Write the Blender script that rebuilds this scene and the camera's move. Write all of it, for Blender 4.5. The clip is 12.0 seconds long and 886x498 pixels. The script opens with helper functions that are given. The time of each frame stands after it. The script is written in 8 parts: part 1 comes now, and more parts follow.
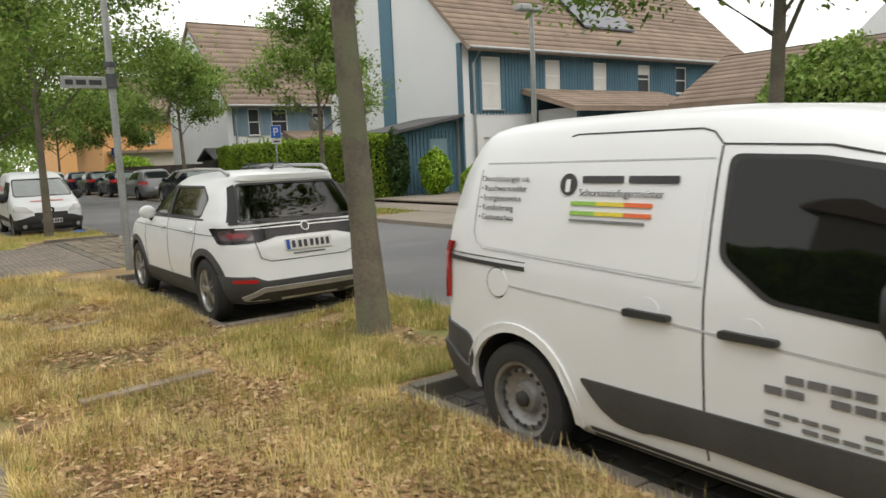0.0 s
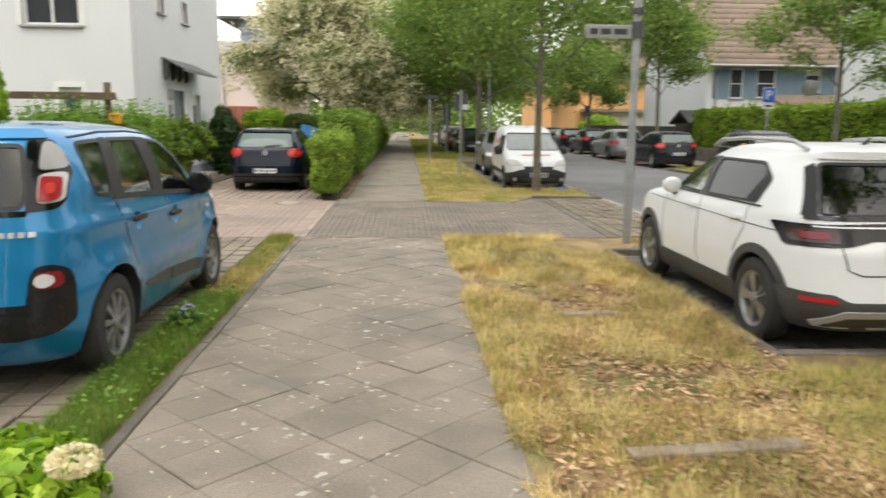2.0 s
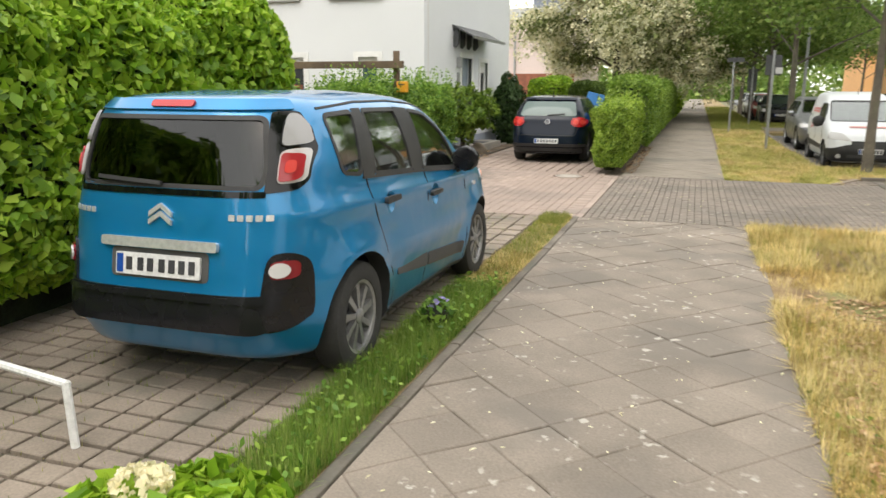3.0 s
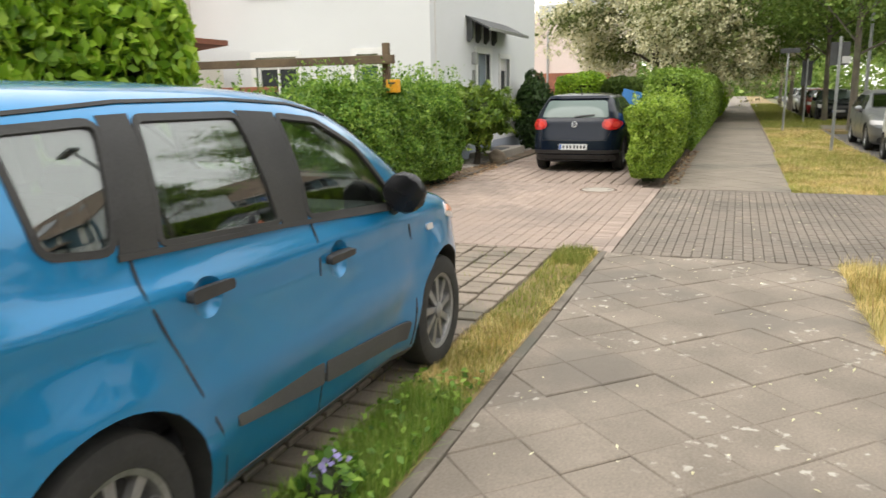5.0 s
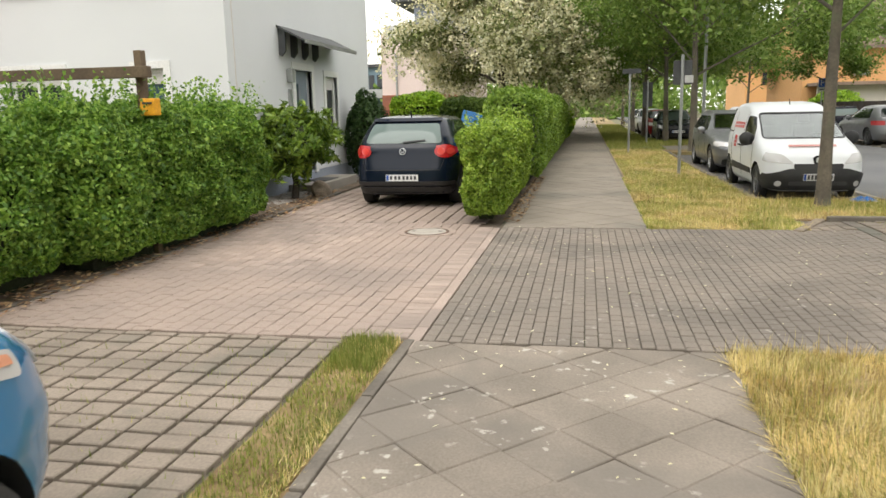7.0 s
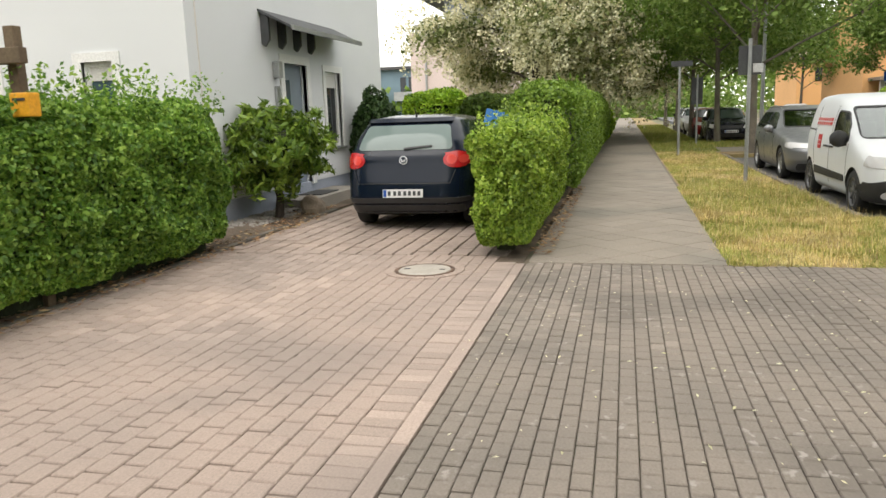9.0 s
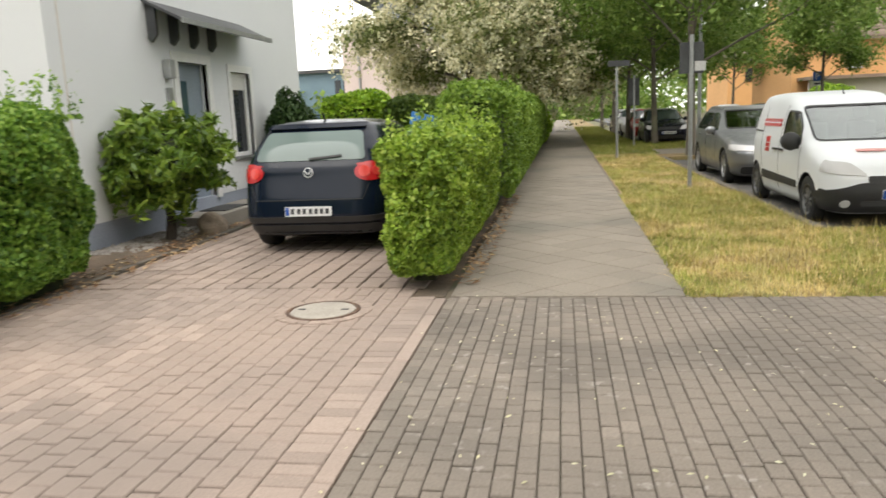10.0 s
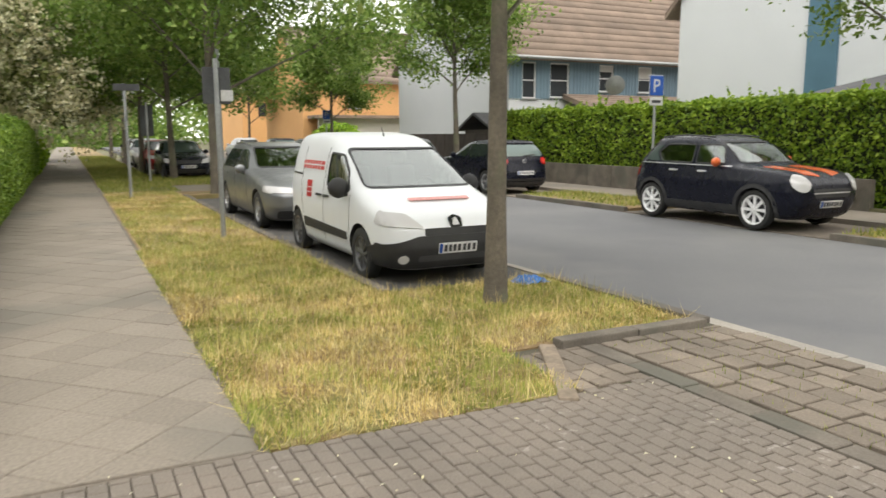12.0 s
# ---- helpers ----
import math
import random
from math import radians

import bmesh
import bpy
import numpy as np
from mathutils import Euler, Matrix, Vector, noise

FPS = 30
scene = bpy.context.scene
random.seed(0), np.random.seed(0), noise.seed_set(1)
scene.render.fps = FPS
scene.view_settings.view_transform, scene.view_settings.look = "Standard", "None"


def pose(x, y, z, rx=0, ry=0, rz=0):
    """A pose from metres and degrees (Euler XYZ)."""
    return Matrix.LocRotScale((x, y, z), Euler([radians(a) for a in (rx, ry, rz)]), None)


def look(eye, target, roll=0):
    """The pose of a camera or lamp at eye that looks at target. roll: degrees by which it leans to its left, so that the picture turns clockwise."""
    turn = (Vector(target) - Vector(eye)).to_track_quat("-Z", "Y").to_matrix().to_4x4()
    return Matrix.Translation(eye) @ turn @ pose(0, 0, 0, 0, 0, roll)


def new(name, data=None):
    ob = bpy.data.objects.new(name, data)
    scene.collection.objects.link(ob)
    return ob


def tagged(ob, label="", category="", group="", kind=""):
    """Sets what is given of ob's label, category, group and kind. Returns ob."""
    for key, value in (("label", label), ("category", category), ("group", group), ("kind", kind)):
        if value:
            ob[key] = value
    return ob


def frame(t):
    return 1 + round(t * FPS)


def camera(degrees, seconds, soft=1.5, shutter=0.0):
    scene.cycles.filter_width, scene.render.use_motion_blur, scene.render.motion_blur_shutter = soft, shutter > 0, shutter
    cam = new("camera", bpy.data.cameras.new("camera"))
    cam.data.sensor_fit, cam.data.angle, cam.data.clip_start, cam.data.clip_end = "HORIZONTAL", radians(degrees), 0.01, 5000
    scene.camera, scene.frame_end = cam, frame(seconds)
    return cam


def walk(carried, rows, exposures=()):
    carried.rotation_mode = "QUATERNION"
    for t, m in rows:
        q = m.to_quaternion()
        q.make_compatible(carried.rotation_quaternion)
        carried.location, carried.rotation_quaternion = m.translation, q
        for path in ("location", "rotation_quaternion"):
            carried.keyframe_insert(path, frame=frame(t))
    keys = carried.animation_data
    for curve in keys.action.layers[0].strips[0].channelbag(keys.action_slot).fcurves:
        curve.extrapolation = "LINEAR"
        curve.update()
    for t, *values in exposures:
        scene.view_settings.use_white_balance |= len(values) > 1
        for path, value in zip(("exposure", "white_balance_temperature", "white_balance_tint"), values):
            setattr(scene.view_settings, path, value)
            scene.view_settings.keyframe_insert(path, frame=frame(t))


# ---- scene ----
cam = camera(61.9, 12.0, soft=1.5, shutter=0.25)
PATH = [
    (0, (-0.365, -0.059, 1.551), (0.818, 1.533, 1.294), -2.5),
    (0.5, (-0.373, 0.535, 1.509), (0.725, 2.186, 1.247), -2.2),
    (1, (-0.443, 1.047, 1.517), (0.424, 2.829, 1.248), -1.3),
    (1.5, (-0.513, 1.49, 1.562), (0.04, 3.39, 1.269), -0.3),
    (2, (-0.597, 1.864, 1.589), (-0.49, 3.833, 1.253), 0.6),
    (2.5, (-0.618, 2.317, 1.593), (-0.972, 4.246, 1.202), 1.0),
    (4.5, (-0.943, 4.652, 1.546), (-1.76, 6.42, 1.091), -0.5),
    (5, (-0.913, 5.189, 1.523), (-1.637, 7.007, 1.106), -1.0),
    (5.5, (-0.912, 5.778, 1.507), (-1.504, 7.648, 1.113), -1.0),
    (6, (-0.887, 6.304, 1.512), (-1.392, 8.202, 1.135), -1.3),
    (6.5, (-0.88, 6.895, 1.516), (-1.252, 8.824, 1.14), -1.2),
    (8.5, (-1.026, 9.446, 1.413), (-1.473, 11.365, 1.073), -1.8),
    (9, (-1.051, 10.029, 1.424), (-1.526, 11.939, 1.068), -2.0),
    (9.5, (-1.096, 10.693, 1.413), (-1.564, 12.604, 1.053), -2.2),
    (10, (-1.042, 11.324, 1.424), (-1.365, 13.265, 1.07), -2.5),
    (10.5, (-0.94, 11.936, 1.417), (-0.965, 13.904, 1.062), -2.1),
    (11, (-0.965, 12.356, 1.522), (-0.641, 14.295, 1.155), -1.7),
    (11.5, (-0.93, 12.947, 1.491), (-0.296, 14.814, 1.154), -0.6),
    (12, (-0.863, 13.588, 1.501), (0.03, 15.352, 1.196), -0.2),
]
walk(cam, [(t, look(eye, target, roll)) for t, eye, target, roll in PATH],
     [(0.0, -0.27), (0.8, -0.2), (1.5, -0.02), (2.5, 0.2), (4.5, 0.4), (5.5, 0.2), (9.5, 0.2), (12.0, 0.22)])

# ---------------- light ----------------
world = bpy.data.worlds.new("overcast_sky")
scene.world = world
world.use_nodes = True
wn = world.node_tree
wn.nodes.clear()
w_out = wn.nodes.new("ShaderNodeOutputWorld")
w_bg = wn.nodes.new("ShaderNodeBackground")
w_sky = wn.nodes.new("ShaderNodeTexSky")
w_sky.sky_type = 'NISHITA'
w_sky.sun_disc = False
w_sky.sun_elevation = radians(48)
w_sky.sun_rotation = radians(150)
w_sky.dust_density = 6.0
w_mix = wn.nodes.new("ShaderNodeMix")
w_mix.data_type = 'RGBA'
w_mix.inputs[0].default_value = 0.86
w_mix.inputs[7].default_value = (9.2, 9.05, 8.6, 1.0)
wn.links.new(w_sky.outputs[0], w_mix.inputs[6])
wn.links.new(w_mix.outputs[2], w_bg.inputs[0])
w_bg.inputs[1].default_value = 0.2
wn.links.new(w_bg.outputs[0], w_out.inputs[0])

sun_data = bpy.data.lights.new("sun", 'SUN')
sun_data.energy = 1.4
sun_data.angle = radians(40)
sun_data.color = (1.0, 0.96, 0.9)
sun = new("sun", sun_data)
sun.matrix_world = look((0, 0, 30), (8, 14, 0))


# ---------------- material helpers ----------------
def nodes_of(name):
    m = bpy.data.materials.new(name)
    m.use_nodes = True
    return m, m.node_tree, m.node_tree.nodes["Principled BSDF"]


def noise_ramp(nt, coord, scale, c0, c1, lo=0.35, hi=0.65, detail=6.0):
    n = nt.nodes.new("ShaderNodeTexNoise")
    n.inputs["Scale"].default_value = scale
    n.inputs["Detail"].default_value = detail
    nt.links.new(coord, n.inputs["Vector"])
    r = nt.nodes.new("ShaderNodeValToRGB")
    r.color_ramp.elements[0].position, r.color_ramp.elements[1].position = lo, hi
    r.color_ramp.elements[0].color, r.color_ramp.elements[1].color = (*c0, 1), (*c1, 1)
    nt.links.new(n.outputs[0], r.inputs[0])
    return n, r


def mix_rgb(nt, fac, a, b, mode='MIX'):
    m = nt.nodes.new("ShaderNodeMix")
    m.data_type = 'RGBA'
    m.blend_type = mode
    for sock, v in ((m.inputs[0], fac), (m.inputs[6], a), (m.inputs[7], b)):
        if hasattr(v, "is_output"):
            nt.links.new(v, sock)
        else:
            sock.default_value = v if isinstance(v, float) else (*v, 1)
    return m.outputs[2]


def surface(name, c0, c1=None, big=1.2, fine=40.0, rough=0.7, metal=0.0, bump=0.25, depth=0.004, stain=None, stain_scale=0.5,
            vary=0.0, coat=0.0, spec=0.5, fleck=None):
    """Two scales of noise in the colour, fine relief, optional stains and object-to-object variation."""
    m, nt, b = nodes_of(name)
    tc = nt.nodes.new("ShaderNodeNewGeometry").outputs["Position"]
    c1 = c1 or tuple(x * 0.8 for x in c0)
    _, r1 = noise_ramp(nt, tc, big, c0, c1)
    f, r2 = noise_ramp(nt, tc, fine, (0.78, 0.78, 0.78), (1.12, 1.12, 1.12), 0.3, 0.7)
    col = mix_rgb(nt, 0.85, r1.outputs[0], r2.outputs[0], 'MULTIPLY')
    if stain:
        _, r3 = noise_ramp(nt, tc, stain_scale, (0, 0, 0), (1, 1, 1), 0.52, 0.62)
        sp = nt.nodes.new("ShaderNodeMath")
        sp.operation = 'MULTIPLY'
        sp.inputs[1].default_value = 0.7
        nt.links.new(r3.outputs[0], sp.inputs[0])
        col = mix_rgb(nt, sp.outputs[0], col, stain)
    if fleck:
        _, r4 = noise_ramp(nt, tc, 13.0, (0, 0, 0), (1, 1, 1), 0.60, 0.66, 5.0)
        _, r5 = noise_ramp(nt, tc, 1.6, (0, 0, 0), (1, 1, 1), 0.50, 0.60, 2.0)
        both = nt.nodes.new("ShaderNodeMath")
        both.operation = 'MULTIPLY'
        nt.links.new(r4.outputs[0], both.inputs[0])
        nt.links.new(r5.outputs[0], both.inputs[1])
        col = mix_rgb(nt, both.outputs[0], col, fleck)
    if vary:
        oi = nt.nodes.new("ShaderNodeObjectInfo").outputs["Random"]
        mr = nt.nodes.new("ShaderNodeMapRange")
        mr.inputs["To Min"].default_value, mr.inputs["To Max"].default_value = 1 - vary, 1 + vary
        nt.links.new(oi, mr.inputs[0])
        h = nt.nodes.new("ShaderNodeHueSaturation")
        nt.links.new(mr.outputs[0], h.inputs["Value"])
        nt.links.new(col, h.inputs["Color"])
        col = h.outputs[0]
    nt.links.new(col, b.inputs["Base Color"])
    b.inputs["Roughness"].default_value = rough
    b.inputs["Metallic"].default_value = metal
    b.inputs["Coat Weight"].default_value = coat
    b.inputs["Coat Roughness"].default_value = 0.06
    b.inputs["Specular IOR Level"].default_value = spec
    if bump:
        bp = nt.nodes.new("ShaderNodeBump")
        bp.inputs["Strength"].default_value = bump
        bp.inputs["Distance"].default_value = depth
        nt.links.new(f.outputs[0], bp.inputs["Height"])
        nt.links.new(bp.outputs[0], b.inputs["Normal"])
    return m


def paint(name, c, rough=0.32, metal=0.0, coat=0.35, dirt=0.06, spec=0.5):
    """Car paint: base, clear coat, a thin film of road dust."""
    m, nt, b = nodes_of(name)
    tc = nt.nodes.new("ShaderNodeTexCoord").outputs["Object"]
    _, r = noise_ramp(nt, tc, 3.0, c, tuple(x * (1 - dirt) + 0.25 * dirt for x in c), 0.3, 0.8)
    nt.links.new(r.outputs[0], b.inputs["Base Color"])
    b.inputs["Metallic"].default_value = metal
    _, rr = noise_ramp(nt, tc, 7.0, (rough,) * 3, (rough + 0.12,) * 3)
    nt.links.new(rr.outputs[0], b.inputs["Roughness"])
    b.inputs["Coat Weight"].default_value = coat
    b.inputs["Coat Roughness"].default_value = 0.05
    b.inputs["Specular IOR Level"].default_value = spec
    return m


def leafy(name, cols, rough=0.5, patch=0.8, trans=0.25):
    """Foliage: each leaf takes a shade at random, and the plant has lighter and darker patches."""
    m, nt, b = nodes_of(name)
    g = nt.nodes.new("ShaderNodeNewGeometry")
    r = nt.nodes.new("ShaderNodeValToRGB")
    el = r.color_ramp.elements
    el[0].position, el[1].position = 0.0, 1.0
    el[0].color, el[1].color = (*cols[0], 1), (*cols[-1], 1)
    for i, c in enumerate(cols[1:-1]):
        e = el.new((i + 1) / (len(cols) - 1))
        e.color = (*c, 1)
    nt.links.new(g.outputs["Random Per Island"], r.inputs[0])
    _, r2 = noise_ramp(nt, g.outputs["Position"], patch, (0.75, 0.78, 0.7), (1.15, 1.12, 1.1), 0.35, 0.65, 2.0)
    col = mix_rgb(nt, 1.0, r.outputs[0], r2.outputs[0], 'MULTIPLY')
    nt.links.new(col, b.inputs["Base Color"])
    b.inputs["Roughness"].default_value = rough
    b.inputs["Specular IOR Level"].default_value = 0.35
    tr = nt.nodes.new("ShaderNodeBsdfTranslucent")
    nt.links.new(col, tr.inputs[0])
    mx = nt.nodes.new("ShaderNodeMixShader")
    mx.inputs[0].default_value = trans
    out = nt.nodes["Material Output"]
    nt.links.new(b.outputs[0], mx.inputs[1])
    nt.links.new(tr.outputs[0], mx.inputs[2])
    nt.links.new(mx.outputs[0], out.inputs[0])
    return m


def glass(name, tint=(0.02, 0.025, 0.025), rough=0.03):
    m, nt, b = nodes_of(name)
    b.inputs["Base Color"].default_value = (*tint, 1)
    b.inputs["Roughness"].default_value = rough
    b.inputs["Specular IOR Level"].default_value = 0.4
    return m


def clear_pane(name, tint, base=0.045, rough=0.02):
    """A thin pane: tinted see-through glass under a mirror-like surface."""
    m, nt, b = nodes_of(name)
    lw = nt.nodes.new("ShaderNodeLayerWeight")
    lw.inputs[0].default_value = 0.5
    pw = nt.nodes.new("ShaderNodeMath")
    pw.operation = 'POWER'
    pw.inputs[1].default_value = 4.0
    nt.links.new(lw.outputs["Facing"], pw.inputs[0])
    mr = nt.nodes.new("ShaderNodeMapRange")
    mr.inputs["To Min"].default_value, mr.inputs["To Max"].default_value = base, 0.85
    nt.links.new(pw.outputs[0], mr.inputs[0])
    tr = nt.nodes.new("ShaderNodeBsdfTransparent")
    tr.inputs[0].default_value = (*tint, 1)
    gl = nt.nodes.new("ShaderNodeBsdfGlossy")
    gl.inputs["Roughness"].default_value = rough
    mx = nt.nodes.new("ShaderNodeMixShader")
    nt.links.new(mr.outputs[0], mx.inputs[0])
    nt.links.new(tr.outputs[0], mx.inputs[1])
    nt.links.new(gl.outputs[0], mx.inputs[2])
    nt.links.new(mx.outputs[0], nt.nodes["Material Output"].inputs[0])
    return m


M = {}
M["pane"] = clear_pane("clear_car_pane", (0.82, 0.89, 0.86), 0.17)
M["pane_dark"] = clear_pane("privacy_car_pane", (0.17, 0.2, 0.2), 0.07)
M["interior"] = surface("car_interior_trim", (0.16, 0.16, 0.165), (0.12, 0.12, 0.125), 4, 60, 0.9, bump=0.1)
M["fabric"] = surface("dark_seat_fabric", (0.05, 0.05, 0.055), (0.035, 0.035, 0.04), 12, 150, 0.95, bump=0.3)
M["asphalt"] = surface("asphalt", (0.135, 0.136, 0.144), (0.17, 0.17, 0.172), 0.35, 120, 0.85, bump=0.5, stain=(0.19, 0.187, 0.183), stain_scale=0.25)
M["slab"] = surface("pavement_slab", (0.255, 0.215, 0.176), (0.185, 0.157, 0.128), 1.7, 75, 0.9, bump=0.5, stain=(0.15, 0.132, 0.112), stain_scale=0.9, vary=0.07, fleck=(0.42, 0.39, 0.34))
M["slab_far"] = surface("pavement_worn", (0.265, 0.228, 0.187), (0.22, 0.19, 0.155), 0.6, 45, 0.9, bump=0.4, stain=(0.17, 0.155, 0.13), stain_scale=0.45, vary=0.08)
M["joint"] = surface("joint_sand", (0.13, 0.105, 0.075), (0.08, 0.075, 0.05), 3, 60, 0.95, stain=(0.07, 0.09, 0.03), stain_scale=1.5)
M["joint_walk"] = surface("joint_worn", (0.12, 0.10, 0.08), (0.2, 0.172, 0.142), 1.2, 60, 0.95, stain=(0.09, 0.085, 0.06), stain_scale=1.0)
M["brick_dark"] = surface("paver_grey_brown", (0.225, 0.19, 0.157), (0.18, 0.155, 0.13), 1.2, 90, 0.88, bump=0.5, stain=(0.14, 0.12, 0.1), stain_scale=0.6, vary=0.13, fleck=(0.3, 0.27, 0.24))
M["brick_pink"] = surface("paver_pinkish", (0.38, 0.295, 0.245), (0.30, 0.24, 0.205), 0.8, 90, 0.88, bump=0.5, stain=(0.26, 0.21, 0.18), stain_scale=0.4, vary=0.14)
M["paver_big"] = surface("grass_paver", (0.31, 0.255, 0.205), (0.22, 0.182, 0.146), 1.5, 70, 0.92, bump=0.5, stain=(0.13, 0.125, 0.1), stain_scale=0.9, vary=0.15)
M["cobble"] = surface("cobble", (0.23, 0.19, 0.15), (0.15, 0.125, 0.1), 1.5, 60, 0.9, bump=0.5, vary=0.18)
M["kerb"] = surface("kerb_concrete", (0.19, 0.165, 0.135), (0.11, 0.095, 0.078), 2.0, 50, 0.9, bump=0.5, stain=(0.1, 0.1, 0.08), stain_scale=1.2, vary=0.1)
M["concrete_lt"] = surface("gutter_concrete", (0.36, 0.33, 0.29), (0.28, 0.26, 0.23), 1.5, 50, 0.9, vary=0.1)
M["bay"] = surface("bay_paver", (0.10, 0.095, 0.09), (0.07, 0.065, 0.06), 1.2, 60, 0.9, bump=0.5, vary=0.2)
M["soil"] = surface("dry_soil", (0.36, 0.26, 0.13), (0.19, 0.125, 0.06), 2.2, 28, 0.97, bump=0.8, depth=0.02, stain=(0.16, 0.18, 0.05), stain_scale=0.9)
M["earth"] = surface("garden_earth", (0.16, 0.115, 0.08), (0.09, 0.07, 0.05), 2, 30, 0.97, bump=0.8, depth=0.02)
M["ground"] = surface("far_ground", (0.12, 0.13, 0.06), (0.16, 0.14, 0.08), 0.2, 10, 0.95)
M["render_white"] = surface("white_render", (0.715, 0.73, 0.745), (0.675, 0.69, 0.705), 0.5, 120, 0.9, bump=0.15, depth=0.002)
M["render_cream"] = surface("cream_render", (0.70, 0.66, 0.60), (0.64, 0.6, 0.55), 0.5, 120, 0.9, bump=0.15, depth=0.002)
M["render_pink"] = surface("pink_render", (0.72, 0.6, 0.57), (0.68, 0.56, 0.53), 0.3, 60, 0.9, bump=0.1)
M["render_orange"] = surface("orange_render", (0.74, 0.42, 0.18), (0.68, 0.38, 0.16), 0.3, 60, 0.9, bump=0.1)
M["plinth"] = surface("blue_grey_plinth", (0.36, 0.40, 0.48), (0.30, 0.33, 0.4), 1, 60, 0.85)
M["blue_board"] = surface("blue_timber", (0.09, 0.185, 0.25), (0.075, 0.155, 0.21), 0.8, 50, 0.75, bump=0.2, vary=0.1)
M["blue_board_lt"] = surface("pale_blue_timber", (0.2, 0.29, 0.35), (0.17, 0.25, 0.31), 0.8, 50, 0.75, bump=0.2, vary=0.1)
M["tile"] = surface("brown_roof_tile", (0.285, 0.215, 0.165), (0.21, 0.16, 0.125), 1.0, 20, 0.85, bump=0.3, vary=0.12)
M["tile_red"] = surface("red_roof_tile", (0.33, 0.12, 0.07), (0.22, 0.085, 0.055), 2, 25, 0.85, bump=0.3)
M["roof_dark"] = surface("bitumen_roof", (0.07, 0.07, 0.075), (0.1, 0.1, 0.1), 1, 40, 0.9)
M["frame_white"] = surface("white_window_frame", (0.8, 0.8, 0.79), (0.75, 0.75, 0.74), 2, 40, 0.5, bump=0)
M["blind"] = surface("white_blind", (0.68, 0.67, 0.64), (0.63, 0.62, 0.6), 2, 40, 0.7, bump=0)
M["door_grey"] = surface("grey_door", (0.25, 0.3, 0.35), (0.22, 0.26, 0.3), 2, 40, 0.5, bump=0)
M["wood_old"] = surface("weathered_wood", (0.16, 0.115, 0.07), (0.10, 0.07, 0.045), 3, 40, 0.85, bump=0.5, vary=0.1)
M["fence_dark"] = surface("dark_fence", (0.07, 0.055, 0.045), (0.05, 0.04, 0.035), 2, 30, 0.85, vary=0.15)
M["steel"] = surface("galvanised_steel", (0.42, 0.43, 0.43), (0.34, 0.35, 0.35), 3, 40, 0.45, metal=0.6, bump=0.05)
M["steel_dark"] = surface("dark_steel", (0.10, 0.105, 0.11), (0.07, 0.07, 0.075), 3, 40, 0.5, metal=0.4, bump=0.05)
M["rust"] = surface("rusty_iron", (0.17, 0.10, 0.065), (0.10, 0.065, 0.05), 8, 60, 0.85, metal=0.2, bump=0.4)
M["iron"] = surface("cast_iron", (0.13, 0.12, 0.11), (0.09, 0.085, 0.08), 8, 60, 0.7, metal=0.4, bump=0.3)
M["manhole"] = surface("manhole_concrete", (0.42, 0.38, 0.33), (0.33, 0.3, 0.26), 4, 60, 0.9, bump=0.4)
M["stone"] = surface("rough_stone", (0.3, 0.24, 0.18), (0.2, 0.16, 0.12), 6, 30, 0.9, bump=0.6)
M["pebble"] = surface("pebbles", (0.45, 0.42, 0.38), (0.25, 0.22, 0.2), 9, 60, 0.8, vary=0.3)
M["bark"] = surface("smooth_bark", (0.175, 0.15, 0.115), (0.115, 0.10, 0.08), 3, 30, 0.9, bump=0.8, depth=0.012, stain=(0.15, 0.16, 0.10), stain_scale=2.0)
M["bark_dark"] = surface("dark_bark", (0.07, 0.055, 0.045), (0.05, 0.04, 0.03), 3, 30, 0.92, bump=0.7, depth=0.01)
M["mailbox"] = surface("yellow_plastic", (0.75, 0.36, 0.02), (0.68, 0.31, 0.02), 4, 40, 0.45, bump=0)
M["sign_blue"] = surface("sign_blue", (0.01, 0.08, 0.38), (0.01, 0.07, 0.34), 4, 40, 0.4, bump=0)
M["sign_white"] = surface("sign_white", (0.55, 0.55, 0.54), (0.5, 0.5, 0.5), 4, 40, 0.4, bump=0)
M["ink"] = surface("dark_lettering", (0.035, 0.035, 0.04), (0.05, 0.05, 0.055), 4, 40, 0.5, bump=0)
M["ink_grey"] = surface("grey_lettering", (0.16, 0.16, 0.17), (0.2, 0.2, 0.2), 4, 40, 0.5, bump=0)
M["tarp"] = surface("blue_plastic_sheet", (0.03, 0.17, 0.48), (0.02, 0.12, 0.38), 8, 40, 0.4, bump=0.2)
M["solar"] = surface("solar_panel", (0.035, 0.04, 0.065), (0.03, 0.03, 0.05), 1, 20, 0.2, bump=0, coat=0.5)
M["win_dark"] = glass("window_glass", (0.035, 0.04, 0.045), 0.05)
M["win_teal"] = glass("window_glass_tinted", (0.05, 0.09, 0.11), 0.05)
M["car_glass"] = glass("car_glass", (0.018, 0.024, 0.023), 0.03)
# dark glass with the sky's reflection painted in as a pale base colour
M["car_glass_sky"] = glass("glass_painted_reflection", (0.13, 0.17, 0.16), 0.05)
M["bin_blue"] = surface("blue_bin_plastic", (0.03, 0.2, 0.5), (0.02, 0.15, 0.4), 3, 40, 0.5, bump=0.05)
M["car_glass_lt"] = glass("car_windscreen", (0.055, 0.072, 0.068), 0.03)
M["glass_black"] = glass("privacy_glass", (0.004, 0.0045, 0.005), 0.04)
M["rubber"] = surface("tyre_rubber", (0.022, 0.022, 0.022), (0.035, 0.034, 0.032), 6, 60, 0.85, bump=0.3)
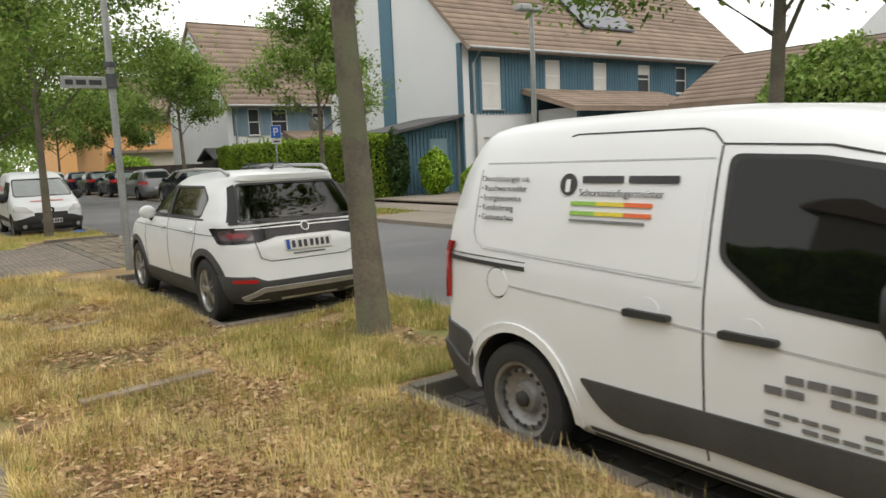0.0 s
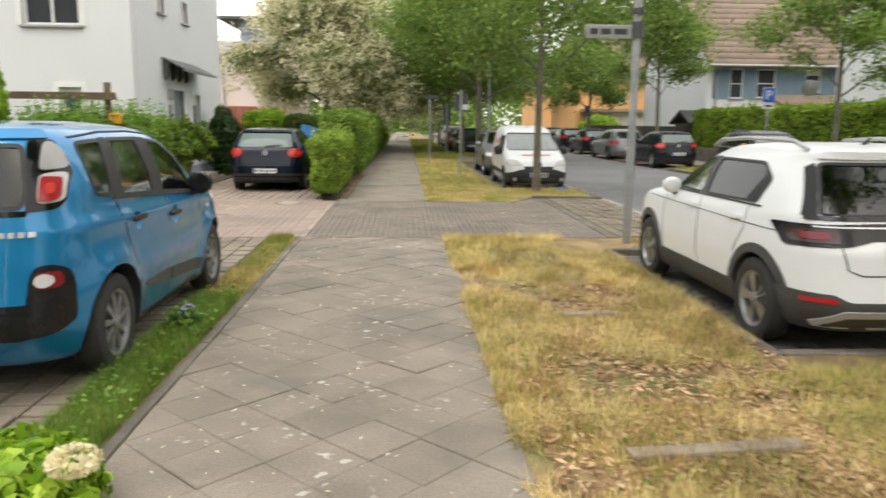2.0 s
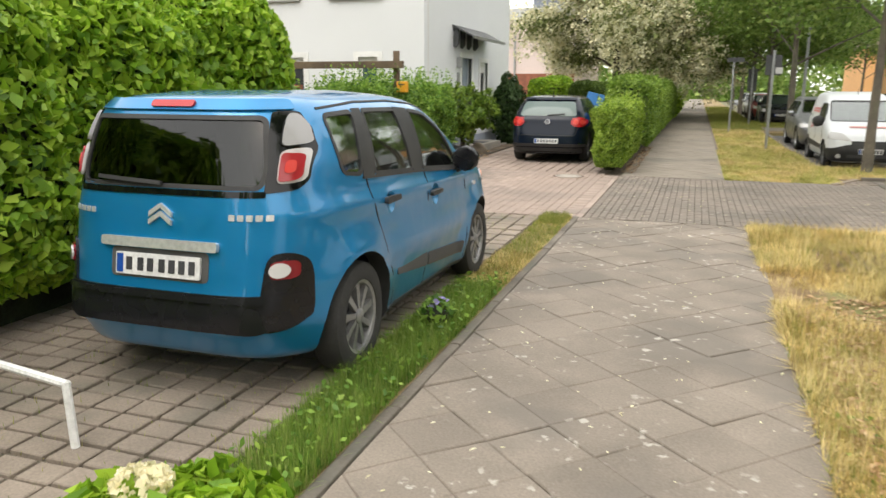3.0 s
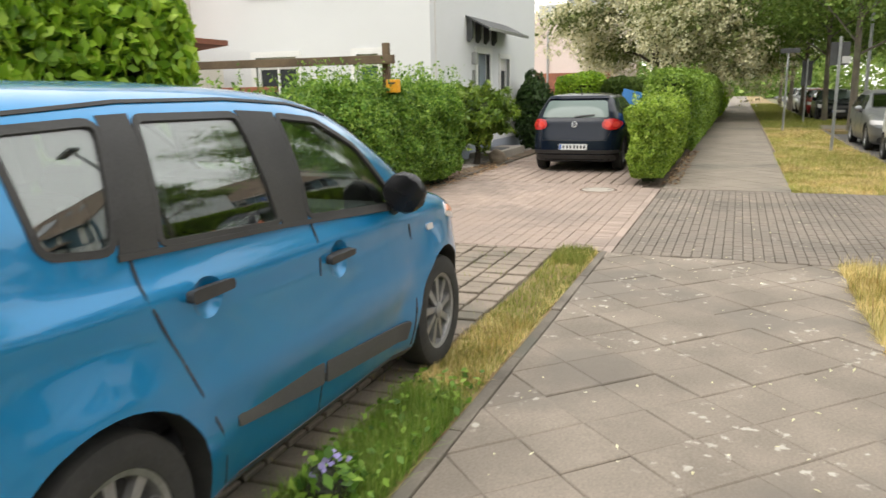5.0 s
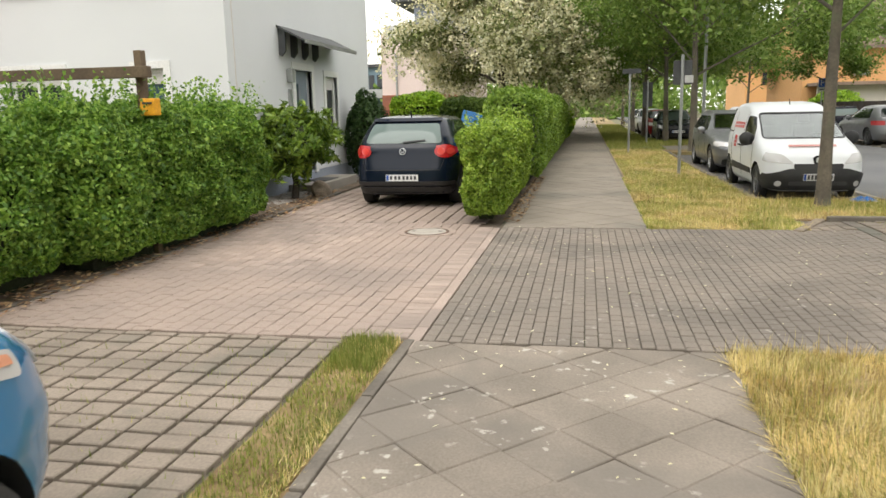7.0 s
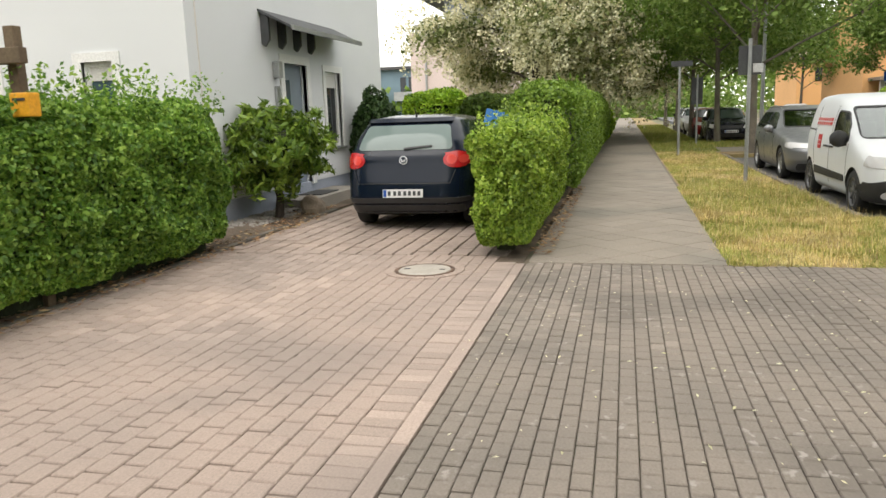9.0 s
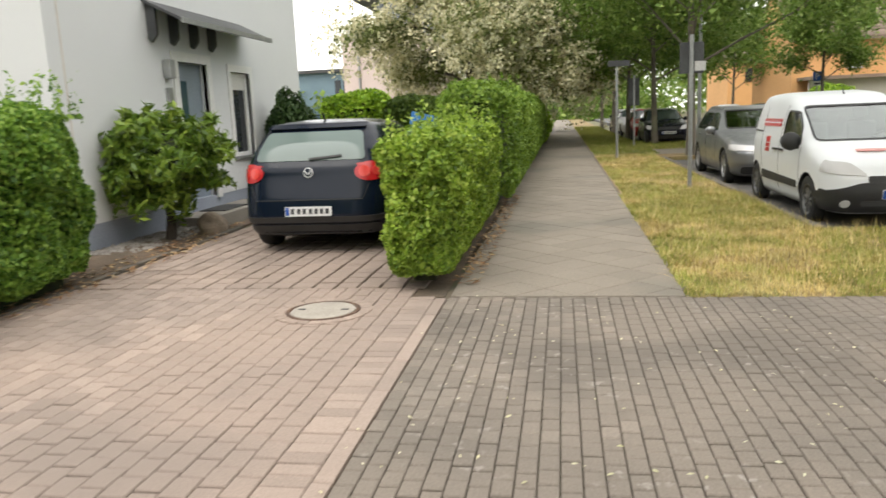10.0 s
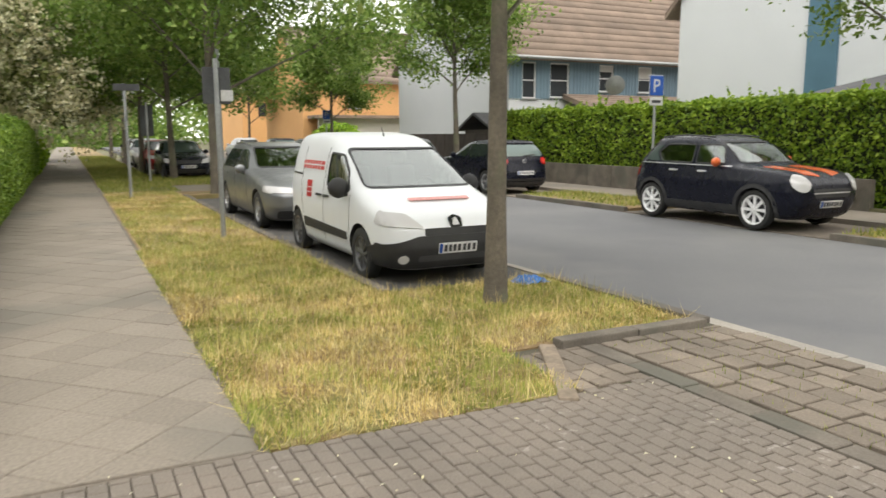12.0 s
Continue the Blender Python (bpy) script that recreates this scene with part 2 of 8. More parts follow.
M["plastic"] = surface("black_plastic", (0.028, 0.028, 0.03), (0.04, 0.04, 0.04), 4, 120, 0.6, bump=0.2, depth=0.001)
M["plastic_grey"] = surface("grey_plastic", (0.06, 0.06, 0.062), (0.075, 0.075, 0.075), 4, 120, 0.6, bump=0.2, depth=0.001)
M["gloss_black"] = paint("gloss_black", (0.008, 0.008, 0.01), 0.2, coat=0.1, dirt=0.01, spec=0.35)
M["alloy"] = surface("alloy", (0.5, 0.5, 0.51), (0.42, 0.42, 0.43), 5, 40, 0.35, metal=0.8, bump=0)
M["alloy_dark"] = surface("hubcap_grey", (0.22, 0.22, 0.225), (0.17, 0.17, 0.175), 5, 40, 0.4, metal=0.6, bump=0)
M["steel_wheel"] = surface("steel_wheel", (0.34, 0.335, 0.33), (0.25, 0.245, 0.24), 6, 40, 0.45, metal=0.5, bump=0.1)
M["chrome"] = surface("chrome", (0.7, 0.7, 0.71), (0.62, 0.62, 0.62), 5, 40, 0.28, metal=0.55, bump=0)
M["lamp_red"] = paint("red_lamp", (0.42, 0.012, 0.015), 0.15, dirt=0.02)
M["lamp_deep2"] = paint("ribbed_red_lamp", (0.34, 0.015, 0.02), 0.12, dirt=0.02)
M["lamp_smoke"] = paint("grey_clear_lamp", (0.34, 0.335, 0.34), 0.12, dirt=0.02)
M["lamp_deep"] = paint("deep_red_lamp", (0.2, 0.006, 0.012), 0.12, dirt=0.02)
M["lamp_lens"] = paint("bright_red_lens", (0.62, 0.05, 0.04), 0.12, dirt=0.02)
M["hub_silver"] = surface("grey_hubcap", (0.34, 0.34, 0.345), (0.27, 0.27, 0.275), 5, 40, 0.38, metal=0.6, bump=0)
M["lamp_dark"] = paint("smoked_red_lamp", (0.035, 0.004, 0.005), 0.15, dirt=0.02)
M["lamp_clear"] = paint("clear_lamp", (0.58, 0.57, 0.57), 0.12, dirt=0.05)
M["wheel_white"] = paint("white_wheel", (0.78, 0.78, 0.78), 0.3, dirt=0.05)
M["lamp_amber"] = paint("amber_lamp", (0.75, 0.33, 0.2), 0.2, dirt=0.05)
M["plate"] = surface("plate_white", (0.72, 0.72, 0.71), (0.66, 0.66, 0.66), 5, 40, 0.4, bump=0)
M["plate_blue"] = M["sign_blue"]
# grey for the painted shade along pressings in white bodywork
M["panel_shade"] = surface("pressed_edge_shade", (0.56, 0.57, 0.59), (0.5, 0.51, 0.53), 5, 40, 0.6, bump=0)
M["seam"] = surface("panel_gap", (0.03, 0.03, 0.032), (0.04, 0.04, 0.04), 5, 40, 0.8, bump=0)
M["red"] = surface("red_decal", (0.62, 0.035, 0.03), (0.55, 0.03, 0.03), 4, 40, 0.4, bump=0)
M["red_pale"] = surface("faded_red_decal", (0.72, 0.28, 0.25), (0.7, 0.33, 0.3), 4, 40, 0.4, bump=0)
M["orange"] = paint("orange_paint", (0.75, 0.14, 0.03), 0.25)
M["green_dec"] = surface("green_decal", (0.3, 0.55, 0.08), (0.27, 0.5, 0.08), 4, 40, 0.4, bump=0)
M["yellow_dec"] = surface("yellow_decal", (0.75, 0.62, 0.05), (0.7, 0.58, 0.05), 4, 40, 0.4, bump=0)
M["white_paint"] = paint("white_paint", (0.80, 0.82, 0.845), 0.3, dirt=0.06)
M["blue_paint"] = paint("metallic_blue_paint", (0.0035, 0.2, 0.46), 0.28, metal=0.45, coat=1.0, dirt=0.0)
M["navy_paint"] = paint("dark_blue_paint", (0.004, 0.008, 0.018), 0.15, coat=0.1, dirt=0.005, spec=0.3)
M["black_paint"] = paint("black_paint", (0.005, 0.006, 0.014), 0.22, coat=0.05, dirt=0.005, spec=0.3)
M["silver_paint"] = paint("silver_grey_paint", (0.22, 0.225, 0.235), 0.3, metal=0.5)
M["teal_paint"] = paint("turquoise_paint", (0.01, 0.26, 0.42), 0.25, metal=0.3)
M["red_paint"] = paint("red_paint", (0.35, 0.015, 0.02), 0.28)
M["lt_paint"] = paint("light_grey_paint", (0.5, 0.5, 0.51), 0.3, metal=0.2)


# ---------------- mesh helpers ----------------
def part(name, bm, mat, parent=None, label="", smooth=False):
    """Links a bmesh as one mesh object, under a thing or a part."""
    me = bpy.data.meshes.new(name)
    bm.to_mesh(me)
    bm.free()
    if smooth:
        me.polygons.foreach_set("use_smooth", [True] * len(me.polygons))
        me.set_sharp_from_angle(angle=radians(40))
    for m in (mat if isinstance(mat, (list, tuple)) else [mat]):
        me.materials.append(m)
    ob = new(name, me)
    if parent:
        ob.parent = parent
    return tagged(ob, label)


def thing(name, label, category, at=(0, 0, 0), turn=0, group="", kind=""):
    ob = new(name)
    ob.matrix_basis = pose(*at, 0, 0, turn)
    return tagged(ob, label, category, group, kind)


def structure(name, bm, mat, label=""):
    return tagged(part(name, bm, mat), label, kind="structure")


def box(x0, x1, y0, y1, z0, z1, bevel=0.0, bm=None):
    bm2 = bmesh.new()
    vs = [bm2.verts.new((x, y, z)) for x in (x0, x1) for y in (y0, y1) for z in (z0, z1)]
    for f in ((0, 1, 3, 2), (4, 6, 7, 5), (0, 4, 5, 1), (2, 3, 7, 6), (0, 2, 6, 4), (1, 5, 7, 3)):
        bm2.faces.new([vs[i] for i in f])
    if bevel:
        bmesh.ops.bevel(bm2, geom=bm2.edges[:], offset=bevel, segments=2, affect='EDGES', profile=0.6)
    if bm is None:
        return bm2
    me = bpy.data.meshes.new("tmp")
    bm2.to_mesh(me)
    bm2.free()
    bm.from_mesh(me)
    bpy.data.meshes.remove(me)
    return bm


def prism(poly, axis, a, b, bm=None):
    """A 2D polygon pulled along an axis: 'x' takes (y, z), 'y' takes (x, z), 'z' takes (x, y)."""
    bm = bm or bmesh.new()

    def at(p, d):
        return {'x': (d, p[0], p[1]), 'y': (p[0], d, p[1]), 'z': (p[0], p[1], d)}[axis]
    lo, hi = [bm.verts.new(at(p, a)) for p in poly], [bm.verts.new(at(p, b)) for p in poly]
    n = len(poly)
    bm.faces.new(lo)
    bm.faces.new(hi[::-1])
    for i in range(n):
        bm.faces.new((lo[i], hi[i], hi[(i + 1) % n], lo[(i + 1) % n]))
    bmesh.ops.recalc_face_normals(bm, faces=bm.faces[:])
    return bm


def tube(pts, radii, n=8, bm=None, cap=True):
    """A tapered tube through points."""
    bm = bm or bmesh.new()
    rings = []
    for i, p in enumerate(pts):
        p = Vector(p)
        d = (Vector(pts[min(i + 1, len(pts) - 1)]) - Vector(pts[max(i - 1, 0)])).normalized()
        s = d.orthogonal().normalized() if abs(d.z) < 0.95 else Vector((1, 0, 0))
        s = (s - d * s.dot(d)).normalized()
        t = d.cross(s)
        rings.append([bm.verts.new(p + (s * math.cos(a) + t * math.sin(a)) * radii[i]) for a in [2 * math.pi * k / n for k in range(n)]])
    for a, b in zip(rings, rings[1:]):
        for k in range(n):
            bm.faces.new((a[k], a[(k + 1) % n], b[(k + 1) % n], b[k]))
    if cap:
        bm.faces.new(rings[0][::-1])
        bm.faces.new(rings[-1])
    return bm


def lathe(prof, n=32, axis='x', bm=None, close=False):
    """A profile of (along, radius) turned about an axis."""
    bm = bm or bmesh.new()
    rings = []
    for d, r in prof:
        ring = []
        for k in range(n):
            a = 2 * math.pi * k / n
            c, s = r * math.cos(a), r * math.sin(a)
            ring.append(bm.verts.new({'x': (d, c, s), 'y': (c, d, s), 'z': (c, s, d)}[axis]))
        rings.append(ring)
    pairs = list(zip(rings, rings[1:])) + ([(rings[-1], rings[0])] if close else [])
    for a, b in pairs:
        for k in range(n):
            bm.faces.new((a[k], a[(k + 1) % n], b[(k + 1) % n], b[k]))
    if not close:
        for ring in (rings[0], rings[-1]):
            bm.faces.new(ring)
    bmesh.ops.recalc_face_normals(bm, faces=bm.faces[:])
    return bm


def mesh_np(name, verts, faces, mat, parent=None, smooth=False):
    """A large mesh from arrays; faces all have the same number of corners."""
    verts, faces = np.asarray(verts, np.float32), np.asarray(faces, np.int32)
    me = bpy.data.meshes.new(name)
    me.vertices.add(len(verts))
    me.vertices.foreach_set("co", verts.ravel())
    k = faces.shape[1]
    me.loops.add(faces.size)
    me.loops.foreach_set("vertex_index", faces.ravel())
    me.polygons.add(len(faces))
    me.polygons.foreach_set("loop_start", np.arange(0, faces.size, k, dtype=np.int32))
    me.update(calc_edges=True)
    if smooth:
        me.polygons.foreach_set("use_smooth", [True] * len(me.polygons))
    me.materials.append(mat)
    ob = new(name, me)
    if parent:
        ob.parent = parent
    return ob


def round_poly(pts, r, n=4):
    """Rounds the corners of a 2D polygon."""
    out = []
    m = len(pts)
    for i in range(m):
        p, a, b = Vector(pts[i]), Vector(pts[i - 1]), Vector(pts[(i + 1) % m])
        da, db = a - p, b - p
        ra = min(r, da.length * 0.45)
        rb = min(r, db.length * 0.45)
        s, e = p + da.normalized() * ra, p + db.normalized() * rb
        for k in range(n + 1):
            t = k / n
            q = s * (1 - t) ** 2 + p * 2 * t * (1 - t) + e * t ** 2
            out.append((q.x, q.y))
    return out


def lettering(text, size, mat, parent, m, name="lettering"):
    """Words in the built-in font as a thin mesh under a thing."""
    cu = bpy.data.curves.new(name, 'FONT')
    cu.body, cu.size, cu.extrude = text, size, 0.0008
    ob = bpy.data.objects.new(name, cu)
    scene.collection.objects.link(ob)
    me = bpy.data.meshes.new_from_object(ob.evaluated_get(bpy.context.evaluated_depsgraph_get()))
    bpy.data.objects.remove(ob)
    me.materials.clear()
    me.materials.append(mat)
    o = new(name, me)
    o.parent = parent
    o.matrix_basis = m
    return o


# ---------------- cars ----------------
class Shell:
    """A car's outer skin as horizontal slices: at height z it reaches from yr (rear) to yf (front) and w to each side."""

    def __init__(self, rows, p=5.0, p_top=4.6, flare=None):
        a = np.array(rows, float)
        self.flare = flare or (lambda y, z: 0.0)
        zs = np.linspace(a[0, 0], a[-1, 0], 61)
        tab = np.stack([np.interp(zs, a[:, 0], a[:, k]) for k in (1, 2, 3)], 1)
        sm = tab.copy()
        sm[1:-1] = (tab[:-2] + 2 * tab[1:-1] + tab[2:]) / 4
        h = a[-1, 0]
        self.z, self.t = zs, sm
        self.ps = np.interp(zs, [0, 0.66 * h, 0.97 * h, h], [p, p, min(p, p_top), min(p, p_top)])

    def power(self, z):
        return float(np.interp(z, self.z, self.ps))

    def row(self, z):
        return [float(np.interp(z, self.z, self.t[:, k])) for k in range(3)]

    def width(self, y, z):
        yr, yf, w = self.row(z)
        p = self.power(z)
        t = min(abs((y - (yf + yr) / 2) / ((yf - yr) / 2)), 0.999)
        k = (1 - t ** p) ** (1 / p)
        return w * k + self.flare(y, z) * k ** 6

    def end(self, x, z, front):
        yr, yf, w = self.row(z)
        p = self.power(z)
        t = min(abs(x / w), 0.985)
        d = (yf - yr) / 2 * (1 - t ** p) ** (1 / p)
        return (yf + yr) / 2 + (d if front else -d)

    def inside(self, x, y, z):
        yr, yf, _ = self.row(z)
        return yr < y < yf and abs(x) < self.width(y, z)

    def top(self, x, y):
        for i in range(len(self.z) - 1, 0, -1):
            if self.inside(x, y, self.z[i - 1]):
                lo, hi = self.z[i - 1], self.z[i]
                for _ in range(12):
                    mid = (lo + hi) / 2
                    lo, hi = (mid, hi) if self.inside(x, y, mid) else (lo, mid)
                return float(lo)
        return float(self.z[0])

    def mesh(self, n=16):
        """Rings round each slice: sides and ends meet in rounded corners."""
        bm = bmesh.new()
        rings = []
        for z, (yr, yf, w), pw in zip(self.z, self.t, self.ps):
            ring = []
            m = 4 * n
            for k in range(m):
                a = 2 * math.pi * k / m + math.pi / 4
                c, s = math.cos(a), math.sin(a)
                r = (abs(c) ** pw + abs(s) ** pw) ** (-1 / pw)
                y = (yf + yr) / 2 + (yf - yr) / 2 * r * s
                out = self.flare(y, z) * abs(r * c) ** 6
                ring.append(bm.verts.new((w * r * c + math.copysign(out, c), y, z)))
            rings.append(ring)
        for a, b in zip(rings, rings[1:]):
            for k in range(len(a)):
                bm.faces.new((a[k], a[(k + 1) % len(a)], b[(k + 1) % len(a)], b[k]))
        bm.faces.new(rings[0][::-1])
        bm.faces.new(rings[-1])
        return bm


def flat_poly(poly, step):
    """A polygon in (u, v) cut into a mesh of small cells, so that it can be laid on a curved skin."""
    bm = bmesh.new()
    bm.faces.new([bm.verts.new((u, v, 0)) for u, v in poly])
    for k in (0, 1):
        lo, hi = min(q[k] for q in poly), max(q[k] for q in poly)
        n = max(1, int((hi - lo) / step))
        for i in range(1, n):
            co, no = [0, 0, 0], [0, 0, 0]
            co[k], no[k] = lo + (hi - lo) * i / n, 1
            bmesh.ops.bisect_plane(bm, geom=bm.verts[:] + bm.edges[:] + bm.faces[:], plane_co=co, plane_no=no, dist=1e-5)
    return bm


def lay(poly, sh, where, off=0.005, step=0.05, thick=0.012):
    """Lays a 2D polygon on a car's skin: 'L' and 'R' take (y, z), 'rear' and 'front' (x, z), 'top' (x, y)."""
    bm = flat_poly(poly, step)

    def skin(u, w):
        if where == 'L':
            return Vector((-sh.width(u, w), u, w))
        if where == 'R':
            return Vector((sh.width(u, w), u, w))
        if where in ('rear', 'front'):
            return Vector((u, sh.end(u, w, where == 'front'), w))
        return Vector((u, w, sh.top(u, w)))
    out = Vector({'L': (-1, 0, 0), 'R': (1, 0, 0), 'rear': (0, -1, 0), 'front': (0, 1, 0), 'top': (0, 0, 1)}[where])
    ways = {}
    e = 0.012
    for v in bm.verts:
        u, w = v.co.x, v.co.y
        n = (skin(u + e, w) - skin(u - e, w)).cross(skin(u, w + e) - skin(u, w - e)) if where != 'top' else out
        n = n.normalized() if n.length > 1e-9 else out
        n = n if n.dot(out) > 0 else -n
        ways[v] = (n * 0.8 + out * 0.2).normalized()
        v.co = skin(u, w) + ways[v] * off
    bmesh.ops.recalc_face_normals(bm, faces=bm.faces[:])
    if sum((f.normal.dot(out) for f in bm.faces)) < 0:
        bmesh.ops.reverse_faces(bm, faces=bm.faces[:])
    base = list(ways.items())
    g = bmesh.ops.extrude_face_region(bm, geom=bm.faces[:])
    for v, n in base:
        if v.is_valid:
            v.co -= n * thick
    return bm


def rect(a, b, c, d, r=0.02):
    return round_poly([(a, c), (b, c), (b, d), (a, d)], r, 3)


def strip(pts, w):
    """A thin band along a polyline in (u, v)."""
    up, lo = [], []
    for i, a in enumerate(pts):
        d = Vector(pts[min(i + 1, len(pts) - 1)]) - Vector(pts[max(i - 1, 0)])
        n = Vector((-d.y, d.x)).normalized() * w / 2
        up.append((a[0] + n.x, a[1] + n.y))
        lo.append((a[0] - n.x, a[1] - n.y))
    return up + lo[::-1]


def arc(cx, cz, r, a0, a1, n=12):
    return [(cx + r * math.cos(radians(a0 + (a1 - a0) * i / n)), cz + r * math.sin(radians(a0 + (a1 - a0) * i / n))) for i in range(n + 1)]


def wheel(parent, x, y, r, style, side):
    """Tyre, rim and spokes or a pressed steel disc; side is +1 for the right."""
    w = 0.195
    hub = r * (0.76 if style == "white" else 0.68)
    holder = part("wheel", lathe([(-w * 0.45, hub), (-w * 0.5, r * 0.86), (-w * 0.42, r * 0.97), (-w * 0.3, r), (w * 0.3, r), (w * 0.42, r * 0.97),
                                  (w * 0.5, r * 0.86), (w * 0.45, hub), (w * 0.3, hub * 0.97), (-w * 0.3, hub * 0.97)], 40, 'x', close=True), M["rubber"], parent, smooth=True)
    holder.location = (x, y, r)
    mat = {"steel": M["steel_wheel"], "grey": M["hub_silver"], "dark": M["alloy_dark"], "alloy": M["alloy"], "white": M["wheel_white"]}[style]
    o = w * 0.36
    prof = [(o, hub), (o + 0.012, hub * 0.99), (o + 0.005, hub * 0.9), (o - 0.03, hub * 0.86), (-w * 0.3, hub * 0.84), (-w * 0.3, hub)]
    rim = part("rim", lathe([(d * side, q) for d, q in prof], 40, 'x', close=True), mat, holder, smooth=True)
    back = part("brake_disc", lathe([(-0.02 * side, hub * 0.84), (-0.01 * side, hub * 0.84), (-0.01 * side, 0.03), (-0.02 * side, 0.03)], 32, 'x', close=True), M["steel_dark"], holder)
    if style == "steel":
        part("wheel_disc", lathe([(d * side, q) for d, q in [(0.028, hub * 0.88), (0.05, hub * 0.72), (0.03, hub * 0.6), (0.02, hub * 0.42), (0.055, hub * 0.36), (0.06, 0.02), (0.0, 0.02), (0.0, hub * 0.88)]], 40, 'x', close=True), mat, holder, smooth=True)
        for k in range(16):
            a = 2 * math.pi * k / 16
            bm = lathe([(0.0, 0.014), (0.006, 0.014)], 8, 'x')
            bmesh.ops.translate(bm, verts=bm.verts, vec=((0.052) * side, hub * 0.74 * math.cos(a), hub * 0.74 * math.sin(a)))
            part("slot", bm, M["seam"], holder)
    else:
        n = {"dark": 9, "grey": 9, "alloy": 5, "white": 8}[style]
        for k in range(n):
            a = 2 * math.pi * k / n
            forks = (-0.13, 0.13) if n == 5 else (0.0,)
            for f in forks:
                b2 = a + f + (0.18 if n == 9 else 0)
                ca, sa, cb, sb = math.cos(a), math.sin(a), math.cos(b2), math.sin(b2)
                bm = bmesh.new()
                wd = 0.022 if n != 8 else 0.03
                pts = []
                for (c, s, q, dd) in ((ca, sa, 0.03, o + 0.0), (cb, sb, hub * 0.92, o - 0.005)):
                    for e in (-1, 1):
                        for dx in (0, -0.03):
                            pts.append(bm.verts.new(((dd + dx) * side, q * c - e * wd * s * (1 if q > 0.1 else 0.6), q * s + e * wd * c * (1 if q > 0.1 else 0.6))))
                bmesh.ops.convex_hull(bm, input=pts)
                part("spoke", bm, mat, holder)
    part("hub_cap", lathe([(d * side, q) for d, q in [(0.02, 0.05), (o + 0.008, 0.045), (o + 0.016, 0.03), (o + 0.018, 0.004), (0.02, 0.004)]], 20, 'x', close=True), M["plastic"] if style == "steel" else mat, holder, smooth=True)


def bars(parent, sh, where, u0, u1, z0, z1, n=7, off=0.018):
    """A number plate: white sheet, blue end strip, dark bars for the writing."""
    pl = part("number_plate", lay(rect(u0, u1, z0, z1, 0.01), sh, where, off, 0.3, 0.014), M["plate"], parent, "white number plate with dark bars")
    e = (u1 - u0)
    left = where in ("rear", "L")
    a = u0 + 0.008 if left else u1 - 0.008 - 0.075 * e
    part("blue_strip", lay(rect(a, a + 0.075 * e, z0 + 0.008, z1 - 0.008, 0.004), sh, where, off + 0.003, 0.3, 0.004), M["plate_blue"], pl)
    x = u0 + (0.13 if left else 0.05) * e
    for k in range(n):
        wd = 0.8 * e / n * 0.62
        part("bar", lay(rect(x, x + wd, z0 + 0.022, z1 - 0.022, 0.004), sh, where, off + 0.003, 0.3, 0.004), M["ink"], pl)
        x += 0.82 * e / n + (0.02 * e if k in (0, 2) else 0)
    return pl


def car(name, label, at, turn, rows, p, colour, wheels, arch, body_label="", group="cars parked along the street", category="car", size=1.0, flare=None, fine=16):
    """The painted shell with wheel arches cut out of it, and its wheels. wheels: (y rear, y front, track x, radius, style)."""
    root = thing(name, label, category, at, turn, group)
    root.scale = size if isinstance(size, tuple) else (size, size, size)
    sh = Shell(rows, p, flare=flare)
    bm = sh.mesh(fine)
    yr, yf, tx, r, style = wheels
    body = part("body", bm, colour, root, body_label, smooth=True)
    body.data.materials.append(M["plastic"])
    cut = bmesh.new()
    for y in (yr, yf):
        for s in (-1, 1):
            lathe([(s * (tx - 0.17), arch), (s * (tx + 0.4), arch)], 40, 'x', cut)
            for v in cut.verts[-80:]:
                v.co.y += y
                v.co.z += r
    me = bpy.data.meshes.new("arch_cut")
    bmesh.ops.recalc_face_normals(cut, faces=cut.faces[:])
    cut.to_mesh(me)
    cut.free()
    me.materials.append(M["plastic"])
    cutter = new("arch_cut", me)
    cutter.parent = root
    md = body.modifiers.new("arches", 'BOOLEAN')
    md.operation, md.object, md.solver = 'DIFFERENCE', cutter, 'EXACT'
    md.material_mode = 'TRANSFER'
    dg = bpy.context.evaluated_depsgraph_get()
    cutme = bpy.data.meshes.new_from_object(body.evaluated_get(dg))
    body.modifiers.remove(md)
    body.data = cutme
    bpy.data.objects.remove(cutter)
    bme = bmesh.new()
    bme.from_mesh(cutme)
    for e in bme.edges:
        if len(e.link_faces) == 2 and e.calc_face_angle(0) > radians(35):
            e.smooth = False
    for f in bme.faces:
        f.smooth = True
    bme.to_mesh(cutme)
    bme.free()
    for y in (yr, yf):
        for s in (-1, 1):
            wheel(root, s * tx, y, r, style, s)
    return root, sh


def add(root, sh, name, mat, where, poly, off=0.005, thick=0.012, step=0.05, label=""):
    for w in where.split():
        part(name, lay(poly, sh, w, off, step, thick), M[mat], root, label, smooth=True)


def handle(root, sh, mat, y, z, l=0.2, sides="L R"):
    for s in sides.split():
        part("door_handle", lay(round_poly([(y - l / 2, z - 0.018), (y + l / 2, z - 0.012), (y + l / 2, z + 0.016), (y - l / 2, z + 0.018)], 0.015), sh, s, 0.03, 0.05, 0.04), M[mat], root)


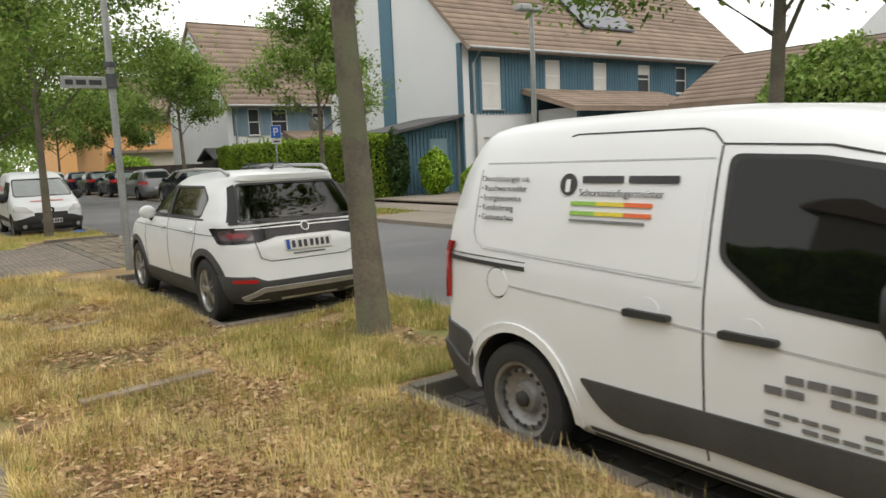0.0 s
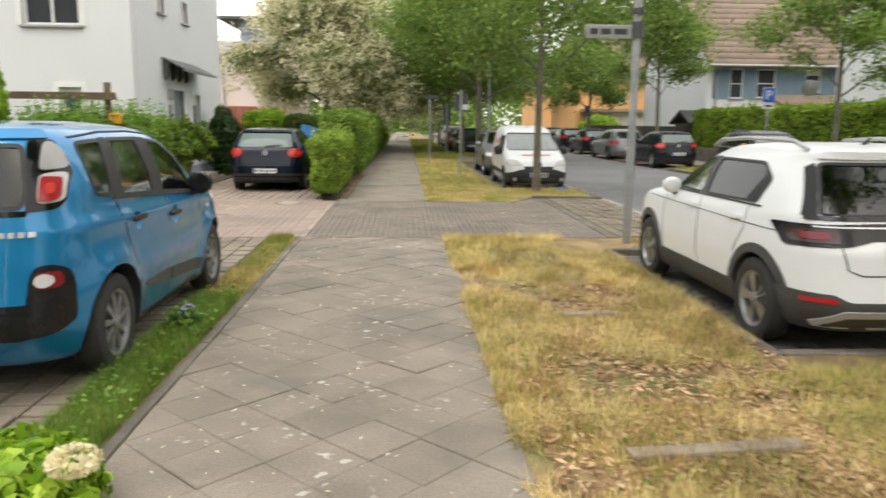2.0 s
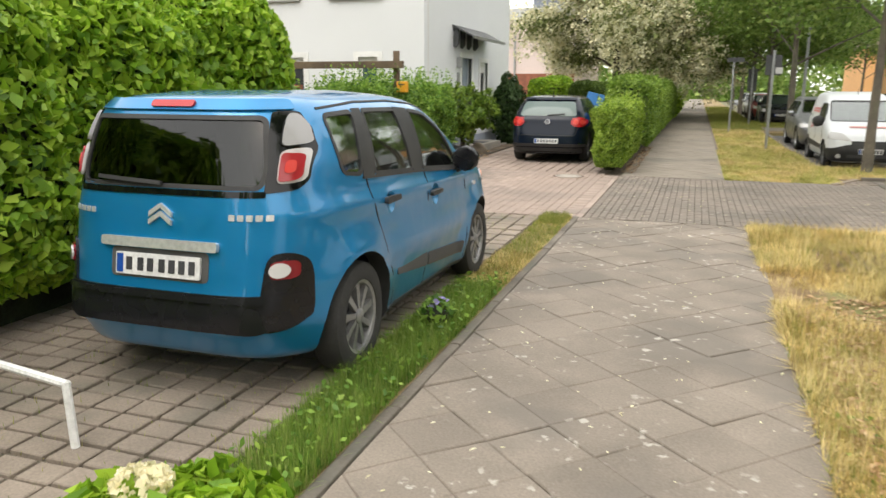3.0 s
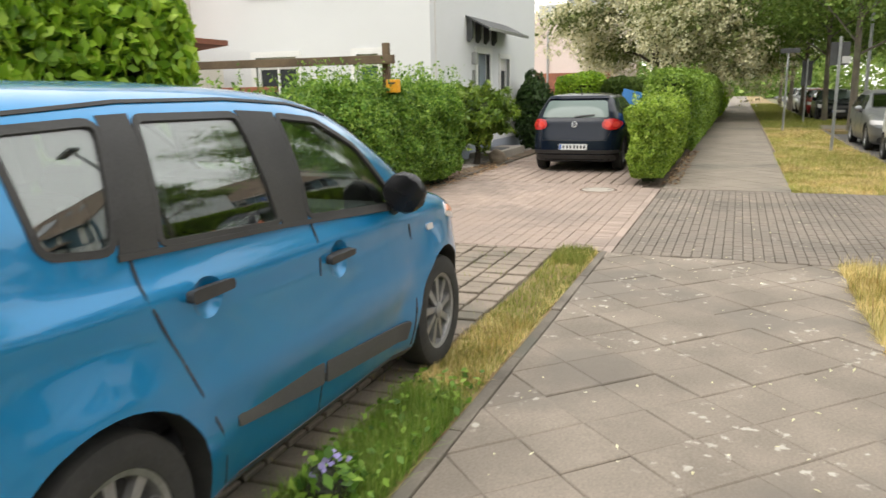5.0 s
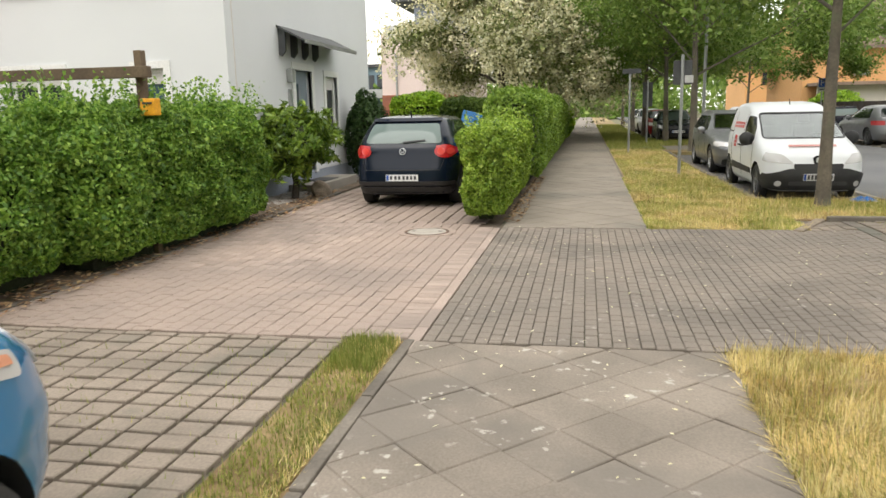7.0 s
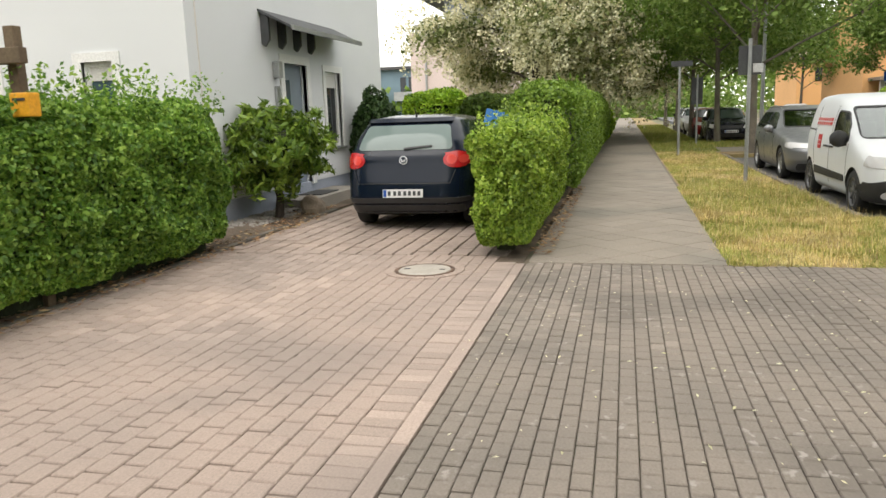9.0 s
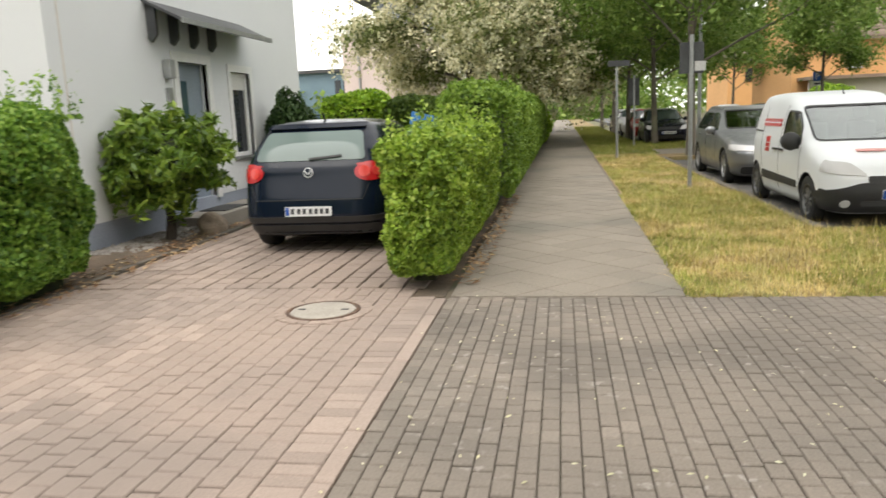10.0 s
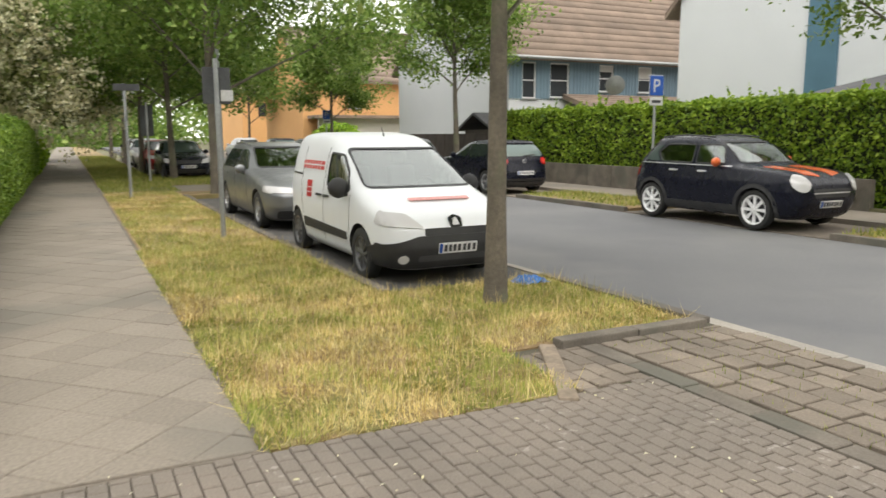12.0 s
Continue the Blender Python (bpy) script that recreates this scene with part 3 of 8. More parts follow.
def mirror(root, sh, mat, y, z, big=0.0):
    for s in (-1, 1):
        x = s * (sh.width(y, z) + 0.11 + big * 0.3)
        bm = bmesh.new()
        bmesh.ops.create_icosphere(bm, subdivisions=2, radius=1)
        bmesh.ops.scale(bm, vec=(0.10 + big, 0.06 + big * 0.3, 0.085 + big), verts=bm.verts)
        for v in bm.verts:
            v.co.y = max(v.co.y, -0.035)
        bmesh.ops.translate(bm, verts=bm.verts, vec=(x, y, z))
        o = part("door_mirror", bm, M[mat], root, smooth=True)
        part("mirror_arm", tube([(x, y + 0.01, z - 0.04), (s * (sh.width(y, z - 0.09) - 0.01), y + 0.03, z - 0.09)], (0.025, 0.03), 8), M["plastic"], o)


def arch_trim(root, sh, mat, y, r0, r1, rz, sides="L R", a0=-14, a1=194):
    for s in sides.split():
        poly = arc(y, rz, r1, a0, a1, 18) + arc(y, rz, r0, a1, a0, 18)
        part("arch_trim", lay(poly, sh, s, 0.012, 0.3, 0.03), M[mat], root)


def seams(root, sh, ys, z0, z1, sides="L R"):
    for y in ys:
        for s in sides.split():
            pts = y if isinstance(y, list) else [(y, z0), (y, z1)]
            part("panel_gap", lay(strip(pts, 0.009), sh, s, 0.0025, 0.08, 0.006), M["seam"], root)


def glaze(root, sh, panes, dash=None, seats=(), floor=0.42, dishes=(), lining="interior", wheel_side=-1):
    """Hollows the body out, cuts window openings into it and fits panes, seats, dashboard and steering wheel."""
    body = next(o for o in root.children if o.name.startswith("body"))

    def cutter(bm, mat):
        me = bpy.data.meshes.new("cut")
        bmesh.ops.recalc_face_normals(bm, faces=bm.faces[:])
        bm.to_mesh(me)
        bm.free()
        me.materials.append(mat)
        ob = new("cut", me)
        ob.parent = root
        md = body.modifiers.new("cut", 'BOOLEAN')
        md.operation, md.object, md.solver, md.material_mode = 'DIFFERENCE', ob, 'EXACT', 'TRANSFER'
        cut = bpy.data.meshes.new_from_object(body.evaluated_get(bpy.context.evaluated_depsgraph_get()))
        body.modifiers.clear()
        if len(cut.polygons) > 0.6 * len(body.data.polygons):
            body.data = cut
        bpy.data.objects.remove(ob)

    top = float(sh.z[-1])
    bm = bmesh.new()
    rings = []
    for z in np.linspace(floor, top - 0.05, 14):
        yr, yf, w = sh.row(min(z + 0.045, top)) if z > 0.9 else sh.row(z)
        w, yr, yf = max(w - 0.07, 0.15), yr + 0.09, yf - 0.09
        ring = []
        for k in range(32):
            a = 2 * math.pi * k / 32 + math.pi / 4
            c, q = math.cos(a), math.sin(a)
            rr = (abs(c) ** 4.5 + abs(q) ** 4.5) ** (-1 / 4.5)
            ring.append(bm.verts.new((w * rr * c, (yf + yr) / 2 + (yf - yr) / 2 * rr * q, z)))
        rings.append(ring)
    for a, b in zip(rings, rings[1:]):
        for k in range(32):
            bm.faces.new((a[k], a[(k + 1) % 32], b[(k + 1) % 32], b[k]))
    bm.faces.new(rings[0][::-1])
    bm.faces.new(rings[-1])
    cutter(bm, M[lining])
    for name, where, poly, key in panes:
        zm = sum(q[1] for q in poly) / len(poly)
        for w in where.split():
            if w in "LR":
                e = -1 if w == 'L' else 1
                near = min(sh.width(q[0], q[1]) for q in poly) - 0.16
                cutter(prism(poly, 'x', e * near, e * 1.3), M["plastic"])
            elif w == 'rear':
                cutter(prism(poly, 'y', -0.5, max(sh.end(q[0], q[1], False) for q in poly) + 0.16), M["plastic"])
            else:
                cutter(prism(poly, 'y', min(sh.end(q[0], q[1], True) for q in poly) - 0.16, 6.0), M["plastic"])
    for y, z in dishes:
        for e in (-1, 1):
            bm = bmesh.new()
            bmesh.ops.create_icosphere(bm, subdivisions=4, radius=0.11)
            bmesh.ops.translate(bm, verts=bm.verts, vec=(e * (sh.width(y, z) + 0.082), y, z))
            cutter(bm, body.data.materials[0])
    me = body.data
    bm = bmesh.new()
    bm.from_mesh(me)
    for e in bm.edges:
        e.smooth = not (len(e.link_faces) == 2 and e.calc_face_angle(0) > radians(32))
    for f in bm.faces:
        f.smooth = True
    bm.to_mesh(me)
    bm.free()
    for name, where, poly, key in panes:
        for w in where.split():
            o = part(name, lay(poly, sh, w, -0.004, 0.06, 0.005), M[key], root, smooth=True)
            o.visible_shadow = False
            part("window_seal", lay(strip(list(poly) + [poly[0]], 0.022), sh, w, 0.005, 0.08, 0.02), M["plastic"], o)
    for y, rowz in seats:
        for x in (-0.36, 0.36):
            st = part("seat", box(x - 0.24, x + 0.24, y, y + 0.48, floor + 0.02, rowz + 0.16, 0.05), M["fabric"], root, "dark fabric seat")
            back = box(x - 0.23, x + 0.23, -0.06, 0.06, 0.0, 0.56, 0.05)
            bmesh.ops.transform(back, matrix=pose(0, y + 0.02, rowz + 0.1, 14, 0, 0), verts=back.verts)
            part("seat_back", back, M["fabric"], st)
            head = box(x - 0.13, x + 0.13, -0.045, 0.045, 0.6, 0.78, 0.04)
            bmesh.ops.transform(head, matrix=pose(0, y + 0.02, rowz + 0.1, 14, 0, 0), verts=head.verts)
            part("headrest", head, M["fabric"], st)
    if dash:
        y, z = dash
        w = sh.width(y, z) - 0.1
        part("dashboard", prism([(y - 0.25, z - 0.32), (y - 0.22, z - 0.06), (y - 0.1, z), (y + 0.25, z - 0.01), (y + 0.3, z - 0.32)], 'x', -w, w), M["plastic_grey"], root)
        bm = bmesh.new()
        pts = [Vector((0.175 * math.cos(2 * math.pi * k / 20), 0, 0.175 * math.sin(2 * math.pi * k / 20))) for k in range(21)]
        tube(pts, (0.017,) * 21, 6, bm)
        tube([Vector((-0.16, 0, 0.02)), Vector((0.16, 0, 0.02))], (0.03, 0.03), 6, bm)
        bmesh.ops.transform(bm, matrix=pose(wheel_side * 0.36, y - 0.4, z - 0.02, -25, 0, 0), verts=bm.verts)
        part("steering_wheel", bm, M["plastic"], root)


# white crossover with black cladding, parked in the bay beside the lime
ROWS_SUV = [(0.19, 0.30, 3.85, 0.74), (0.24, 0.12, 3.98, 0.82), (0.42, 0.0, 4.1, 0.865), (0.62, 0.03, 4.09, 0.88), (0.82, 0.05, 4.04, 0.878), (0.92, 0.10, 3.95, 0.868),
            (0.99, 0.13, 3.72, 0.855), (1.03, 0.15, 3.2, 0.845), (1.07, 0.17, 2.98, 0.83), (1.2, 0.25, 2.78, 0.79), (1.34, 0.36, 2.5, 0.735), (1.45, 0.45, 2.26, 0.68), (1.52, 0.42, 2.05, 0.63), (1.555, 0.52, 1.8, 0.55), (1.57, 0.9, 1.5, 0.36)]
car_a, sh = car("crossover_car", "white compact crossover with black lower cladding, parked in the bay", (2.96, 6.63, -0.06), 0, ROWS_SUV, 5.6, M["white_paint"], (0.76, 3.31, 0.775, 0.335, "alloy"), 0.385, size=(0.97, 0.97, 0.97))
glaze(car_a, sh, [("rear_window", "rear", round_poly([(-0.66, 1.07), (0.66, 1.07), (0.56, 1.43), (-0.56, 1.43)], 0.05), "pane_dark"),
                  ("side_window", "L R", round_poly([(0.88, 1.10), (1.88, 1.085), (1.86, 1.41), (1.02, 1.41), (0.80, 1.29)], 0.05), "pane_dark"),
                  ("side_window", "L R", round_poly([(1.97, 1.085), (2.70, 1.09), (2.34, 1.37), (2.2, 1.41), (1.96, 1.41)], 0.05), "pane"),
                  ("windscreen", "front", round_poly([(-0.66, 1.1), (0.66, 1.1), (0.56, 1.44), (-0.56, 1.44)], 0.05), "pane")],
      (2.75, 1.0), ((1.05, 0.62), (1.9, 0.6)), 0.42)
for s in (-1, 1):
    add(car_a, sh, "window_surround", "glass_black", "rear", [(s * a, b) for a, b in [(0.665, 1.05), (0.745, 1.06), (0.63, 1.40), (0.57, 1.435)]], 0.006, 0.012, 0.03)
add(car_a, sh, "window_surround", "gloss_black", "rear", round_poly([(-0.74, 1.035), (0.74, 1.035), (0.73, 1.065), (-0.73, 1.065)], 0.01), 0.006)
add(car_a, sh, "spoiler", "white_paint", "rear", round_poly([(-0.56, 1.465), (0.56, 1.465), (0.52, 1.51), (-0.52, 1.51)], 0.02), 0.02, 0.04)
add(car_a, sh, "light_bar", "gloss_black", "rear", round_poly([(-0.82, 0.84), (-0.5, 0.86), (-0.33, 0.90), (0.33, 0.90), (0.5, 0.86), (0.82, 0.84), (0.83, 1.0), (0.3, 1.02), (-0.3, 1.02), (-0.83, 1.0)], 0.02), 0.006)
add(car_a, sh, "tail_lamp", "lamp_dark", "rear", rect(-0.80, -0.56, 0.875, 0.975, 0.03), 0.014)
add(car_a, sh, "tail_lamp", "lamp_dark", "rear", rect(0.56, 0.80, 0.875, 0.975, 0.03), 0.014)
add(car_a, sh, "lamp_lens", "lamp_deep", "rear", rect(-0.76, -0.62, 0.90, 0.95, 0.02), 0.018)
add(car_a, sh, "lamp_lens", "lamp_deep", "rear", rect(0.62, 0.76, 0.90, 0.95, 0.02), 0.018)
add(car_a, sh, "tail_lamp", "lamp_dark", "L R", round_poly([(0.12, 0.86), (0.34, 0.9), (0.36, 0.96), (0.12, 0.99)], 0.03), 0.006)
add(car_a, sh, "chrome_line", "chrome", "rear", rect(-0.7, 0.7, 0.985, 0.995, 0.003), 0.011)
add(car_a, sh, "emblem", "chrome", "rear", arc(0, 0.975, 0.046, 0, 345, 18), 0.016)
add(car_a, sh, "emblem_face", "plastic_grey", "rear", arc(0, 0.975, 0.037, 0, 345, 18), 0.02)
add(car_a, sh, "tailgate_gap", "seam", "rear", strip([(-0.56, 0.86), (-0.52, 0.70), (-0.42, 0.66), (0.42, 0.66), (0.52, 0.70), (0.56, 0.86)], 0.008), 0.004, 0.006)
add(car_a, sh, "lettering_bar", "ink_grey", "rear", rect(-0.18, 0.18, 0.705, 0.722, 0.004), 0.006, 0.004)
bars(car_a, sh, "rear", -0.26, 0.26, 0.75, 0.86)
add(car_a, sh, "bumper_cladding", "plastic_grey", "rear", round_poly([(-0.83, 0.22), (0.83, 0.22), (0.85, 0.52), (0.6, 0.52), (0.5, 0.47), (-0.5, 0.47), (-0.6, 0.52), (-0.85, 0.52)], 0.03), 0.008)
add(car_a, sh, "bumper_trim", "lt_paint", "rear", [(-0.66, 0.27), (-0.5, 0.36), (0.5, 0.36), (0.66, 0.27), (0.69, 0.31), (0.53, 0.41), (-0.53, 0.41), (-0.69, 0.31)], 0.02)
add(car_a, sh, "reflector", "lamp_red", "rear", rect(-0.76, -0.58, 0.455, 0.49, 0.01), 0.016)
add(car_a, sh, "reflector", "lamp_red", "rear", rect(0.58, 0.76, 0.455, 0.49, 0.01), 0.016)
add(car_a, sh, "sill_cladding", "plastic_grey", "L R", [(1.1, 0.22), (2.95, 0.22), (2.95, 0.40), (2.85, 0.42), (1.2, 0.42), (1.1, 0.40)], 0.010)
add(car_a, sh, "side_bumper", "plastic_grey", "L R", [(0.09, 0.24), (0.36, 0.24), (0.38, 0.5), (0.06, 0.52)], 0.010)
for yy in (0.76, 3.31):
    arch_trim(car_a, sh, "plastic_grey", yy, 0.375, 0.45, 0.335)
add(car_a, sh, "window_pillar", "gloss_black", "L R", [(1.885, 1.075), (1.965, 1.075), (1.955, 1.425), (1.87, 1.425)], 0.004)
add(car_a, sh, "window_line", "plastic", "L R", strip([(0.8, 1.075), (2.8, 1.062)], 0.016), 0.008)
seams(car_a, sh, [[(1.93, 1.06), (1.93, 0.5), (1.86, 0.43)], [(2.78, 1.06), (2.86, 0.8), (2.84, 0.43)], [(0.98, 1.06), (1.0, 0.86), (1.14, 0.66)]], 0, 0)
# the crease's shade, painted as a thin dark line on a smooth flank
add(car_a, sh, "waist_crease", "seam", "L R", strip([(0.4, 0.92), (3.4, 0.94)], 0.006), 0.002, 0.004)
handle(car_a, sh, "white_paint", 1.16, 0.955)
handle(car_a, sh, "white_paint", 2.1, 0.955)
mirror(car_a, sh, "white_paint", 2.58, 1.1)
for s in (-1, 1):
    part("roof_rail", tube([(s * 0.58, 0.62, 1.53), (s * 0.60, 0.8, 1.59), (s * 0.60, 1.6, 1.60), (s * 0.60, 2.1, 1.575), (s * 0.61, 2.25, 1.51)], (0.018,) * 5, 8), M["alloy"], car_a, smooth=True)
part("antenna", tube([(0, 0.85, 1.56), (0, 0.78, 1.62)], (0.02, 0.006), 8), M["plastic"], car_a)

# white delivery van with lettering, facing the other way
ROWS_VAN = [(0.22, 0.25, 4.2, 0.78), (0.28, 0.06, 4.3, 0.86), (0.5, 0.0, 4.4, 0.905), (0.8, 0.02, 4.4, 0.915), (0.97, 0.03, 4.33, 0.915), (1.07, 0.035, 4.1, 0.912), (1.13, 0.04, 3.65, 0.905), (1.19, 0.05, 3.5, 0.895),
            (1.38, 0.07, 3.25, 0.865), (1.6, 0.10, 2.95, 0.82), (1.75, 0.14, 2.72, 0.775), (1.83, 0.18, 2.55, 0.735), (1.88, 0.26, 2.3, 0.68), (1.905, 0.5, 1.9, 0.5)]
van, sh = car("delivery_van", "white delivery van with dark lettering, parked beside the verge", (3.12, 3.59, -0.1), 180, ROWS_VAN, 11.0, M["white_paint"], (0.785, 3.5, 0.80, 0.325, "steel"), 0.40, category="van", size=(0.985, 0.985, 0.95))
S = "R L"
add(van, sh, "window_seal", "plastic", S, round_poly([(2.0, 1.25), (2.22, 1.09), (2.62, 1.055), (3.45, 1.01), (3.36, 1.19), (2.95, 1.54), (2.62, 1.625), (2.36, 1.67), (2.0, 1.685)], 0.05), 0.006)
add(van, sh, "front_window", "glass_black", S, round_poly([(2.03, 1.262), (2.24, 1.112), (2.625, 1.08), (3.4, 1.04), (3.33, 1.18), (2.93, 1.52), (2.6, 1.605), (2.38, 1.648), (2.03, 1.662)], 0.05), 0.010)
add(van, sh, "side_panel", "white_paint", S, round_poly([(0.53, 1.19), (1.91, 1.135), (1.925, 1.655), (0.455, 1.655), (0.445, 1.27)], 0.05), 0.004, 0.010)
# shade along the pressed panel's edge, drawn as grey strips
add(van, sh, "panel_edge", "panel_shade", S, strip([(0.47, 1.665), (1.93, 1.668)], 0.008), 0.003)
add(van, sh, "panel_edge", "panel_shade", S, strip([(0.435, 1.63), (0.432, 1.27), (0.46, 1.215), (0.53, 1.178), (1.1, 1.152), (1.93, 1.122)], 0.008), 0.003)
add(van, sh, "roof_gutter", "seam", S, strip([(1.09, 1.793), (1.13, 1.803), (1.84, 1.797), (1.9, 1.78), (1.955, 1.727), (2.39, 1.707), (2.74, 1.628), (3.1, 1.47)], 0.007), 0.003)
add(van, sh, "sliding_rail", "plastic", S, strip([(0.16, 1.106), (0.875, 1.09)], 0.024), 0.006)
add(van, sh, "rail_line", "seam", S, strip([(0.16, 1.14), (0.875, 1.125)], 0.005), 0.002, 0.004)
seams(van, sh, [[(1.955, 1.72), (1.947, 1.0), (1.95, 0.34)], [(3.15, 0.36), (3.2, 0.8), (3.32, 1.05)]], 0, 0)
# the waist pressing's shade, drawn as a grey strip
add(van, sh, "waist_line", "panel_shade", S, strip([(0.75, 0.985), (1.5, 0.955), (3.4, 0.86)], 0.012), 0.0025, 0.004)
add(van, sh, "side_cladding", "plastic_grey", S, round_poly([(1.25, 0.572), (1.95, 0.578), (3.15, 0.59), (3.15, 0.38), (1.95, 0.402), (1.66, 0.385), (1.62, 0.372), (1.47, 0.38), (1.38, 0.43)], 0.03), 0.012, 0.025)
add(van, sh, "sill", "plastic_grey", S, [(1.28, 0.25), (3.15, 0.25), (3.15, 0.31), (1.28, 0.31)], 0.006)
add(van, sh, "rear_corner", "plastic_grey", S, round_poly([(0.05, 0.28), (0.36, 0.28), (0.39, 0.42), (0.42, 0.6), (0.36, 0.65), (0.06, 0.70)], 0.04), 0.010, 0.03)
add(van, sh, "rear_bumper", "plastic_grey", "rear", rect(-0.88, 0.88, 0.28, 0.55, 0.05), 0.03, 0.05)
add(van, sh, "tail_lamp", "lamp_deep2", "rear", rect(0.855, 0.87, 0.84, 1.2, 0.006), 0.022, 0.02, 0.02)
add(van, sh, "tail_lamp", "lamp_deep2", "rear", rect(-0.87, -0.855, 0.84, 1.2, 0.006), 0.022, 0.02, 0.02)
add(van, sh, "fuel_flap", "white_paint", S, arc(0.66, 0.995, 0.082, 0, 345, 20), 0.005, 0.012)
add(van, sh, "fuel_flap_gap", "seam", S, arc(0.66, 0.995, 0.087, 60, 300, 20) + arc(0.66, 0.995, 0.081, 300, 60, 20), 0.004, 0.004)
for yy, zz in ((1.67, 0.962), (2.155, 0.94)):
    add(van, sh, "handle_recess", "white_paint", S, arc(yy + 0.0, zz + 0.02, 0.062, 0, 345, 20), 0.003, 0.006)
    handle(van, sh, "plastic", yy, zz, 0.25)
mirror(van, sh, "plastic", 2.75, 1.17, 0.05)
add(van, sh, "windscreen", "car_glass_lt", "front", round_poly([(-0.8, 1.19), (0.8, 1.19), (0.7, 1.74), (-0.7, 1.74)], 0.06), 0.006)
for yy in (0.785, 3.5):
    arch_trim(van, sh, "white_paint", yy, 0.395, 0.45, 0.325, S, -5, 185)


def on_side(sh, y, z):
    """A pose on the right flank, from which writing runs towards the nose."""
    return Matrix.Translation((sh.width(y + 0.5, z) + 0.012, y, z)) @ Matrix(((0, 0, 1, 0), (1, 0, 0, 0), (0, 1, 0, 0), (0, 0, 0, 1)))


for k, wd in enumerate(("Dienstleistungen u.a.", "\u2022 Rauchwarnmelder", "\u2022 Energieausweise", "\u2022 Kernbohrung", "\u2022 Gashausschau")):
    lettering(wd, 0.046, M["ink"], van, on_side(sh, 0.48, 1.565 - 0.054 * k))
lettering("Schornsteinfegermeister", 0.05, M["ink"], van, on_side(sh, 1.22, 1.495))
add(van, sh, "name_bar", "ink", "R", rect(1.23, 1.48, 1.558, 1.592, 0.006), 0.012, 0.004)
add(van, sh, "name_bar", "ink", "R", rect(1.51, 1.78, 1.558, 1.592, 0.006), 0.012, 0.004)
add(van, sh, "badge", "ink", "R", arc(1.14, 1.55, 0.055, 0, 350, 20), 0.012, 0.004)
add(van, sh, "badge_centre", "white_paint", "R", rect(1.125, 1.155, 1.51, 1.575, 0.01), 0.014, 0.004)
for k, (c, a, b) in enumerate((("green_dec", 1.17, 1.33), ("yellow_dec", 1.33, 1.5), ("orange", 1.5, 1.655))):
    add(van, sh, "colour_strip", c, "R", rect(a, b, 1.446, 1.466, 0.003), 0.012, 0.004)
    add(van, sh, "colour_strip", c, "R", rect(a, b, 1.398, 1.418, 0.003), 0.012, 0.004)
add(van, sh, "small_line", "ink_grey", "R", rect(1.17, 1.62, 1.366, 1.378, 0.003), 0.012, 0.004)
for k, (y0, n, z0, w, h) in enumerate(((2.22, 9, 0.79, 0.07, 0.032), (2.22, 9, 0.735, 0.07, 0.032), (2.22, 12, 0.645, 0.06, 0.018), (2.22, 12, 0.605, 0.06, 0.018))):
    for q in range(n):
        if (q * 7 + k) % 5:
            add(van, sh, "contact_bar", "ink_grey", "R", rect(y0 + (w + 0.014) * q, y0 + (w + 0.014) * q + w, z0, z0 + h, 0.004), 0.008, 0.004, 0.3)

# blue high-roofed family car on the grass pavers
ROWS_MPV = [(0.17, 0.32, 3.6, 0.707), (0.23, 0.12, 3.75, 0.774), (0.42, 0.0, 3.88, 0.812), (0.62, 0.05, 3.9, 0.826), (0.8, 0.08, 3.84, 0.826), (0.9, 0.10, 3.72, 0.821), (0.959, 0.11, 3.5, 0.812), (1.002, 0.12, 3.32, 0.797), (1.053, 0.13, 3.2, 0.785),
            (1.2, 0.17, 2.95, 0.765), (1.35, 0.21, 2.68, 0.72), (1.45, 0.25, 2.45, 0.675), (1.51, 0.29, 2.22, 0.62), (1.548, 0.38, 1.9, 0.54), (1.568, 0.85, 1.5, 0.34)]


def mpv_flare(y, z):
    """Round arches stand proud of the flank, the doors are hollowed below the waist, and a soft shoulder runs along it."""
    out = 0.0
    for yc in (0.765, 3.177):
        d = math.hypot(y - yc, z - 0.315)
        out = max(out, 0.042 * max(0.0, 1 - max(0.0, d - 0.40) / 0.17) ** 1.5 if d < 0.57 else 0.0)
    hollow = math.exp(-((z - 0.6) / 0.13) ** 2) * 0.024 * min(1.0, max(0.0, (y - 1.05) / 0.3)) * min(1.0, max(0.0, (2.95 - y) / 0.3))
    ridge = math.exp(-((z - (0.98 - 0.025 * y)) / 0.05) ** 2) * 0.012 * (z < 1.06)
    return out - hollow + ridge


mpv, sh = car("compact_mpv", "bright blue compact family car parked on grass pavers", (-3.21, 5.79, 0.0), 0, ROWS_MPV, 5.2, M["blue_paint"], (0.765, 3.177, 0.728, 0.315, "grey"), 0.375, flare=mpv_flare, fine=30, size=(0.98, 0.98, 1.005))
Q_WIN = round_poly([(0.675, 1.135), (0.895, 1.108), (0.975, 1.452), (0.64, 1.44)], 0.05)
W_REAR = round_poly([(1.065, 1.098), (1.675, 1.062), (1.60, 1.45), (1.115, 1.455)], 0.035)
W_FRONT = round_poly([(1.87, 1.052), (2.66, 0.99), (2.60, 1.09), (2.40, 1.285), (2.12, 1.41), (1.84, 1.438)], 0.035)
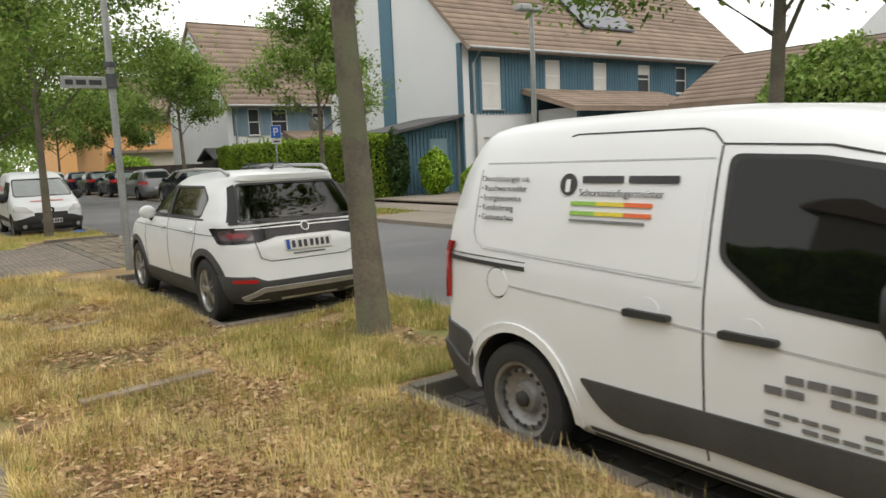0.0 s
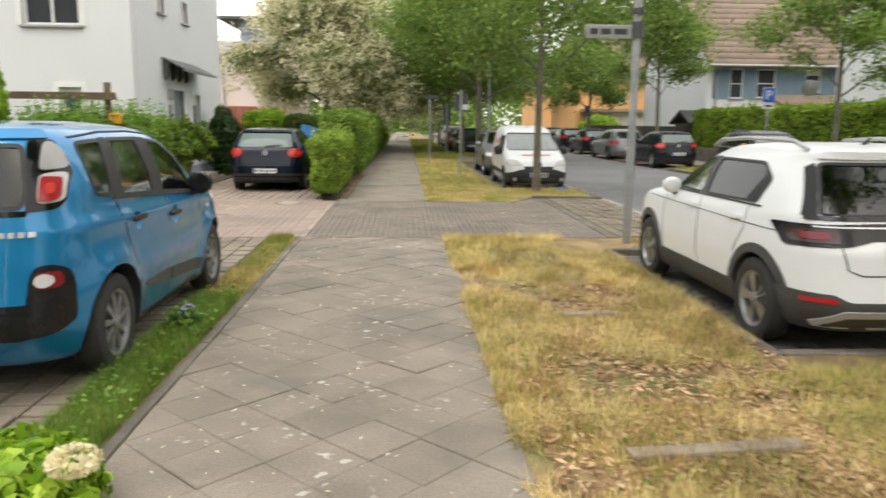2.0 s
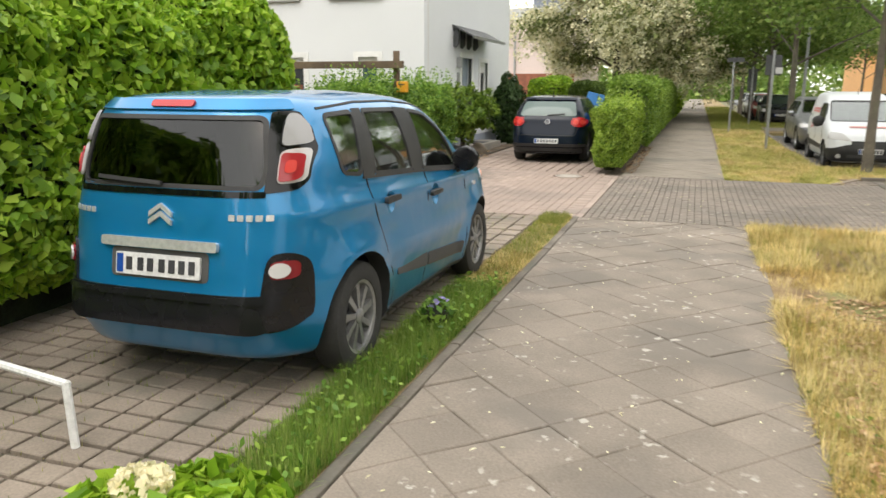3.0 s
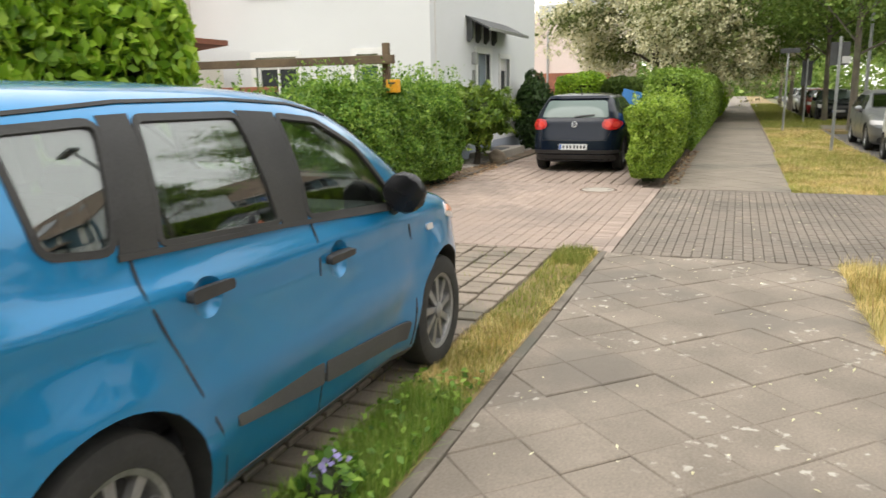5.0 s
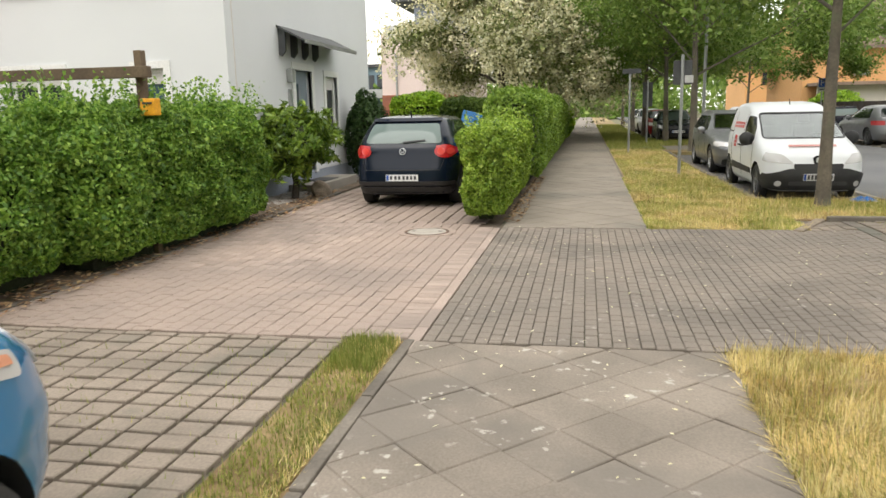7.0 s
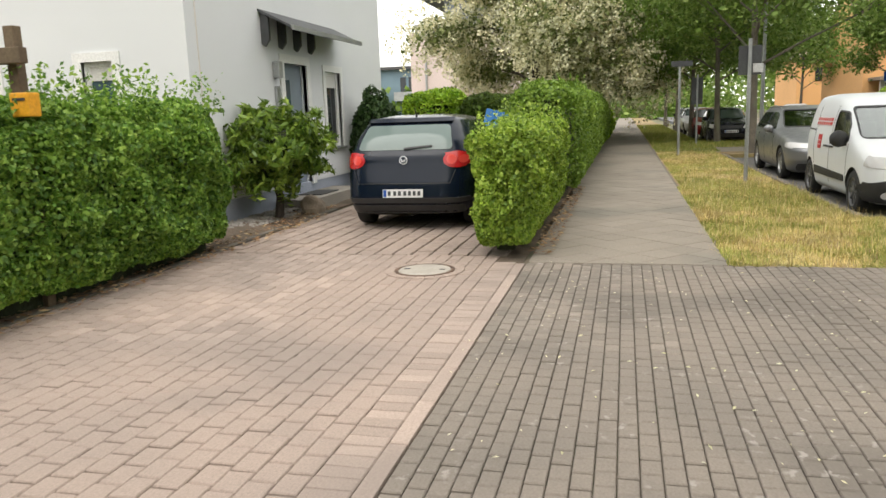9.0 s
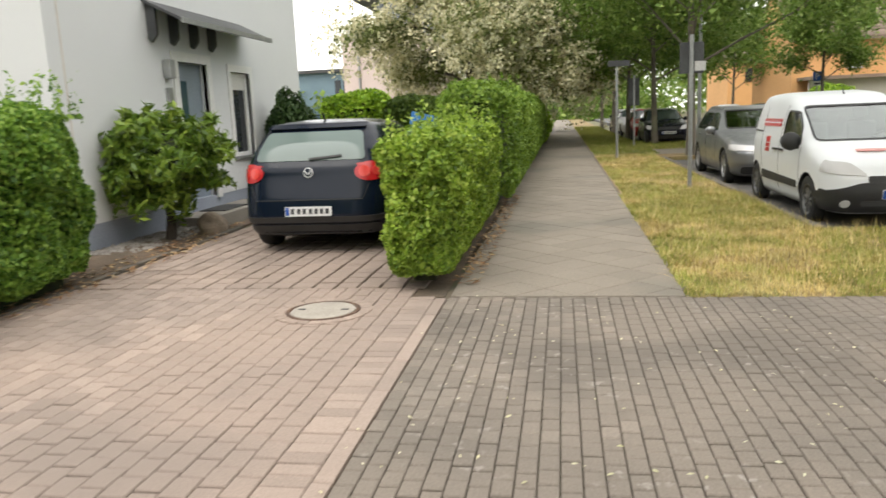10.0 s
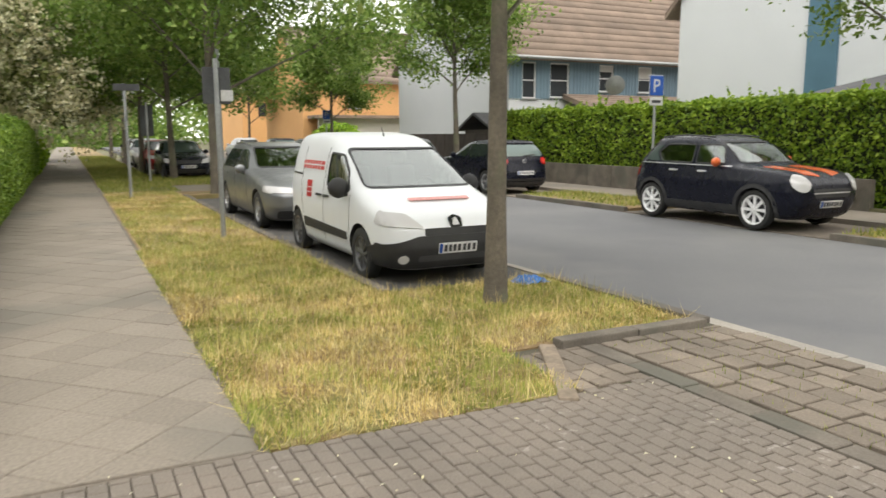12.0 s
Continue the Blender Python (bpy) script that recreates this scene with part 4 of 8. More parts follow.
glaze(mpv, sh, [("rear_side_window", "L R", Q_WIN, "pane"), ("side_window", "L R", W_REAR, "pane"), ("side_window", "L R", W_FRONT, "pane"),
                ("rear_window", "rear", round_poly([(-0.55, 1.1), (0.55, 1.1), (0.56, 1.2), (0.52, 1.435), (-0.52, 1.435), (-0.56, 1.2)], 0.04), "pane_dark"),
                ("windscreen", "front", round_poly([(-0.66, 1.07), (0.66, 1.07), (0.56, 1.44), (-0.56, 1.44)], 0.06), "pane")],
      (2.72, 0.96), ((1.05, 0.6), (1.95, 0.58)), 0.4, ((1.2, 0.915), (2.02, 0.858)))
for s in (-1, 1):
    def flip(q):
        return [(s * a, b) for a, b in q]
    add(mpv, sh, "window_surround", "glass_black", "rear", flip(round_poly([(0.56, 1.075), (0.68, 1.085), (0.705, 1.13), (0.70, 1.28), (0.665, 1.38), (0.61, 1.465), (0.53, 1.465), (0.565, 1.2)], 0.02)), 0.006, 0.012, 0.03)
    add(mpv, sh, "upper_lamp", "lamp_smoke", "rear", flip(round_poly([(0.60, 1.295), (0.685, 1.305), (0.655, 1.39), (0.615, 1.445), (0.585, 1.45)], 0.025)), 0.024, 0.02, 0.025)
    add(mpv, sh, "lamp_surround", "lamp_clear", "rear", flip(round_poly([(0.605, 1.115), (0.68, 1.122), (0.697, 1.145), (0.69, 1.268), (0.675, 1.287), (0.60, 1.277)], 0.03)), 0.018, 0.02, 0.025)
    add(mpv, sh, "tail_lamp", "lamp_deep2", "rear", flip(round_poly([(0.608, 1.125), (0.668, 1.132), (0.682, 1.155), (0.676, 1.255), (0.605, 1.265)], 0.02)), 0.030, 0.02, 0.025)
    add(mpv, sh, "lamp_lens", "lamp_lens", "rear", flip(round_poly([(0.625, 1.165), (0.66, 1.17), (0.657, 1.225), (0.624, 1.228)], 0.02)), 0.036, 0.012, 0.025)
    add(mpv, sh, "lamp_housing", "gloss_black", "rear", flip(round_poly([(0.57, 0.56), (0.585, 0.73), (0.61, 0.785), (0.68, 0.79), (0.73, 0.75), (0.742, 0.66), (0.742, 0.46), (0.69, 0.41), (0.57, 0.40)], 0.05)), 0.014, 0.03, 0.03)
    add(mpv, sh, "lower_lamp", "lamp_deep", "rear", flip(rect(0.605, 0.705, 0.66, 0.75, 0.03)), 0.024, 0.02, 0.025)
    add(mpv, sh, "reverse_lamp", "lamp_clear", "rear", flip(arc(0.638, 0.706, 0.037, 0, 345, 16)), 0.034, 0.012, 0.025)
    add(mpv, sh, "roof_strip", "seam", "L" if s < 0 else "R", strip([(0.62, 1.475), (1.1, 1.502), (1.6, 1.502), (2.0, 1.478), (2.3, 1.425)], 0.010), 0.004, 0.006)
add(mpv, sh, "window_surround", "glass_black", "rear", rect(-0.57, 0.57, 1.055, 1.085, 0.01), 0.006)
add(mpv, sh, "spoiler", "blue_paint", "rear", round_poly([(-0.60, 1.468), (0.60, 1.468), (0.55, 1.515), (-0.55, 1.515)], 0.02), 0.016, 0.04)
add(mpv, sh, "high_brake_lamp", "lamp_red", "rear", rect(-0.13, 0.13, 1.478, 1.505, 0.01), 0.024, 0.03)
add(mpv, sh, "rear_bumper", "gloss_black", "rear", round_poly([(-0.74, 0.45), (-0.55, 0.40), (-0.4, 0.41), (0.4, 0.41), (0.55, 0.40), (0.74, 0.45), (0.73, 0.585), (-0.73, 0.585)], 0.03), 0.022, 0.04)
add(mpv, sh, "bumper_step", "gloss_black", "rear", rect(-0.6, 0.6, 0.545, 0.575, 0.012), 0.035, 0.05)
add(mpv, sh, "chrome_bar", "chrome", "rear", rect(-0.355, 0.355, 0.79, 0.838, 0.015), 0.026, 0.03)
add(mpv, sh, "plate_recess", "plastic_grey", "rear", rect(-0.30, 0.30, 0.635, 0.785, 0.03), 0.003, 0.006)
bars(mpv, sh, "rear", -0.26, 0.26, 0.65, 0.76)
for zz in (0.925, 0.965):
    add(mpv, sh, "emblem", "chrome", "rear", [(-0.07, zz - 0.02), (0, zz + 0.025), (0.07, zz - 0.02), (0.07, zz + 0.005), (0, zz + 0.05), (-0.07, zz + 0.005)], 0.014)
for k in range(5):
    add(mpv, sh, "model_bar", "chrome", "rear", rect(0.40 + 0.045 * k, 0.432 + 0.045 * k, 0.945, 0.975, 0.005), 0.006, 0.006)
    add(mpv, sh, "model_bar", "chrome", "rear", rect(-0.62 + 0.04 * k, -0.592 + 0.04 * k, 0.945, 0.972, 0.005), 0.006, 0.006)
add(mpv, sh, "wiper", "plastic", "rear", strip([(0.0, 1.11), (-0.40, 1.13)], 0.02), 0.03, 0.02)
add(mpv, sh, "window_pillar", "plastic", "L R", [(0.905, 1.095), (1.055, 1.087), (1.105, 1.468), (0.985, 1.466)], 0.004)
add(mpv, sh, "window_pillar", "plastic", "L R", [(1.685, 1.05), (1.86, 1.04), (1.83, 1.45), (1.61, 1.463)], 0.004)
add(mpv, sh, "window_line", "plastic", "L R", strip([(0.9, 1.09), (1.7, 1.047), (2.70, 0.972)], 0.018), 0.010)
add(mpv, sh, "door_strip", "plastic_grey", "L R", round_poly([(1.30, 0.435), (1.87, 0.375), (1.87, 0.465), (1.29, 0.512)], 0.015), 0.018, 0.03)
add(mpv, sh, "door_strip", "plastic_grey", "L R", round_poly([(1.89, 0.372), (2.70, 0.30), (2.72, 0.39), (1.89, 0.462)], 0.015), 0.018, 0.03)
add(mpv, sh, "sill", "plastic_grey", "L R", [(1.16, 0.19), (2.78, 0.185), (2.78, 0.225), (1.16, 0.25)], 0.004)
seams(mpv, sh, [[(1.872, 1.04), (1.878, 0.24)], [(2.70, 0.965), (2.80, 0.72), (2.76, 0.25)], [(0.94, 1.085), (0.95, 0.97), (1.10, 0.66), (1.22, 0.44), (1.24, 0.26)]], 0, 0)
handle(mpv, sh, "plastic", 1.2, 0.932, 0.2)
handle(mpv, sh, "plastic", 2.02, 0.872, 0.2)
add(mpv, sh, "fog_trim", "plastic", "front", rect(-0.6, 0.6, 0.3, 0.5, 0.05), 0.01)
add(mpv, sh, "headlamp", "lamp_clear", "L R", round_poly([(3.32, 0.83), (3.58, 0.775), (3.57, 0.855), (3.36, 0.905)], 0.03), 0.006)
add(mpv, sh, "indicator", "lamp_amber", "L R", round_poly([(3.37, 0.85), (3.54, 0.82), (3.53, 0.85), (3.39, 0.885)], 0.01), 0.012)
add(mpv, sh, "headlamp", "lamp_clear", "front", rect(0.42, 0.64, 0.74, 0.88, 0.04), 0.008)
add(mpv, sh, "headlamp", "lamp_clear", "front", rect(-0.64, -0.42, 0.74, 0.88, 0.04), 0.008)
add(mpv, sh, "side_repeater", "lamp_clear", "L R", rect(2.97, 3.05, 0.808, 0.84, 0.012), 0.010)
mirror(mpv, sh, "gloss_black", 2.56, 1.06, 0.015)

# dark blue hatchback
ROWS_HATCH = [(0.17, 0.3, 3.85, 0.72), (0.22, 0.1, 3.98, 0.80), (0.42, 0.0, 4.08, 0.835), (0.6, 0.02, 4.08, 0.845), (0.78, 0.07, 4.0, 0.845), (0.86, 0.09, 3.85, 0.835), (0.92, 0.10, 3.5, 0.825), (0.96, 0.12, 3.1, 0.815), (1.0, 0.14, 2.9, 0.80),
              (1.12, 0.2, 2.66, 0.76), (1.26, 0.33, 2.4, 0.70), (1.36, 0.45, 2.2, 0.65), (1.41, 0.52, 2.0, 0.59), (1.435, 0.7, 1.75, 0.48), (1.445, 1.0, 1.5, 0.3)]


def hatch_details(root, sh, mat, lamp="lamp_red", rear=True, plate=(0.43, 0.53), front=True, glass="car_glass"):
    # rear pane takes the glass whose pale colour imitates reflected sky
    add(root, sh, "rear_window", "car_glass_sky" if rear else glass, "rear", round_poly([(-0.62, 1.01), (0.62, 1.01), (0.54, 1.31), (-0.54, 1.31)], 0.06), 0.008)
    for s in (-1, 1):
        add(root, sh, "tail_lamp", lamp, "rear", [(s * a, b) for a, b in [(0.665 + 0.155 * math.cos(q * 0.3142), 0.885 + 0.1 * math.sin(q * 0.3142)) for q in range(20)]], 0.012)
        add(root, sh, "lamp_lens", "lamp_lens", "rear", [(s * a, b) for a, b in arc(0.61, 0.885, 0.058, 0, 345, 18)], 0.02)
        add(root, sh, "lamp_lens", "lamp_lens", "rear", [(s * a, b) for a, b in arc(0.735, 0.885, 0.05, 0, 345, 18)], 0.02)
    add(root, sh, "tail_lamp", lamp, "L R", round_poly([(0.10, 0.78), (0.26, 0.8), (0.28, 0.95), (0.13, 0.98)], 0.03), 0.006)
    add(root, sh, "emblem", "chrome", "rear", arc(0, 0.885, 0.052, 0, 345, 18), 0.014)
    add(root, sh, "emblem_face", mat, "rear", arc(0, 0.885, 0.043, 0, 345, 18), 0.02)
    add(root, sh, "emblem_bar", "chrome", "rear", strip([(-0.03, 0.905), (-0.012, 0.86), (0, 0.885), (0.012, 0.86), (0.03, 0.905)], 0.009), 0.024, 0.008, 0.02)
    add(root, sh, "tailgate_gap", "seam", "rear", strip([(-0.66, 0.76), (-0.6, 0.60), (0.6, 0.60), (0.66, 0.76)], 0.008), 0.004, 0.006)
    add(root, sh, "bumper_strip", "plastic", "rear", rect(-0.8, 0.8, 0.36, 0.42, 0.02), 0.012)
    add(root, sh, "lower_bumper", "plastic", "rear", rect(-0.74, 0.74, 0.22, 0.33, 0.03), 0.008)
    bars(root, sh, "rear", -0.26, 0.26, *plate)
    add(root, sh, "wiper", "plastic", "rear", strip([(0.0, 1.02), (0.36, 1.05)], 0.02), 0.028, 0.02)
    add(root, sh, "spoiler", mat, "rear", rect(-0.56, 0.56, 1.335, 1.38, 0.02), 0.03, 0.05)
    add(root, sh, "side_window", glass, "L R", round_poly([(0.78, 1.0), (1.75, 0.985), (1.73, 1.33), (0.95, 1.33), (0.72, 1.2)], 0.05), 0.006)
    add(root, sh, "side_window", glass, "L R", round_poly([(1.82, 0.985), (2.66, 0.985), (2.3, 1.25), (2.1, 1.33), (1.8, 1.33)], 0.05), 0.006)
    add(root, sh, "windscreen", "car_glass_lt", "front", round_poly([(-0.7, 0.995), (0.7, 0.995), (0.58, 1.36), (-0.58, 1.36)], 0.06), 0.006)
    add(root, sh, "window_pillar", "gloss_black", "L R", [(1.74, 0.985), (1.825, 0.985), (1.81, 1.335), (1.72, 1.335)], 0.004)
    seams(root, sh, [[(1.78, 0.98), (1.78, 0.3)], [(2.68, 0.98), (2.74, 0.7), (2.7, 0.3)]], 0, 0)
    handle(root, sh, mat, 1.2, 0.88)
    handle(root, sh, mat, 2.0, 0.88)
    mirror(root, sh, mat, 2.5, 1.02)
    if front:
        for s in (-1, 1):
            add(root, sh, "headlamp", "lamp_clear", "front", [(s * a, b) for a, b in round_poly([(0.42, 0.62), (0.78, 0.66), (0.78, 0.82), (0.5, 0.76)], 0.04)], 0.01)
            add(root, sh, "headlamp", "lamp_clear", "R" if s > 0 else "L", round_poly([(3.6, 0.66), (3.92, 0.64), (3.9, 0.76), (3.65, 0.8)], 0.03), 0.008)
        add(root, sh, "grille", "plastic", "front", rect(-0.4, 0.4, 0.62, 0.74, 0.04), 0.008)
        add(root, sh, "lower_grille", "plastic", "front", rect(-0.6, 0.6, 0.28, 0.42, 0.05), 0.008)
        bars(root, sh, "front", -0.26, 0.26, 0.46, 0.56)


hatchback, sh = car("hatchback", "dark blue hatchback parked on the paved drive beside the hedge", (-3.74, 18.86, 0.0), 0, ROWS_HATCH, 7.5, M["navy_paint"], (0.78, 3.3, 0.73, 0.305, "dark"), 0.355, group="cars on the drive")
hatch_details(hatchback, sh, "navy_paint")
part("antenna", tube([(0, 0.8, 1.43), (0, 0.7, 1.53)], (0.015, 0.005), 8), M["plastic"], hatchback)

# white van with red markings
ROWS_WORKS_VAN = [(0.2, 0.25, 4.15, 0.76), (0.27, 0.06, 4.28, 0.85), (0.48, 0.0, 4.36, 0.895), (0.7, 0.02, 4.34, 0.90), (0.82, 0.03, 4.25, 0.90), (0.92, 0.035, 4.08, 0.895), (1.02, 0.04, 3.78, 0.885), (1.09, 0.05, 3.52, 0.875), (1.15, 0.06, 3.4, 0.86),
                (1.35, 0.09, 3.05, 0.82), (1.52, 0.12, 2.72, 0.775), (1.64, 0.16, 2.48, 0.735), (1.72, 0.2, 2.3, 0.695), (1.775, 0.3, 2.0, 0.63), (1.8, 0.55, 1.7, 0.45)]
works_van, sh = car("works_van", "white works van with red markings and a black bumper", (2.84, 24.66, -0.13), 180, ROWS_WORKS_VAN, 6.5, M["white_paint"], (0.72, 3.42, 0.79, 0.32, "dark"), 0.375, category="van", size=(0.89, 0.94, 0.93))
glaze(works_van, sh, [("windscreen", "front", round_poly([(-0.76, 1.12), (0.76, 1.12), (0.66, 1.58), (-0.66, 1.58)], 0.07), "pane"),
                    ("front_window", "L R", round_poly([(2.17, 1.085), (3.06, 1.05), (2.86, 1.3), (2.53, 1.5), (2.15, 1.525)], 0.06), "pane")],
      (3.15, 1.05), ((2.05, 0.68),), 0.45)
add(works_van, sh, "front_bumper", "plastic", "front", round_poly([(-0.86, 0.25), (0.86, 0.25), (0.88, 0.5), (0.5, 0.62), (-0.5, 0.62), (-0.88, 0.5)], 0.05), 0.03, 0.05)
add(works_van, sh, "front_bumper_side", "plastic", "L R", round_poly([(3.86, 0.25), (4.22, 0.27), (4.25, 0.5), (3.86, 0.52)], 0.04), 0.012, 0.03)
add(works_van, sh, "grille", "plastic_grey", "front", rect(-0.5, 0.5, 0.33, 0.40, 0.03), 0.034, 0.02)
add(works_van, sh, "grille", "plastic", "front", rect(-0.42, 0.42, 0.62, 0.70, 0.02), 0.012)
bars(works_van, sh, "front", -0.26, 0.26, 0.42, 0.53, off=0.042)
for s in (-1, 1):
    add(works_van, sh, "headlamp", "lamp_clear", "front", [(s * a, b) for a, b in round_poly([(0.42, 0.70), (0.84, 0.73), (0.83, 0.88), (0.6, 0.86)], 0.05)], 0.014)
    add(works_van, sh, "headlamp", "lamp_clear", "R" if s > 0 else "L", round_poly([(3.86, 0.74), (4.17, 0.72), (4.1, 0.84), (3.9, 0.9)], 0.04), 0.010)
    add(works_van, sh, "fog_lamp", "lamp_clear", "front", [(s * a, b) for a, b in arc(0.66, 0.36, 0.05, 0, 345, 14)], 0.036, 0.02)
add(works_van, sh, "emblem", "gloss_black", "front", round_poly([(-0.08, 0.70), (0.08, 0.70), (0.09, 0.80), (0, 0.83), (-0.09, 0.80)], 0.02), 0.02)
add(works_van, sh, "emblem_mark", "chrome", "front", round_poly([(-0.04, 0.72), (0.05, 0.72), (0.03, 0.79), (-0.02, 0.8)], 0.01), 0.026, 0.01)
add(works_van, sh, "bonnet_marking", "red_pale", "front", rect(-0.42, 0.42, 0.975, 1.0, 0.01), 0.02, 0.008)
add(works_van, sh, "side_cladding", "plastic", "L R", round_poly([(1.15, 0.44), (2.98, 0.44), (2.98, 0.54), (1.15, 0.58)], 0.02), 0.014, 0.03)
add(works_van, sh, "side_marking", "red", "R L", round_poly([(1.0, 1.28), (1.95, 1.28), (1.95, 1.40), (1.0, 1.40)], 0.02), 0.008, 0.006)
add(works_van, sh, "marking_gap", "white_paint", "R L", strip([(1.0, 1.34), (1.95, 1.34)], 0.018), 0.010, 0.006)
for k in range(6):
    add(works_van, sh, "marking_gap", "white_paint", "R L", strip([(1.13 + 0.135 * k, 1.27), (1.13 + 0.135 * k, 1.41)], 0.022), 0.010, 0.006)
add(works_van, sh, "side_marking", "red", "R L", rect(1.3, 1.52, 0.88, 1.12, 0.01), 0.008, 0.006)
for zz in (0.95, 1.02):
    add(works_van, sh, "marking_gap", "white_paint", "R L", strip([(1.3, zz), (1.52, zz)], 0.012), 0.010, 0.006)
add(works_van, sh, "sliding_rail", "plastic", "R L", strip([(0.45, 1.2), (0.98, 1.19)], 0.025), 0.006)
seams(works_van, sh, [[(2.05, 1.6), (2.05, 0.35)], [(3.1, 1.02), (3.05, 0.36)], [(1.0, 1.6), (1.02, 0.9), (1.1, 0.6)]], 0, 0, "R L")
handle(works_van, sh, "plastic", 2.2, 0.94)
handle(works_van, sh, "plastic", 1.88, 0.94)
mirror(works_van, sh, "plastic", 2.95, 1.1, 0.05)
part("antenna", tube([(0, 2.2, 1.74), (0, 2.12, 1.86)], (0.012, 0.004), 6), M["plastic"], works_van)

# dark small car with orange mirrors and a bonnet stripe
ROWS_SMALL_CAR = [(0.2, 0.25, 3.75, 0.74), (0.26, 0.06, 3.85, 0.83), (0.45, 0.0, 3.95, 0.87), (0.65, 0.04, 3.95, 0.88), (0.8, 0.08, 3.92, 0.875), (0.9, 0.12, 3.82, 0.86), (0.98, 0.14, 3.58, 0.85), (1.03, 0.16, 2.9, 0.835), (1.08, 0.18, 2.75, 0.82),
             (1.22, 0.28, 2.6, 0.77), (1.38, 0.42, 2.4, 0.71), (1.47, 0.5, 2.2, 0.66), (1.52, 0.56, 2.0, 0.61), (1.55, 0.75, 1.75, 0.48)]
small_car, sh = car("small_car", "black small car with white wheels, orange mirrors and bonnet stripe", (10.15, 25.35, -0.08), 180, ROWS_SMALL_CAR, 6.5, M["black_paint"], (0.72, 3.15, 0.77, 0.33, "white"), 0.38)
glaze(small_car, sh, [("side_window", "L R", round_poly([(0.95, 1.08), (1.72, 1.07), (1.7, 1.4), (1.0, 1.4), (0.8, 1.25)], 0.05), "pane"),
                 ("side_window", "L R", round_poly([(1.8, 1.07), (2.46, 1.07), (2.34, 1.3), (2.26, 1.4), (1.78, 1.4)], 0.05), "pane"),
                 ("windscreen", "front", round_poly([(-0.66, 1.09), (0.66, 1.09), (0.58, 1.44), (-0.58, 1.44)], 0.06), "pane")],
      (2.5, 1.0), ((0.95, 0.6), (1.75, 0.58)), 0.42)
add(small_car, sh, "rear_side_window", "car_glass_lt", "L R", round_poly([(0.5, 1.1), (0.9, 1.08), (0.76, 1.26), (0.9, 1.38), (0.62, 1.34)], 0.04), 0.006)
add(small_car, sh, "chrome_line", "chrome", "L R", strip([(0.4, 1.05), (2.62, 1.03)], 0.015), 0.008)
for s in (-1, 1):
    add(small_car, sh, "headlamp", "lamp_clear", "front", [(s * a, b) for a, b in arc(0.63, 0.79, 0.135, 0, 350, 20)], 0.02, 0.02, 0.03)
    add(small_car, sh, "bonnet_stripe", "orange", "top", [(s * a, b) for a, b in [(0.16, 2.98), (0.46, 2.98), (0.42, 3.74), (0.16, 3.82)]], 0.012, 0.012, 0.04)
add(small_car, sh, "grille", "plastic", "front", round_poly([(-0.42, 0.56), (0.42, 0.56), (0.46, 0.70), (-0.46, 0.70)], 0.05), 0.012)
add(small_car, sh, "grille_bar", "chrome", "front", rect(-0.44, 0.44, 0.625, 0.645, 0.005), 0.02)
bars(small_car, sh, "front", -0.26, 0.26, 0.40, 0.51)
add(small_car, sh, "sill_cladding", "plastic", "L R", [(1.08, 0.24), (2.78, 0.24), (2.78, 0.38), (1.08, 0.38)], 0.010)
add(small_car, sh, "tail_lamp", "lamp_red", "L R", rect(0.14, 0.26, 0.78, 0.98, 0.04), 0.008)
for yy in (0.72, 3.15):
    arch_trim(small_car, sh, "plastic", yy, 0.37, 0.44, 0.33)
handle(small_car, sh, "chrome", 1.3, 0.93)
handle(small_car, sh, "chrome", 2.0, 0.93)
mirror(small_car, sh, "orange", 2.35, 1.1)
for s in (-1, 1):
    part("roof_rail", tube([(s * 0.55, 0.7, 1.53), (s * 0.56, 1.3, 1.57), (s * 0.56, 2.0, 1.53)], (0.015,) * 3, 8), M["plastic"], small_car)

# black hatchback across the road
hatch_b, sh = car("hatchback", "black hatchback with red lamps, parked beside the clipped hedge", (10.1, 30.3, -0.08), 0, ROWS_HATCH, 7.5, M["black_paint"], (0.78, 3.3, 0.73, 0.32, "alloy"), 0.37)
hatch_details(hatch_b, sh, "black_paint", plate=(0.52, 0.62))
# grey estate car behind the works van
ROWS_ESTATE = [(0.16, 0.3, 4.4, 0.74), (0.22, 0.1, 4.55, 0.83), (0.42, 0.0, 4.66, 0.87), (0.6, 0.02, 4.66, 0.88), (0.74, 0.05, 4.56, 0.88), (0.84, 0.07, 4.3, 0.87), (0.92, 0.09, 3.8, 0.86), (0.97, 0.1, 3.35, 0.85), (1.02, 0.12, 3.15, 0.83),
               (1.14, 0.2, 2.9, 0.78), (1.28, 0.33, 2.6, 0.71), (1.39, 0.46, 2.3, 0.65), (1.44, 0.55, 2.05, 0.59), (1.47, 0.8, 1.7, 0.45)]
estate, sh = car("estate_car", "silver-grey estate car parked behind the works van", (2.93, 30.3, -0.1), 180, ROWS_ESTATE, 6.5, M["silver_paint"], (0.9, 3.7, 0.77, 0.32, "alloy"), 0.37)
glaze(estate, sh, [("windscreen", "front", round_poly([(-0.68, 1.03), (0.68, 1.03), (0.56, 1.38), (-0.56, 1.38)], 0.06), "pane")],
      (3.0, 0.95), ((1.1, 0.55), (2.0, 0.55)), 0.4)
add(estate, sh, "side_window", "car_glass", "L R", round_poly([(0.7, 1.0), (1.9, 0.99), (1.88, 1.34), (0.85, 1.34)], 0.05), 0.006)
